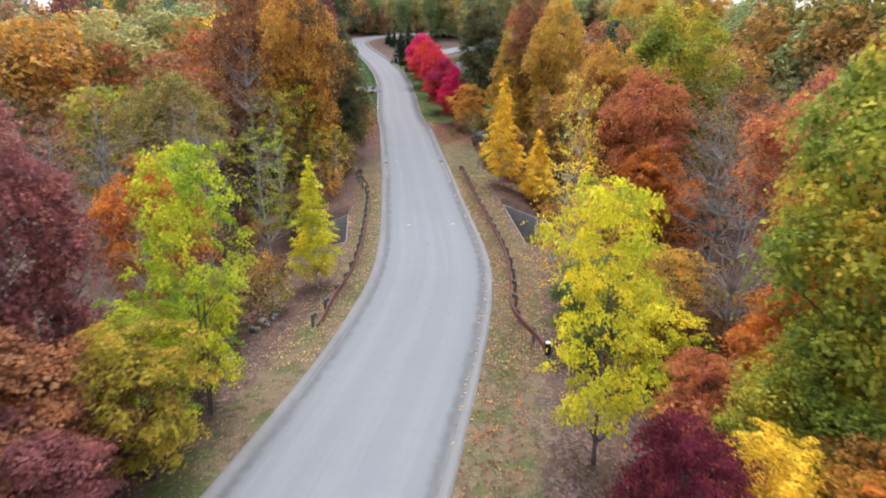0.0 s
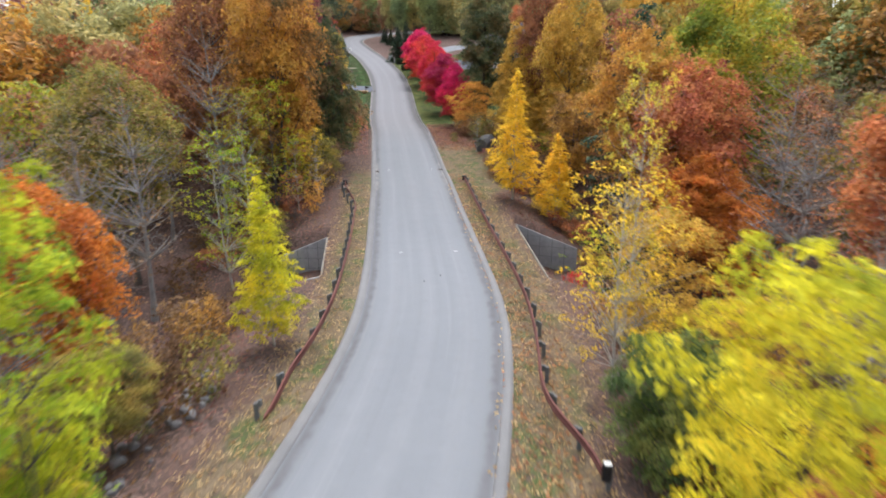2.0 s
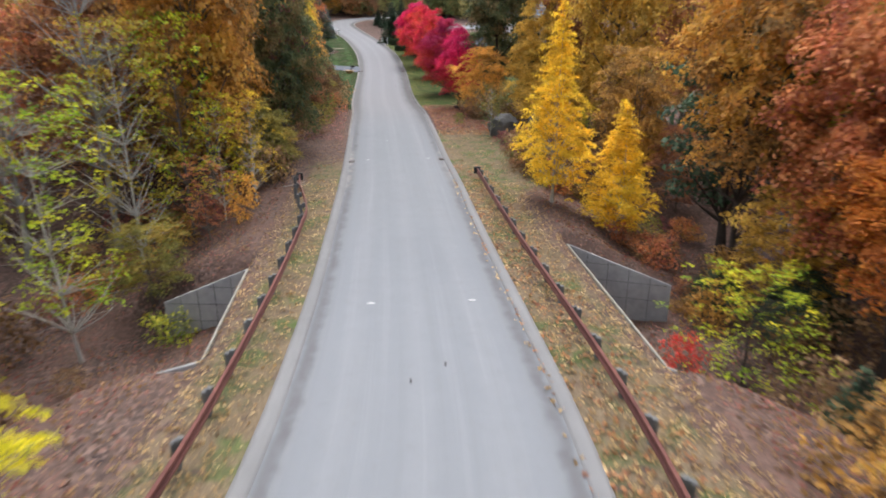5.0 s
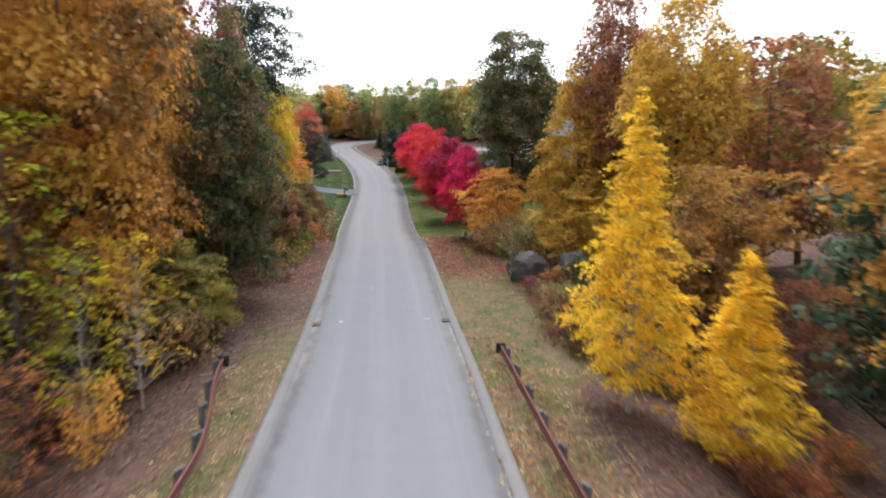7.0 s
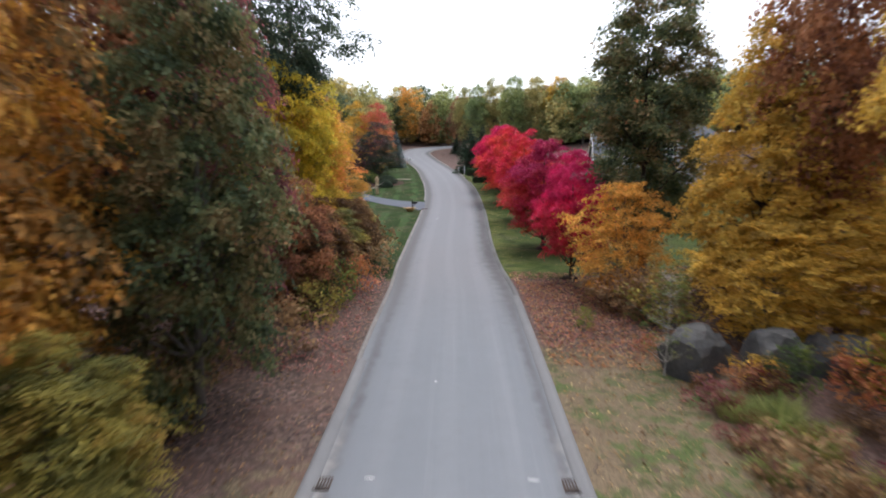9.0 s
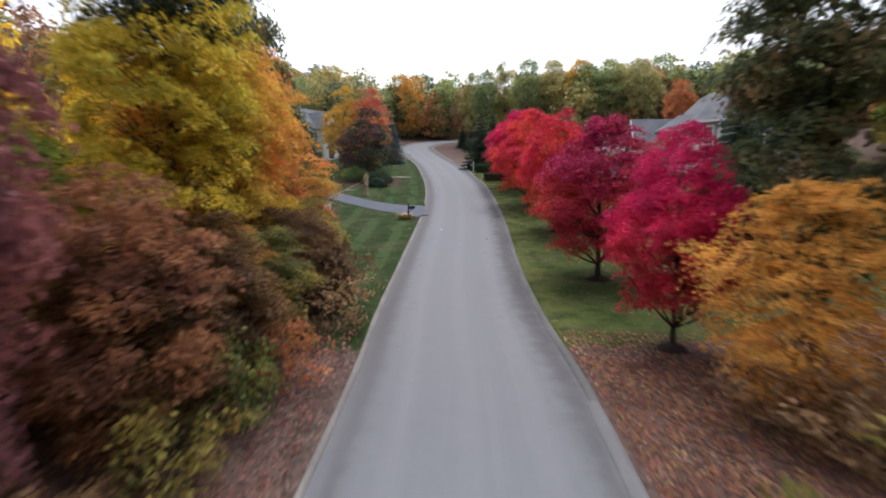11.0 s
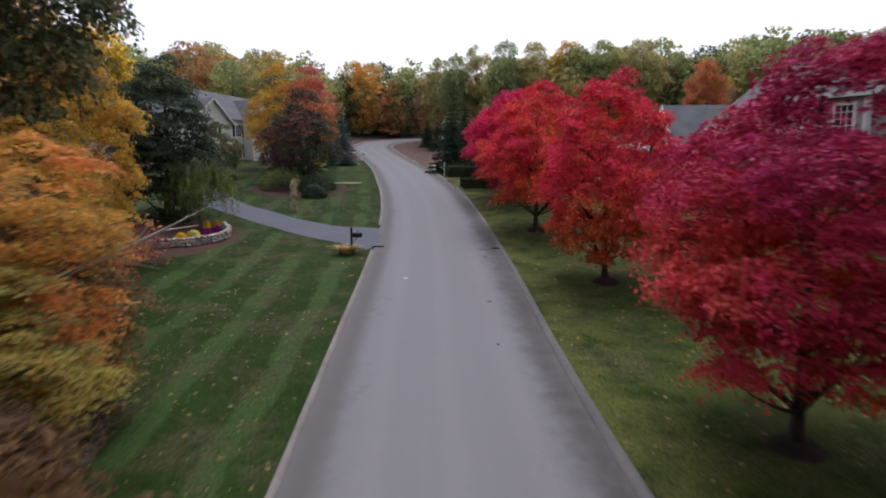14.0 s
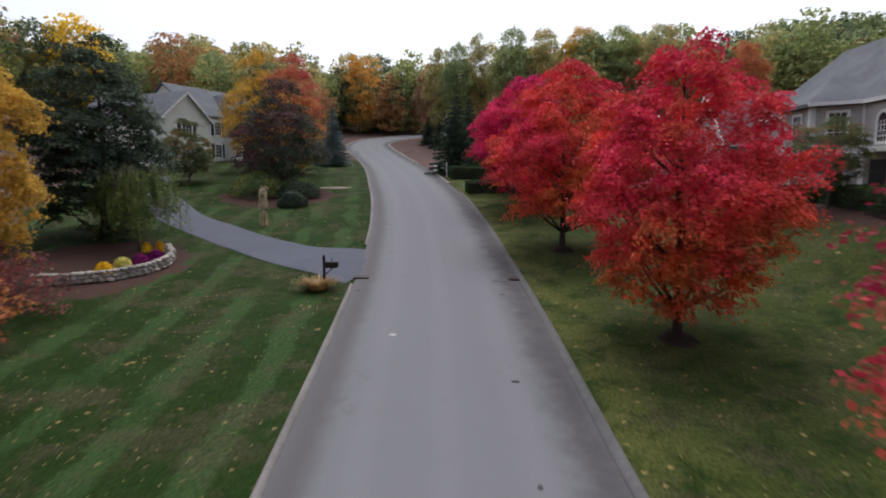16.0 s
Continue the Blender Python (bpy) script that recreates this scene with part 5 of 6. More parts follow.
# ---- guard rails ----
def guardrail(side, y0, y1, flare, label):
    def u_at(y):
        return side * (4.78 + flare(y))
    top = empty("guardrail", 0, 0, 0)
    ys = [y0 + (y1 - y0) * i / 60 for i in range(61)]
    prof = [(0.0, 0.42), (0.05, 0.45), (0.06, 0.50), (0.0, 0.56), (0.0, 0.60), (0.06, 0.66), (0.05, 0.71), (0.0, 0.74), (-0.02, 0.73), (0.03, 0.69), (0.03, 0.67), (-0.03, 0.61), (-0.03, 0.55), (0.03, 0.49), (0.03, 0.46), (-0.02, 0.43)]
    if side > 0:
        prof = [(-a, b) for a, b in prof][::-1]
    sweep("rail", prof, [(xc(y) + u_at(y), y, zr(y) - (0.6 * (1 - ease(y0, y0 + 3, y)) if side < 0 else 0)) for y in ys], RUST, top, "rusty brown steel rail")
    n = int((y1 - y0) / 1.9)
    bm = bmesh.new()
    box(bm, -0.075, -0.075, -0.6, 0.075, 0.075, 0.62, 0.02)
    post = part("post", bm, TIMBER, top, "grey weathered timber post")
    bm = bmesh.new()
    box(bm, -0.07, -0.06, 0.46, 0.07, 0.06, 0.70)
    block = part("block", bm, TIMBER, top)
    for i in range(n + 1):
        y = y0 + 0.1 + (y1 - y0 - 0.2) * i / n
        x = xc(y) + u_at(y) + side * 0.27
        for src, off in ((post, 0), (block, -side * 0.14)):
            ob = src if i == 0 else src.copy()
            if i:
                scene.collection.objects.link(ob)
            ob.matrix_basis = pose(x + off, y, zr(y), random.uniform(-2, 2), random.uniform(-2, 2), random.uniform(-4, 4))
    bm = bmesh.new()
    y = y1
    box(bm, -0.2, -0.07, 0.38, 0.2, 0.14, 0.80, 0.03, pose(xc(y) + u_at(y), y, zr(y)))
    part("end_cap", bm, BLACK, top, "dark end block")
    if side < 0:
        return tagged(top, label, "guardrail")
    bm = bmesh.new()
    y = y0
    box(bm, -0.13, -0.1, 0.20, 0.13, 0.1, 0.80, 0.03, pose(xc(y) + u_at(y) + side * 0.15, y, zr(y)))
    part("end_post", bm, BLACK, top, "black end post")
    bm = bmesh.new()
    box(bm, -0.11, -0.09, 0.803, 0.11, 0.09, 0.84, 0.01, pose(xc(y) + u_at(y) + side * 0.15, y, zr(y)))
    part("reflector", bm, WHITE, top, "small white reflector")
    return tagged(top, label, "guardrail")


guardrail(-1, 30.4, 64.6, lambda y: 1.25 * ease(57, 65, y) + 0.15 * (1 - ease(30, 36, y)), "rusty steel guardrail on grey posts, curving away at its end")
guardrail(1, 27.0, 66.2, lambda y: 1.75 * (1 - ease(26.5, 33, y)) ** 1.5, "rusty steel guardrail on grey posts above leafy verge")

# ---- culvert head walls on both sides of the road ----
def headwall(side, ya, yb, ua, ub, out, back):
    top = empty("culvert_wall", xc(ya) + side * ua, ya, zr(ya))
    base = Matrix.Translation(top.location).inverted()
    def stretch(name, p, q, h0, h1, label):
        p, q = Vector(p), Vector(q)
        d = (q - p).normalized()
        s = Vector((d.y, -d.x)) * 0.1
        bm = bmesh.new()
        n = max(2, int((q - p).length / 0.8))
        ring = []
        for i in range(n + 1):
            t = i / n
            c, zt = p.lerp(q, t), h0 + (h1 - h0) * t
            ring.append([bm.verts.new((c.x + s.x * k, c.y + s.y * k, z)) for k, z in ((0.45, -5), (0.45, zt - 0.03), (0.3, zt), (-0.3, zt), (-0.45, zt - 0.03), (-0.45, -5))])
        for a, b in zip(ring, ring[1:]):
            for j in range(5):
                bm.faces.new((a[j], a[j + 1], b[j + 1], b[j]))
        bm.faces.new(ring[0])
        bm.faces.new(ring[-1][::-1])
        bmesh.ops.recalc_face_normals(bm, faces=bm.faces)
        bmesh.ops.transform(bm, matrix=base, verts=bm.verts)
        return part(name, bm, WALL_TOP if name == "head_wall" else STAINED, top, label)
    ztop = [zr(y) - 0.14 for y in (ya, yb)]
    a, b = (xc(ya) + side * ua, ya), (xc(yb) + side * ub, yb)
    stretch("head_wall", a, b, ztop[0], ztop[1], "long weathered concrete wall top")
    far = (b[0] + side * out, b[1] + back)
    stretch("wing_wall", b, far, ztop[1], ztop[1] - 1.5, "grey concrete wing wall with board joints")
    near = (a[0] + side * 2.6, a[1] - 0.6)
    stretch("wing_wall", a, near, ztop[0] - 0.04, height(near[0], near[1] - 0.6) - 0.15, "grey concrete wing wall")
    run, turn = (Vector(far) - Vector(b)).length, math.degrees(math.atan2(back, side * out))
    face = Vector((-back * side, -out)).normalized() * 0.05
    for i in range(1, 5):
        t = i / 5
        bm = bmesh.new()
        c = Vector(b).lerp(Vector(far), t)
        box(bm, -0.015, -0.008, -3.4, 0.015, 0.008, -1.5 * t - 0.06, 0, base @ pose(c.x + face.x, c.y + face.y, ztop[1], 0, 0, turn))
        part("joint", bm, TIMBER, top, "thin dark joint line")
    for d in (0.75, 1.5, 2.25):
        bm = bmesh.new()
        x1 = run if d > 1.5 else run * d / 1.55
        c = Vector(b)
        box(bm, 0.05, -0.008, -d - 0.012, x1 - 0.05, 0.008, -d + 0.012, 0, base @ pose(c.x + face.x, c.y + face.y, ztop[1] - 0.05, 0, 0, turn))
        part("joint", bm, TIMBER, top, "thin dark joint line")
    return tagged(top, "stained concrete culvert wall with flared wing walls", "culvert wall")


headwall(-1, 44.7, 52.1, 6.15, 6.55, 3.6, 0.1)
headwall(1, 44.4, 55.2, 6.9, 7.2, 4.4, -1.3)

# ---- storm drains, marks and patches on the road ----
def drain(x, y, rz=0.0):
    top = empty("storm_drain", x, y, zr(y) + 0.07 * (1 - ((x - xc(y)) / 3.7) ** 2) + 0.012, rz)
    bm = bmesh.new()
    for x0, y0, x1, y1 in ((-0.34, -0.31, 0.34, -0.26), (-0.34, 0.26, 0.34, 0.31), (-0.34, -0.26, -0.29, 0.26), (0.29, -0.26, 0.34, 0.26)):
        box(bm, x0, y0, -0.03, x1, y1, 0.02)
    part("frame", bm, IRON, top)
    # A black plate stands in for the shaded depth below the bars.
    bm = bmesh.new()
    box(bm, -0.29, -0.26, -0.03, 0.29, 0.26, -0.01)
    part("well", bm, BLACK, top, "black plate for the unlit opening under the bars")
    for i in range(7):
        bm = bmesh.new()
        box(bm, -0.018, -0.26, -0.009, 0.018, 0.26, 0.018, 0, pose(-0.24 + 0.08 * i, 0, 0))
        part("bar", bm, IRON, top)
    return tagged(top, "rusty iron storm drain grate against the kerb", "storm drain", "storm drains")


drain(-6.98, 71.1, 6)
drain(-0.42, 71.9, 6)
drain(-13.6, 127.2, 6)
drain(-6.75, 127.2, 6)


def scrap(name, x, y, w, d, mat, label, category, seed, rz=0.0):
    """A thin ragged patch lying on the asphalt."""
    r = random.Random(seed)
    n = 14
    rim = [(w / 2 * math.cos(2 * math.pi * i / n) * r.uniform(0.75, 1.15), d / 2 * math.sin(2 * math.pi * i / n) * r.uniform(0.75, 1.15)) for i in range(n)]
    bm = bmesh.new()
    prism(bm, rim, -0.01, 0.005)
    ob = part(name, bm, mat, None)
    u = x - xc(y)
    ob.matrix_basis = pose(x, y, zr(y) + 0.07 * (1 - (u / 3.7) ** 2) + 0.002, 0, 0, rz)
    return tagged(ob, label, category, kind="structure")


TAR = plain("tar_patch", (0.03, 0.03, 0.032), (0.08, 0.08, 0.085), 5, 0.8, 0.4)
DULL = plain("dull_patch", (0.11, 0.11, 0.115), (0.17, 0.17, 0.175), 3, 0.9, 0.4)
PALE = plain("pale_mark", (0.38, 0.38, 0.38), (0.52, 0.52, 0.515), 4, 0.8, 0.2)
for i, (x, y, w, d) in enumerate(((-6.9, 112.4, 0.12, 0.2), (-7.2, 117.0, 0.24, 0.16), (-13.3, 125.2, 0.28, 0.14), (-7.4, 124.8, 0.22, 0.12), (-1.2, 43.2, 0.08, 0.25), (-0.3, 44.1, 0.08, 0.3))):
    scrap("tar_patch", x, y, w, d, TAR, "small dark tar patch in the asphalt", "road patch", 40 + i)
scrap("dull_patch", -7.5, 126.8, 0.9, 0.3, DULL, "patched strip of darker asphalt", "road patch", 60)
for i, (x, y, w, d) in enumerate(((-2.85, 48.3, 0.30, 0.12), (0.62, 48.6, 0.30, 0.12), (-11.05, 120.2, 0.25, 0.3), (-5.72, 71.5, 0.3, 0.1), (-1.52, 72.0, 0.35, 0.09), (-4.93, 77.8, 0.12, 0.1))):
    scrap("pale_mark", x, y, w, d, PALE, "small pale survey mark on the asphalt", "road mark", 70 + i)


# ---- boulders and stones ----
RUBBLE = plain("grey_rubble", (0.10, 0.10, 0.105), (0.26, 0.25, 0.25), 2.5, 0.9, 0.7, distance=0.02)

def boulder(x, y, w, d, h, seed, mat=None, name="boulder", label="large dark grey boulder among shrubs", sink=0.25):
    bm = bmesh.new()
    bmesh.ops.create_icosphere(bm, subdivisions=3, radius=1)
    for v in bm.verts:
        k = 1 + 0.34 * noise.noise(v.co * 1.1 + Vector((seed * 3.1, 0, 0))) + 0.20 * noise.noise(v.co * 2.7 + Vector((0, seed * 2.0, 0))) + 0.07 * noise.noise(v.co * 7 + Vector((0, 0, seed)))
        v.co = Vector((max(-0.8, min(0.8, v.co.x * k)), max(-0.8, min(0.8, v.co.y * k)), max(-0.75, min(0.92, v.co.z * k))))
        v.co = Vector((v.co.x * w / 1.6, v.co.y * d / 1.6, v.co.z * h / 1.3))
    ob = part(name, bm, mat or ROCK, None)
    ob.matrix_basis = pose(x, y, height(x, y) + h * (0.5 - sink), 0, 0, seed * 47)
    return tagged(ob, label, "boulder")


boulder(4.7, 80.4, 2.6, 1.8, 1.7, 1)
boulder(7.5, 80.4, 2.3, 1.6, 1.6, 2)
boulder(9.9, 80.6, 2.4, 1.8, 1.7, 3)
boulder(12.5, 79.9, 2.6, 2.0, 2.0, 4)
for i in range(70):
    y = 19 + 0.22 * i + random.uniform(-0.5, 0.5)
    u = -random.uniform(7.6, 9.8)
    s = random.uniform(0.16, 0.46)
    boulder(xc(y) + u, y, s, s * 0.8, s * 0.6, 20 + i, RUBBLE, "bank_stone", "grey stone in a loose riprap bank")


# ---- a broken pale branch on the verge ----
verts, faces = [], []
for a, b, r0 in (((-0.7, -0.2, 0.05), (0.8, 0.3, 0.12), 0.03), ((0.1, 0.05, 0.09), (0.5, 0.8, 0.2), 0.018), ((-0.3, -0.1, 0.07), (-0.1, 0.5, 0.15), 0.015), ((0.4, 0.15, 0.1), (0.9, -0.3, 0.18), 0.014)):
    tube(verts, faces, bent(a, b, 0.06, 3, random.Random(3)), [r0, r0 * 0.8, r0 * 0.5, r0 * 0.2], 5)
branch = mesh_object("fallen_branch", verts, faces, PALE_BARK)
branch.matrix_basis = pose(-9.4, 65.2, height(-9.4, 65.2))
tagged(branch, "broken pale branch lying on the leafy verge", "fallen branch")

# ---- a dead tree whose pale limb reaches out of the brush ----
dead = empty("dead_tree", -17.4, 104.2, height(-17.4, 104.2))
verts, faces = [], []
tube(verts, faces, bent((0, 0, -0.4), (0.5, 0.2, 6.4), 0.03, 5, random.Random(4)), [0.13, 0.11, 0.10, 0.08, 0.06, 0.03], 7)
mesh_object("trunk", verts, faces, GREY_LIMB, dead, True)
verts, faces = [], []
arm = bent((0.25, 0.1, 3.6), (3.9, 1.9, 5.5), 0.06, 8, random.Random(8))
tube(verts, faces, arm, [0.075, 0.07, 0.06, 0.052, 0.045, 0.035, 0.025, 0.017, 0.008], 6)
for k, reach in ((3, (0.7, -0.5, 0.5)), (4, (0.9, 0.4, -0.35)), (5, (0.6, -0.3, 0.55)), (6, (0.7, 0.5, 0.1)), (7, (0.4, -0.3, 0.1))):
    tube(verts, faces, bent(arm[k], arm[k] + Vector(reach), 0.1, 3, random.Random(k)), [0.026, 0.018, 0.011, 0.004], 4)
mesh_object("limb", verts, faces, PALE_BARK, dead, True)
tagged(dead, "dead tree with a bare pale limb above brown brush", "tree")

# ---- mailboxes ----
def mailbox(x, y, rz, post_mat, box_mat, label, flag=True, h=1.1):
    top = empty("mailbox", x, y, height(x, y), rz)
    bm = bmesh.new()
    box(bm, -0.05, -0.05, -0.3, 0.05, 0.05, h + 0.12, 0.01)
    part("post", bm, post_mat, top)
    bm = bmesh.new()
    bmesh.ops.create_cone(bm, segments=4, radius1=0.085, radius2=0.02, depth=0.10, cap_ends=True, matrix=pose(0, 0, h + 0.17, 0, 0, 45))
    part("finial", bm, post_mat, top)
    bm = bmesh.new()
    box(bm, 0.04, -0.03, h - 0.34, 0.55, 0.03, h - 0.29)
    part("arm", bm, post_mat, top)
    bm = bmesh.new()
    box(bm, -0.02, -0.02, 0, 0.02, 0.02, 0.42, 0, pose(0.05, 0, h - 0.62, 0, 48, 0))
    part("brace", bm, post_mat, top)
    prof = [(-0.09, 0), (0.09, 0), (0.09, 0.13)] + [(0.09 * math.cos(a), 0.13 + 0.09 * math.sin(a)) for a in [math.pi * i / 8 for i in range(1, 8)]] + [(-0.09, 0.13)]
    bm = bmesh.new()
    ends = [[bm.verts.new((xx, p, h - 0.285 + q)) for p, q in prof] for xx in (0.08, 0.60)]
    for i in range(len(prof)):
        j = (i + 1) % len(prof)
        bm.faces.new((ends[0][i], ends[0][j], ends[1][j], ends[1][i]))
    bm.faces.new(ends[0][::-1])
    bm.faces.new(ends[1])
    bmesh.ops.recalc_face_normals(bm, faces=bm.faces)
    body = part("box", bm, box_mat, top)
    if flag:
        bm = bmesh.new()
        box(bm, 0.3, 0.092, h - 0.2, 0.33, 0.104, h + 0.06)
        part("flag", bm, box_mat, body)
    return tagged(top, label, "mailbox")


mailbox(-14.85, 125.7, 0, BLACK, BLACK, "black mailbox on a slim black post by the driveway", h=1.15)
mailbox(-12.3, 161.0, 180, WHITE, BLACK, "black mailbox on a white post beside hedges", h=1.25)
mailbox(-26.2, 182, 0, WHITE, WHITE, "white mailbox on a white post by the kerb", h=1.2)
mailbox(-25.5, 232, 180, BLACK, BLACK, "black mailbox by a leaf-covered bank", h=1.3)

# ---- plants of the gardens: clipped hedges, mums, dry grass, corn ----
LEAF["mum_gold"] = leaf_material("gold_flowers", [(0.62, 0.38, 0.01), (0.78, 0.52, 0.02), (0.80, 0.60, 0.04)], 4)
LEAF["mum_pale"] = leaf_material("pale_yellow_flowers", [(0.60, 0.56, 0.12), (0.78, 0.74, 0.20), (0.80, 0.78, 0.34)], 4)
LEAF["mum_purple"] = leaf_material("purple_flowers", [(0.14, 0.008, 0.10), (0.26, 0.012, 0.18), (0.34, 0.03, 0.24)], 4)
LEAF["straw"] = leaf_material("straw", [(0.30, 0.18, 0.07), (0.50, 0.34, 0.16), (0.60, 0.46, 0.26)], 3)
LEAF["blush"] = leaf_material("blush_leaves", [(0.22, 0.08, 0.07), (0.36, 0.15, 0.13), (0.46, 0.24, 0.20)], 1.5)
LEAF["russet"] = leaf_material("russet_fallen_leaves", [(0.11, 0.04, 0.036), (0.20, 0.07, 0.058), (0.28, 0.11, 0.085), (0.38, 0.22, 0.17)], 1.5)
LEAF["husk"] = leaf_material("corn_husk", [(0.40, 0.31, 0.18), (0.58, 0.48, 0.32), (0.68, 0.60, 0.44)], 3)
LEAF["blade"] = leaf_material("grass_blades", [(0.15, 0.19, 0.06), (0.25, 0.29, 0.09), (0.36, 0.34, 0.14)], 1.5)


def hedge(x, y, w, d, h, rz=0.0, label="clipped dark green hedge with a flat top"):
    top = empty("hedge", x, y, height(x, y), rz)
    bm = bmesh.new()
    box(bm, -w / 2 + 0.08, -d / 2 + 0.08, -0.3, w / 2 - 0.08, d / 2 - 0.08, h - 0.08, 0.1)
    part("inner_branch", bm, DARK_BARK, top, "dark inner branches")
    g = np.random.default_rng(int(abs(x * 13 + y * 7)))
    n = int(900 * (w * d + 2 * h * (w + d)) / 3)
    p = g.uniform(-0.5, 0.5, (n, 3)) * np.array([w, d, h]) + np.array([0, 0, h / 2])
    face = g.integers(0, 5, n)
    nrm = np.zeros((n, 3))
    for f, (ax, s) in enumerate(((0, 1), (0, -1), (1, 1), (1, -1), (2, 1))):
        k = face == f
        p[k, ax] = (s * (w, d, h)[ax] / 2 + (h / 2 if ax == 2 else 0)) + g.normal(size=k.sum()) * 0.035
        nrm[k, ax] = s
    nrm += g.normal(size=(n, 3)) * 0.6
    nrm /= np.linalg.norm(nrm, axis=1, keepdims=True)
    ob = new("foliage", leaf_mesh("hedge_foliage", leaves(p, nrm, 0.09 * (0.6 + 0.8 * g.random(n)), g)))
    ob.parent = top
    ob.data.materials[0] = LEAF["hedge"]
    return tagged(top, label, "hedge")


hedge(-8.2, 150.6, 3.4, 1.8, 0.9, 10)
hedge(-10.2, 160.2, 3.4, 2.4, 1.1, 8)
hedge(-12.2, 164.0, 2.4, 1.8, 1.0, 8)
for x, y, w, d, h in ((8.2, 134.7, 1.2, 1.3, 0.85), (8.5, 133.3, 0.8, 0.8, 0.75), (8.7, 131.9, 0.9, 0.8, 0.7), (8.5, 129.4, 1.5, 2.0, 0.95), (8.2, 126.6, 1.4, 2.2, 0.95)):
    hedge(x, y, w, d, h, 0, "low clipped shrub along the house front")


def dome_plant(name, x, y, w, h, colour, n, size, label, category, z=None):
    g = np.random.default_rng(int(abs(x * 31 + y * 17) * 10))
    d = g.normal(size=(n, 3))
    d /= np.linalg.norm(d, axis=1, keepdims=True)
    d[:, 2] = np.abs(d[:, 2])
    p = d * np.array([w / 2, w / 2, h]) * (0.86 + 0.18 * g.random((n, 1)))
    nrm = d + g.normal(size=(n, 3)) * 0.4
    nrm /= np.linalg.norm(nrm, axis=1, keepdims=True)
    ob = new(name, leaf_mesh(name, leaves(p, nrm, size * (0.6 + 0.8 * g.random(n)), g, 0.9)))
    ob.matrix_basis = pose(x, y, (height(x, y) if z is None else z))
    ob.data.materials[0] = LEAF[colour]
    return tagged(ob, label, category)


def blade_plant(name, x, y, w, h, colour, n, label, category, droop=0.5, upright=0.0):
    """A tuft of long narrow blades."""
    g = np.random.default_rng(int(abs(x * 29 + y * 19) * 10))
    verts, faces = [], []
    for i in range(n):
        a, r, L = g.uniform(0, 6.283), g.random() ** 0.5 * w * (0.16 if not upright else upright), h * g.uniform(0.6, 1.15)
        out = w / 2 * g.uniform(0.3, 1.0) * droop
        bx, by = r * math.cos(a), r * math.sin(a)
        s = 0.012 + 0.012 * g.random()
        px, py = -math.sin(a) * s, math.cos(a) * s
        k = len(verts)
        for t, wd in ((0, 1.0), (0.55, 0.9), (1.0, 0.1)):
            z = L * (t - 0.35 * droop * t * t)
            q = out * t * t
            verts += [(bx + math.cos(a) * q - px * wd, by + math.sin(a) * q - py * wd, z), (bx + math.cos(a) * q + px * wd, by + math.sin(a) * q + py * wd, z)]
        faces += [(k, k + 1, k + 3, k + 2), (k + 2, k + 3, k + 5, k + 4)]
    ob = mesh_object(name, verts, faces, LEAF[colour])
    ob.matrix_basis = pose(x, y, height(x, y) - 0.02)
    return tagged(ob, label, category)


blade_plant("ornamental_grass", -15.0, 125.2, 1.9, 0.75, "straw", 420, "straw-coloured ornamental grass round a mailbox post", "grass tuft", 1.0)


def corn_bundle(x, y, h=2.35):
    """Dry stalks bound at the waist round a lamp post, leaves hanging from them, a few fallen at the foot."""
    r = random.Random(37)
    top = empty("corn_stalk_bundle", x, y, height(x, y))
    verts, faces = [], []
    for k in range(26):
        a, spread, L = r.uniform(0, 6.283), r.uniform(0.10, 0.25), h * r.uniform(0.78, 1.1)
        foot = Vector((spread * math.cos(a), spread * math.sin(a), -0.05))
        waist = Vector((0.10 * math.cos(a + 0.6), 0.10 * math.sin(a + 0.6), 1.05))
        head = Vector((0.9 * spread * math.cos(a + 1.2), 0.9 * spread * math.sin(a + 1.2), L))
        tube(verts, faces, [foot, waist, head], [0.018, 0.016, 0.008], 5)
        for _ in range(7):
            f = r.uniform(0.25, 1.0)
            p = waist.lerp(head, f) if r.random() < 0.7 else foot.lerp(waist, f)
            b, w = r.uniform(0, 6.283), r.uniform(0.02, 0.035)
            out, side = Vector((math.cos(b), math.sin(b), 0)), Vector((-math.sin(b), math.cos(b), 0)) * w
            n = len(verts)
            for reach, z, wd in ((0, 0, 0.6), (0.09, 0.10, 1.0), (0.18, -0.02, 0.8), (0.23, -0.26, 0.1)):
                q = p + out * reach + Vector((0, 0, z))
                verts += [tuple(q - side * wd), tuple(q + side * wd)]
            faces += [(n + i, n + i + 1, n + i + 3, n + i + 2) for i in (0, 2, 4)]
    mesh_object("stalks", verts, faces, LEAF["husk"], top)
    bm = bmesh.new()
    bmesh.ops.create_cone(bm, cap_ends=True, segments=14, radius1=0.15, radius2=0.14, depth=0.07, matrix=Matrix.Translation((0, 0, 1.05)))
    part("binding", bm, DARK_BARK, top, "dark twine binding")
    bm = bmesh.new()
    box(bm, -0.05, -0.05, -0.3, 0.05, 0.05, 1.75, 0.01)
    part("lamp_post", bm, BLACK, top, "black lamp post")
    return tagged(top, "dry corn stalk bundle tied to a lamp post", "corn stalks")


corn_bundle(-22.0, 137.6)
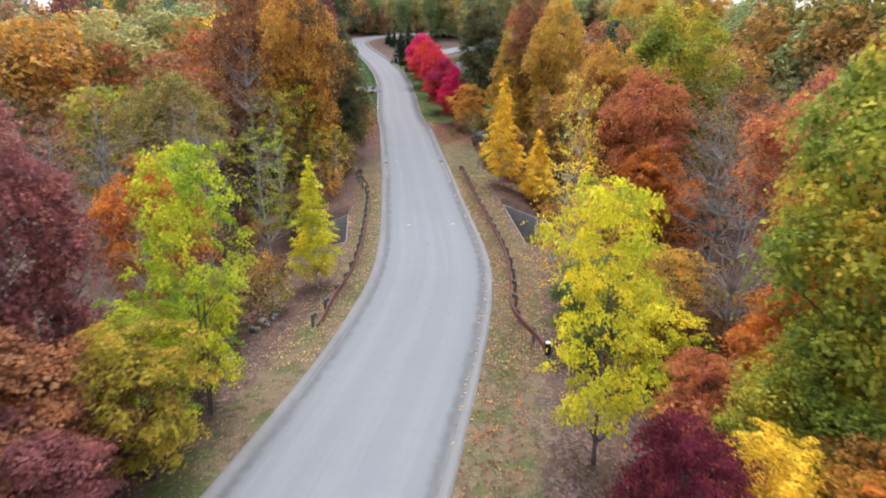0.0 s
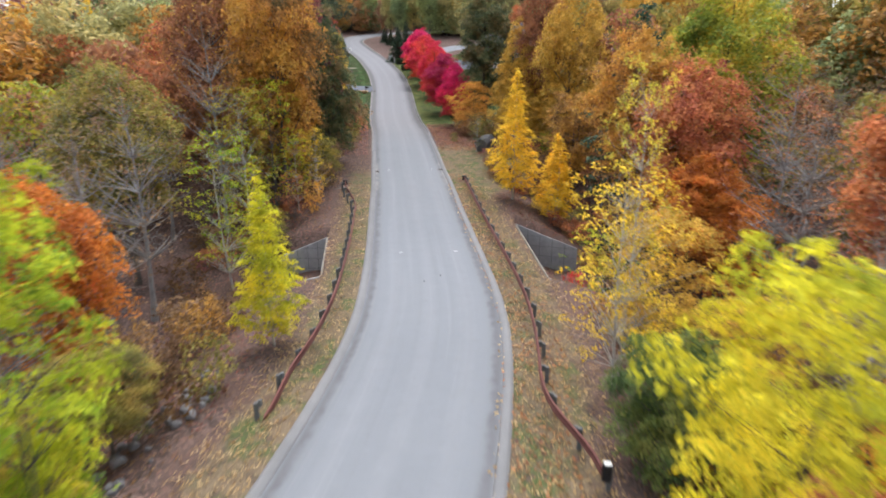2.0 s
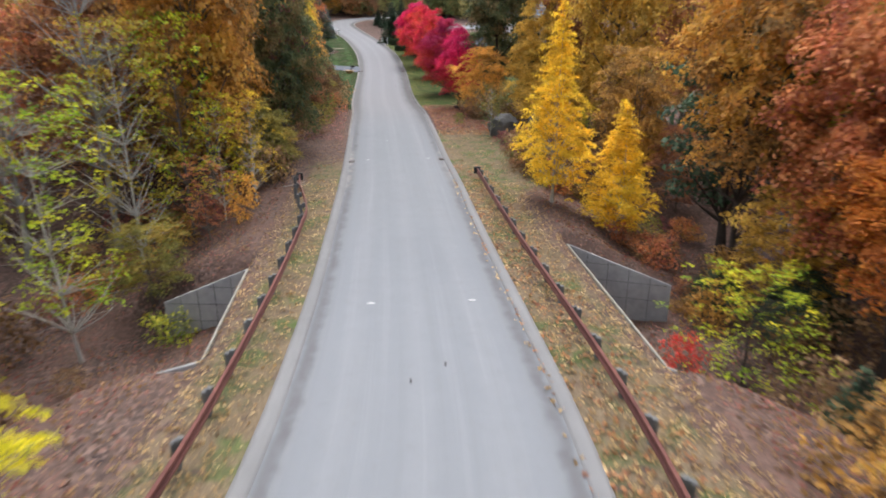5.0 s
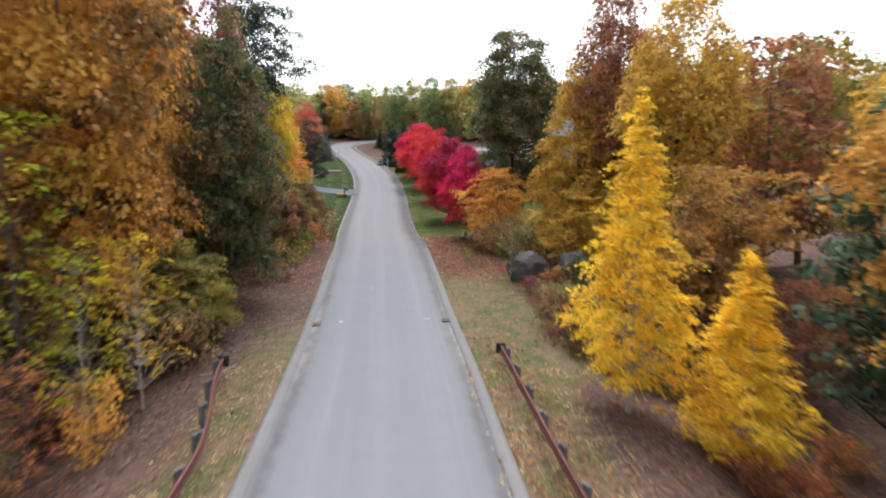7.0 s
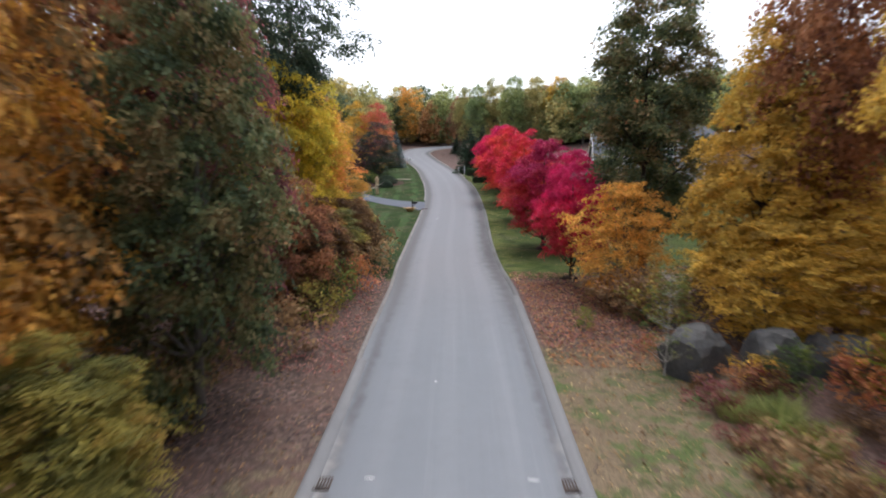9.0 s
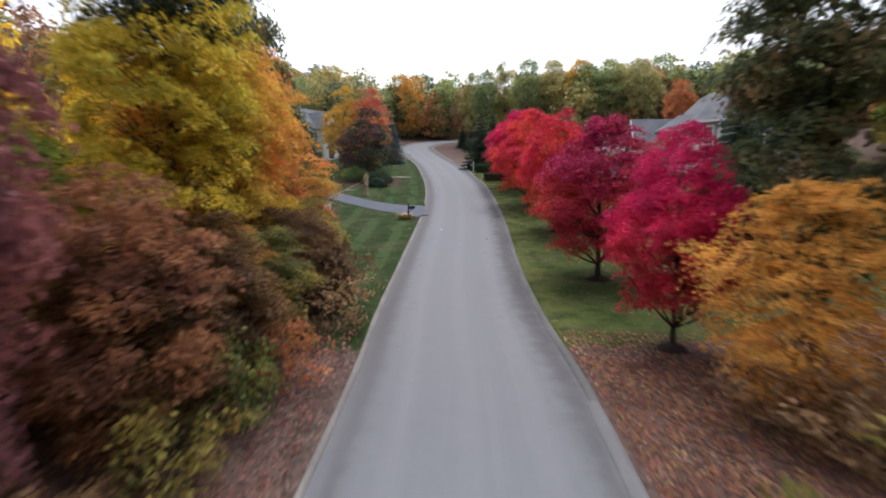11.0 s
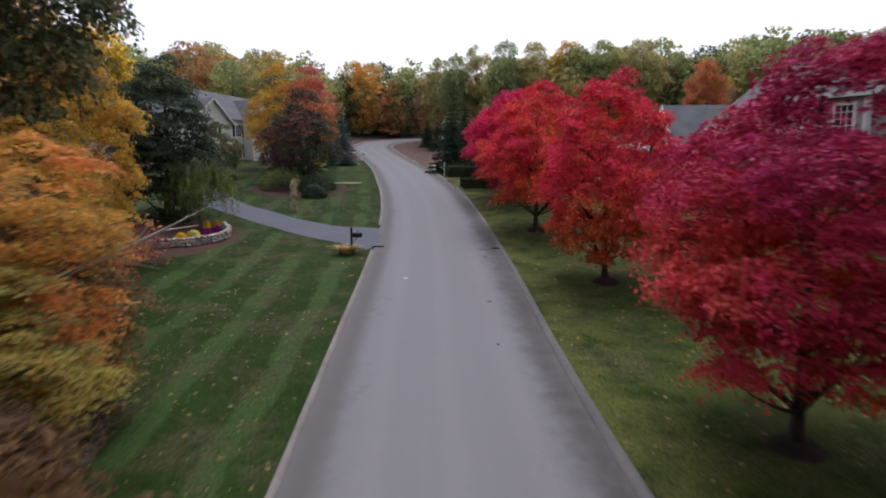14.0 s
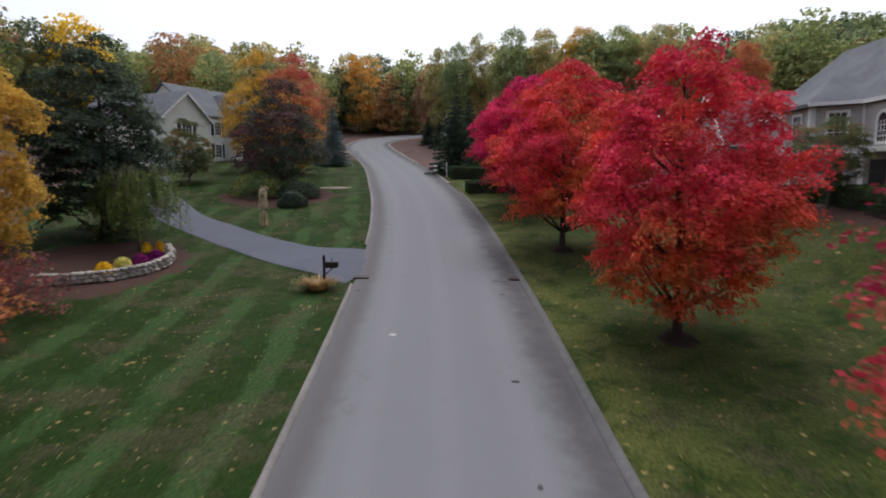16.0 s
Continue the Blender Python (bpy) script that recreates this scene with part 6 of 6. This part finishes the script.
for x, y, h in ((5.6, 75.4, 1.3), (6.2, 76.4, 1.3), (5.0, 76.6, 0.9), (6.8, 75.0, 1.1), (6.0, 71.4, 0.7), (4.9, 73.2, 0.6)):
    blade_plant("tall_grass", x, y, 2.0, h, "blade", 260, "tuft of tall pale green wild grass", "grass tuft", 0.6, 0.3)

# ---- stone garden wall with flowers ----
def garden_wall():
    top = empty("garden_wall", -22.6, 127.2, height(-22.6, 127.2))
    pts = [(-26.6, 124.0), (-25.4, 124.4), (-24.1, 125.3), (-23.3, 126.5), (-23.0, 127.8), (-23.4, 129.2), (-24.3, 130.4)]
    line = [Vector(p) for p in pts]
    total = sum((b - a).length for a, b in zip(line, line[1:]))
    shapes = []
    for s in range(5):
        bm = bmesh.new()
        bmesh.ops.create_icosphere(bm, subdivisions=1, radius=0.5)
        for v in bm.verts:
            v.co *= 1 + 0.28 * noise.noise(v.co * 2.5 + Vector((s * 7.0, 0, 0)))
            v.co = Vector((max(-0.42, min(0.42, v.co.x)), max(-0.42, min(0.42, v.co.y)), max(-0.38, min(0.38, v.co.z)))) / 0.84
        me = bpy.data.meshes.new("stone")
        bm.to_mesh(me)
        bm.free()
        me.materials.append(STONE)
        shapes.append(me)
    r = random.Random(9)
    def spot(t):
        d = t * total
        for a, b in zip(line, line[1:]):
            if d <= (b - a).length:
                return a.lerp(b, d / (b - a).length), math.degrees(math.atan2(b.y - a.y, b.x - a.x))
            d -= (b - a).length
        return line[-1], 90.0
    for row in range(3):
        t = 0.0
        while t < 1:
            w = r.uniform(0.20, 0.42)
            p, rz = spot(min(1.0, t + w / total / 2))
            ob = new("stone", shapes[r.randrange(5)])
            ob.parent = top
            z = height(p.x, p.y) + 0.08 + 0.17 * row
            ob.matrix_basis = Matrix.Translation(-top.location) @ pose(p.x + r.uniform(-0.03, 0.03), p.y + r.uniform(-0.03, 0.03), z, r.uniform(-8, 8), r.uniform(-8, 8), rz + r.uniform(-6, 6)) @ Matrix.Diagonal((w * 1.08, 0.36, r.uniform(0.17, 0.22), 1))
            t += w / total
    return tagged(top, "low curved dry-stone garden wall of pale fieldstone", "garden wall")


garden_wall()
for x, y, w, c in ((-25.0, 126.3, 0.75, "mum_gold"), (-24.7, 127.2, 0.8, "mum_pale"), (-24.3, 127.9, 0.8, "mum_purple"), (-24.1, 128.9, 0.75, "mum_purple"), (-25.3, 130.2, 0.5, "mum_gold"), (-24.8, 130.5, 0.45, "mum_gold")):
    dome_plant("chrysanthemum", x, y, w, 0.5, c, 700, 0.07, {"mum_gold": "round golden chrysanthemum on a mulch bed", "mum_pale": "round pale yellow chrysanthemum on a mulch bed", "mum_purple": "round purple chrysanthemum on a mulch bed"}[c], "flowers", height(x, y) + 0.05)
for x, y, w, h, c in ((-26.2, 147.4, 4.4, 2.0, "green"), (-22.4, 144.2, 2.2, 1.1, "bottle"), (-23.2, 147.8, 3.6, 1.3, "bottle")):
    dome_plant("garden_shrub", x, y, w, h, c, 3200, 0.11, "spreading low evergreen shrub in a planting bed", "shrub")

# ---- pale gravel beside the planting bed ----
GRAVEL = plain("tan_gravel", (0.16, 0.135, 0.10), (0.34, 0.30, 0.24), 5, 0.95, 0.8)
rim = [(1.5 * math.cos(a) * random.uniform(0.8, 1.1), 0.6 * math.sin(a) * random.uniform(0.8, 1.1)) for a in [2 * math.pi * k / 16 for k in range(16)]]
base_z = height(-21.5, 152.9)
gravel = mesh_object("gravel_patch", [(0, 0, 0.06)] + [(p, q, height(-21.5 + p, 152.9 + q) - base_z + 0.04) for p, q in rim] + [(p * 1.05, q * 1.05, -0.3) for p, q in rim], [(0, 1 + k, 1 + (k + 1) % 16) for k in range(16)] + [(1 + k, 17 + k, 17 + (k + 1) % 16, 1 + (k + 1) % 16) for k in range(16)], GRAVEL)
gravel.matrix_basis = pose(-21.5, 152.9, base_z)
tagged(gravel, "patch of pale gravel beside a planting bed", "gravel", kind="structure")

# ---- houses ----
SHINGLE = plain("grey_shingles", (0.085, 0.09, 0.10), (0.16, 0.17, 0.185), 3, 0.9, 0.6)
SIDING = plain("taupe_siding", (0.33, 0.32, 0.315), (0.44, 0.425, 0.415), 2, 0.8, 0.2)
CREAM = plain("cream_siding", (0.56, 0.57, 0.52), (0.70, 0.71, 0.65), 2, 0.8, 0.2)
GLASS, gn, gl, gb = material("window_glass", 0.06, 0.5)
gb.inputs["Base Color"].default_value = (0.03, 0.035, 0.045, 1)


def window(parent, at, face, w, h, arch=False, name="window"):
    """A window on a wall: white casing with bars, dark panes behind. face: degrees the wall looks towards."""
    m = parent.matrix_basis.inverted() @ pose(*at, 0, 0, face + 90)
    bm = bmesh.new()
    c = 0.14
    def outline(k):
        side = [(-w / 2 - k, -k), (w / 2 + k, -k)]
        if arch:
            return side + [((w / 2 + k) * math.cos(math.pi * i / 10), h + (w / 2 + k) * math.sin(math.pi * i / 10)) for i in range(11)]
        return side + [(w / 2 + k, h + k), (-w / 2 - k, h + k)]
    loops = [[bm.verts.new((x, y, z)) for x, z in outline(k)] for k, y in ((c, 0.02), (c, -0.06), (0, -0.06), (0, 0.02))]
    n = len(loops[0])
    for ra, rb in zip(loops, loops[1:]):
        for i in range(n):
            bm.faces.new((ra[i], ra[(i + 1) % n], rb[(i + 1) % n], rb[i]))
    bmesh.ops.recalc_face_normals(bm, faces=bm.faces)
    bmesh.ops.transform(bm, matrix=m, verts=bm.verts)
    win = part(name, bm, WHITE, parent, "white window casing")
    for i in range(1, 3):
        bm = bmesh.new()
        box(bm, -w / 2 + w * i / 3 - 0.018, -0.045, 0, -w / 2 + w * i / 3 + 0.018, -0.031, h, 0, m)
        part("glazing_bar", bm, WHITE, win)
    for i in range(1, 4):
        bm = bmesh.new()
        box(bm, -w / 2, -0.048, h * i / 4 - 0.018, w / 2, -0.0455, h * i / 4 + 0.018, 0, m)
        part("glazing_bar", bm, WHITE, win)
    bm = bmesh.new()
    if arch:
        poly(bm, [(-w / 2, -0.02, 0), (w / 2, -0.02, 0)] + [(w / 2 * math.cos(math.pi * i / 10), -0.02, h + w / 2 * math.sin(math.pi * i / 10)) for i in range(11)])
    else:
        box(bm, -w / 2, -0.03, 0, w / 2, 0.01, h)
    bmesh.ops.transform(bm, matrix=m, verts=bm.verts)
    part("pane", bm, GLASS, win, "dark reflecting glass")
    return win


def hip(bm, plan, z, apex, over=0.4):
    """A hipped roof over an outline, to a ridge given by its points; the eaves stand out."""
    cx, cy = sum(p[0] for p in plan) / len(plan), sum(p[1] for p in plan) / len(plan)
    rim = []
    for x, y in plan:
        d = Vector((x - cx, y - cy))
        d += d.normalized() * over * 1.2
        rim.append((cx + d.x, cy + d.y))
    low, high = [bm.verts.new((x, y, z - 0.12)) for x, y in rim], [bm.verts.new((x, y, z + 0.06)) for x, y in rim]
    tops = [bm.verts.new(p) for p in apex]
    n = len(rim)
    for i in range(n):
        j = (i + 1) % n
        bm.faces.new((low[i], low[j], high[j], high[i]))
        a, b = (min(tops, key=lambda t: (t.co.xy - high[k].co.xy).length) for k in (i, j))
        bm.faces.new((high[i], high[j], a) if a is b else (high[i], high[j], b, a))
    bm.faces.new(low[::-1])
    bmesh.ops.recalc_face_normals(bm, faces=bm.faces)
    return bm


def eaves_trim(parent, plan, z, over=0.4):
    cx, cy = sum(p[0] for p in plan) / len(plan), sum(p[1] for p in plan) / len(plan)
    bm = bmesh.new()
    for (x0, y0), (x1, y1) in zip(plan, plan[1:] + plan[:1]):
        a, b = [Vector((x - cx, y - cy)) for x, y in ((x0, y0), (x1, y1))]
        a, b = [v + v.normalized() * (over * 1.2 + 0.03) for v in (a, b)]
        d = b - a
        box(bm, 0, -0.05, -0.10, d.length, 0.05, 0.08, 0, pose(cx + a.x, cy + a.y, z, 0, 0, math.degrees(math.atan2(d.y, d.x))))
    bmesh.ops.transform(bm, matrix=parent.matrix_basis.inverted(), verts=bm.verts)
    part("eaves_gutter", bm, WHITE, parent, "white gutter board along the eaves")


def house_part(name, bm, mat, house, label=""):
    bmesh.ops.transform(bm, matrix=house.matrix_basis.inverted(), verts=bm.verts)
    return part(name, bm, mat, house, label)


def east_house():
    z0, ze = 7.85, 12.85
    house = empty("house", 16, 131, z0)
    main = [(10.5, 124), (18.5, 124), (18.5, 144.4), (10.5, 144.4)]
    house_part("wall", prism(bmesh.new(), main, z0 - 1.5, ze), SIDING, house)
    house_part("roof", hip(bmesh.new(), main, ze, [(13.8, 128.0, 16.8), (13.8, 141.2, 16.8)], 0.5), SHINGLE, house, "grey shingled hip roof")
    eaves_trim(house, main, ze, 0.5)
    for yc, xf in ((126.4, 9.4), (136.0, 8.8)):
        bay = [(10.6, yc - 2.9), (xf, yc - 1.35), (xf, yc + 1.35), (10.6, yc + 2.9)]
        house_part("bay_wall", prism(bmesh.new(), bay, z0 - 1.5, ze), SIDING, house, "canted two-storey bay")
        roof_plan = bay + [(12.5, yc + 2.9), (12.5, yc - 2.9)]
        house_part("bay_roof", hip(bmesh.new(), roof_plan, ze + 0.02, [(10.4, yc, 14.5), (12.4, yc, 14.6)], 0.4), SHINGLE, house, "pointed bay roof of grey shingles")
        eaves_trim(house, bay, ze + 0.02, 0.45)
        for x, y in bay:
            bm = bmesh.new()
            box(bm, x - 0.13, y - 0.13, z0 - 1, x + 0.13, y + 0.13, ze - 0.1)
            house_part("corner_board", bm, WHITE, house, "white corner board")
        for (xa, ya), (xb, yb) in zip(bay, bay[1:]):
            mx, my = (xa + xb) / 2, (ya + yb) / 2
            face = math.degrees(math.atan2(xb - xa, -(yb - ya)))
            n = Vector((math.cos(radians(face)), math.sin(radians(face))))
            if n.x > 0:
                n, face = -n, face + 180
            for z, h in ((z0 + 0.6, 1.4), (z0 + 3.25, 1.3)):
                window(house, (mx + n.x * 0.03, my + n.y * 0.03, z), face, 0.78, h)
            bm = bmesh.new()
            box(bm, -0.6, -0.05, 0, 0.6, 0.02, 0.42, 0, pose(mx + n.x * 0.02, my + n.y * 0.02, z0 + 2.45, 0, 0, face + 90))
            house_part("panel", bm, WHITE, house, "white panel between windows")
    window(house, (10.46, 131.5, z0 + 3.0), 180, 0.7, 1.0, True, "arched_window")
    bm = bmesh.new()
    box(bm, 10.36, 130.9, z0, 10.5, 132.1, z0 + 2.15)
    house_part("front_door", bm, BLACK, house, "dark front door")
    for y in (130.5, 132.5):
        bm = bmesh.new()
        box(bm, 10.25, y - 0.12, z0, 10.5, y + 0.12, z0 + 2.5)
        house_part("door_post", bm, WHITE, house, "white door post")
    bm = bmesh.new()
    box(bm, 9.9, 130.2, z0 + 2.5, 10.5, 132.8, z0 + 2.75)
    house_part("door_hood", bm, WHITE, house, "white hood over the door")
    for y in (125.2, 127.2):
        for z in (z0 + 0.8, z0 + 3.2):
            window(house, (13.5 + (y - 125.2) * 2, 123.97, z), -90, 1.0, 1.5)
    bm = bmesh.new()
    x0, x1, y0, y1, zw, zp = 7.8, 21.0, 143.02, 150.6, 11.3, 15.0
    ym = (y0 + y1) / 2
    ends = [[bm.verts.new((x, y, z)) for y, z in ((y0, 5.5), (y1, 5.5), (y1, zw), (ym, zp), (y0, zw))] for x in (x0, x1)]
    for i in range(5):
        bm.faces.new((ends[0][i], ends[0][(i + 1) % 5], ends[1][(i + 1) % 5], ends[1][i]))
    bm.faces.new(ends[0])
    bm.faces.new(ends[1][::-1])
    bmesh.ops.recalc_face_normals(bm, faces=bm.faces)
    house_part("wing_wall", bm, SIDING, house, "gabled side wing")
    for ye in (y0, y1):
        d, s = ym - ye, math.hypot(ym - ye, zp - zw)
        bm = bmesh.new()
        box(bm, -0.3, -0.4, 0.0, x1 - x0 + 0.3, s, 0.14, 0, pose(x0, ye, zw, math.degrees(math.atan2(zp - zw, abs(d)))) if d > 0 else Matrix.Translation((x0, ye, zw)) @ Matrix.Rotation(-math.atan2(zp - zw, abs(d)), 4, "X") @ Matrix.Diagonal((1, -1, 1, 1)))
        bmesh.ops.recalc_face_normals(bm, faces=bm.faces)
        house_part("wing_roof", bm, SHINGLE, house, "grey shingled gable roof")
        bm = bmesh.new()
        box(bm, -0.36, -0.45, -0.16, -0.301, s, 0.17, 0, pose(x0, ye, zw, math.degrees(math.atan2(zp - zw, abs(d)))) if d > 0 else Matrix.Translation((x0, ye, zw)) @ Matrix.Rotation(-math.atan2(zp - zw, abs(d)), 4, "X") @ Matrix.Diagonal((1, -1, 1, 1)))
        bmesh.ops.recalc_face_normals(bm, faces=bm.faces)
        house_part("barge_board", bm, WHITE, house, "white barge board")
    return tagged(house, "large taupe house with white trim, canted bays and hip roof", "house")


def gable_house():
    z0 = 11.0
    house = empty("house", -43.5, 166.5, z0, -18)
    def loc(name, bm, mat, label=""):
        return part(name, bm, mat, house, label)
    def gable(bm, x0, x1, y0, y1, ze, zp, along_x):
        bm2 = bm
        if along_x:
            ym = (y0 + y1) / 2
            a = [bm2.verts.new(p) for p in ((x1, y0, -2), (x1, y1, -2), (x1, y1, ze), (x1, ym, zp), (x1, y0, ze))]
            b = [bm2.verts.new(p) for p in ((x0, y0, -2), (x0, y1, -2), (x0, y1, ze), (x0, ym, zp), (x0, y0, ze))]
        else:
            xm = (x0 + x1) / 2
            a = [bm2.verts.new(p) for p in ((x0, y0, -2), (x1, y0, -2), (x1, y0, ze), (xm, y0, zp), (x0, y0, ze))]
            b = [bm2.verts.new(p) for p in ((x0, y1, -2), (x1, y1, -2), (x1, y1, ze), (xm, y1, zp), (x0, y1, ze))]
        bm2.faces.new(a)
        bm2.faces.new(b[::-1])
        for i in range(5):
            bm2.faces.new((a[i], b[i], b[(i + 1) % 5], a[(i + 1) % 5]))
        bmesh.ops.recalc_face_normals(bm2, faces=bm2.faces)
        return bm2
    def slopes(bm, x0, x1, y0, y1, ze, zp, along_x, o=0.35, t=0.16):
        """Two roof slabs that stand out over the walls."""
        if along_x:
            ym, k = (y0 + y1) / 2, (zp - ze) / ((y1 - y0) / 2)
            for ye, s in ((y0 - o, -1), (y1 + o, 1)):
                zl = ze - k * o
                pts = [(x0 - o, ye, zl + t), (x1 + o, ye, zl + t), (x1 + o, ym, zp + t), (x0 - o, ym, zp + t)]
                prism_faces(bm, pts, t)
        else:
            xm, k = (x0 + x1) / 2, (zp - ze) / ((x1 - x0) / 2)
            for xe in (x0 - o, x1 + o):
                zl = ze - k * o
                pts = [(xe, y0 - o, zl + t), (xe, y1 + o, zl + t), (xm, y1 + o, zp + t), (xm, y0 - o, zp + t)]
                prism_faces(bm, pts, t)
        return bm
    def prism_faces(bm, pts, t):
        hi, lo = [bm.verts.new(p) for p in pts], [bm.verts.new((x, y, z - t)) for x, y, z in pts]
        bm.faces.new(hi)
        bm.faces.new(lo[::-1])
        for i in range(4):
            bm.faces.new((hi[i], lo[i], lo[(i + 1) % 4], hi[(i + 1) % 4]))
        bmesh.ops.recalc_face_normals(bm, faces=bm.faces)
    loc("wall", gable(bmesh.new(), -11, 2.2, -3.4, 3.4, 4.6, 7.4, True), CREAM, "cream gabled wing")
    loc("roof", slopes(bmesh.new(), -11, 2.2, -3.4, 3.4, 4.6, 7.4, True), SHINGLE, "grey shingled gable roof")
    loc("wall", gable(bmesh.new(), -9, 0, 3.4, 17, 5.6, 9.2, False), CREAM, "cream main block")
    loc("roof", slopes(bmesh.new(), -9, 0, 3.4, 17, 5.6, 9.2, False), SHINGLE, "grey shingled main roof")
    loc("wall", gable(bmesh.new(), -6, 1.6, 8, 12.5, 5.6, 8.4, True), CREAM, "cream centre gable")
    loc("roof", slopes(bmesh.new(), -6, 1.6, 8, 12.5, 5.6, 8.4, True), SHINGLE, "grey shingled centre gable roof")
    for s in (-1, 1):
        bm = bmesh.new()
        L = math.hypot(3.75, 3.1)
        box(bm, 0, -0.04, -0.22, L, 0.04, 0.0, 0, pose(2.58, s * 3.75, 4.42, 0, 0, 0) @ Matrix.Rotation(-s * math.pi / 2, 4, "Z") @ Matrix.Rotation(-math.atan2(2.8, 3.4), 4, "Y"))
        loc("barge_board", bm, WHITE, "white barge board")
    m = house.matrix_basis
    def win(x, y, z, w, h, arch=False):
        p = m @ Vector((x, y, z))
        window(house, tuple(p), -18, w, h, arch, "arched_window" if arch else "window")
    win(2.23, 0, 2.6, 1.3, 1.2, True)
    for s in (-1, 1):
        bm = bmesh.new()
        box(bm, 2.21, s * 1.1 - 0.2, 2.5, 2.28, s * 1.1 + 0.2, 4.1)
        loc("shutter", bm, BLACK, "dark window shutter")
    win(2.23, 0, 0.3, 1.6, 1.4)
    for y in (5.2, 7.0, 13.6, 15.6):
        for z in (0.6, 3.3):
            win(0.03, y, z, 1.0, 1.5)
            for s in (-1, 1):
                bm = bmesh.new()
                box(bm, 0.01, y + s * 0.78 - 0.17, z - 0.1, 0.07, y + s * 0.78 + 0.17, z + 1.6)
                loc("shutter", bm, BLACK, "dark window shutter")
    for z in (0.4, 3.3):
        win(1.63, 10.2, z, 1.5, 1.6)
    return tagged(house, "cream two-storey house with steep grey gables and dark shutters", "house")


east_house()
gable_house()

# ---- mulch rings under the red maples ----
MULCH = plain("dark_mulch", (0.018, 0.012, 0.011), (0.055, 0.034, 0.028), 9, 0.95, 0.9, distance=0.04)
for i, (x, y) in enumerate(((1.1, 95.2), (-0.3, 106.6), (-1.95, 120.4), (-4.2, 132.5), (-5.6, 143.5))):
    r = random.Random(80 + i)
    rim = [(0.72 * r.uniform(0.88, 1.1) * math.cos(a), 0.72 * r.uniform(0.88, 1.1) * math.sin(a)) for a in [2 * math.pi * k / 18 for k in range(18)]]
    verts = [(0, 0, 0.22)] + [(p * 0.5, q * 0.5, 0.17 + r.uniform(-0.02, 0.02)) for p, q in rim] + [(p, q, -0.08) for p, q in rim]
    verts = [(p, q, z + height(x + p, y + q) - height(x, y)) for p, q, z in verts]
    faces = [(0, 1 + k, 1 + (k + 1) % 18) for k in range(18)] + [(1 + k, 19 + k, 19 + (k + 1) % 18, 1 + (k + 1) % 18) for k in range(18)]
    ob = mesh_object("mulch_ring", verts, faces, MULCH, None, True)
    ob.matrix_basis = pose(x, y, height(x, y) + 0.02)
    tagged(ob, "mound of dark mulch round a maple trunk", "mulch ring")

# ---- fallen leaves ----
def litter(name, count, us, ys, colour, seed, size=0.13):
    g = np.random.default_rng(seed)
    pts, nrm = [], []
    for _ in range(count):
        y = g.uniform(*ys)
        u = g.uniform(*us)
        x = xc(y) + u
        pts.append((x, y, surface(x, y) + 0.03))
    nrm = np.array([0, 0, 1.0]) + g.normal(size=(count, 3)) * 0.35
    nrm /= np.linalg.norm(nrm, axis=1, keepdims=True)
    ob = new(name, leaf_mesh(name, leaves(np.array(pts), nrm, size * (0.6 + 0.8 * g.random(count)), g, 0.8)))
    ob.data.materials[0] = LEAF[colour]
    return tagged(ob, "scattered fallen autumn leaves", "fallen leaves", kind="stuff")


litter("fallen_leaves", 5000, (4.0, 9.5), (14, 92), "dry", 1, 0.085)
litter("fallen_leaves", 5000, (4.0, 11), (14, 92), "umber", 8, 0.09)
litter("fallen_leaves", 5000, (-11, -4.0), (14, 96), "dry", 2, 0.085)
litter("fallen_leaves", 5000, (-12, -4.0), (14, 96), "umber", 9, 0.09)
litter("fallen_leaves", 2600, (3.3, 6), (14, 70), "rust", 3)
litter("fallen_leaves", 420, (3.15, 3.9), (20, 66), "straw", 4)
litter("fallen_leaves", 630, (-13, -4.2), (97, 126), "straw", 5, 0.045)
litter("fallen_leaves", 750, (-16, -8), (97, 118), "straw", 15, 0.045)
litter("fallen_leaves", 540, (4.2, 16), (92, 126), "straw", 6, 0.045)
litter("fallen_leaves", 3500, (4.0, 12), (80, 94), "rust", 7)
litter("fallen_leaves", 6500, (3.85, 7.3), (26, 66), "straw", 10, 0.085)
litter("fallen_leaves", 4500, (-6.6, -3.85), (26, 66), "straw", 11, 0.085)
litter("fallen_leaves", 2600, (-8.5, -4.2), (78, 98), "blush", 12, 0.12)
litter("fallen_leaves", 3600, (3.9, 9), (82, 97), "blush", 13, 0.11)
litter("fallen_leaves", 1400, (3.9, 8), (80, 97), "straw", 16, 0.10)
litter("fallen_leaves", 700, (3.9, 9), (64, 84), "straw", 14, 0.07)
litter("fallen_leaves", 5000, (7.6, 17), (30, 66), "russet", 17, 0.11)
litter("fallen_leaves", 5000, (-17, -7), (30, 66), "russet", 18, 0.11)
litter("fallen_leaves", 4000, (-17, -7), (16, 66), "umber", 19, 0.12)
litter("fallen_leaves", 4000, (7.6, 17), (16, 66), "umber", 20, 0.12)
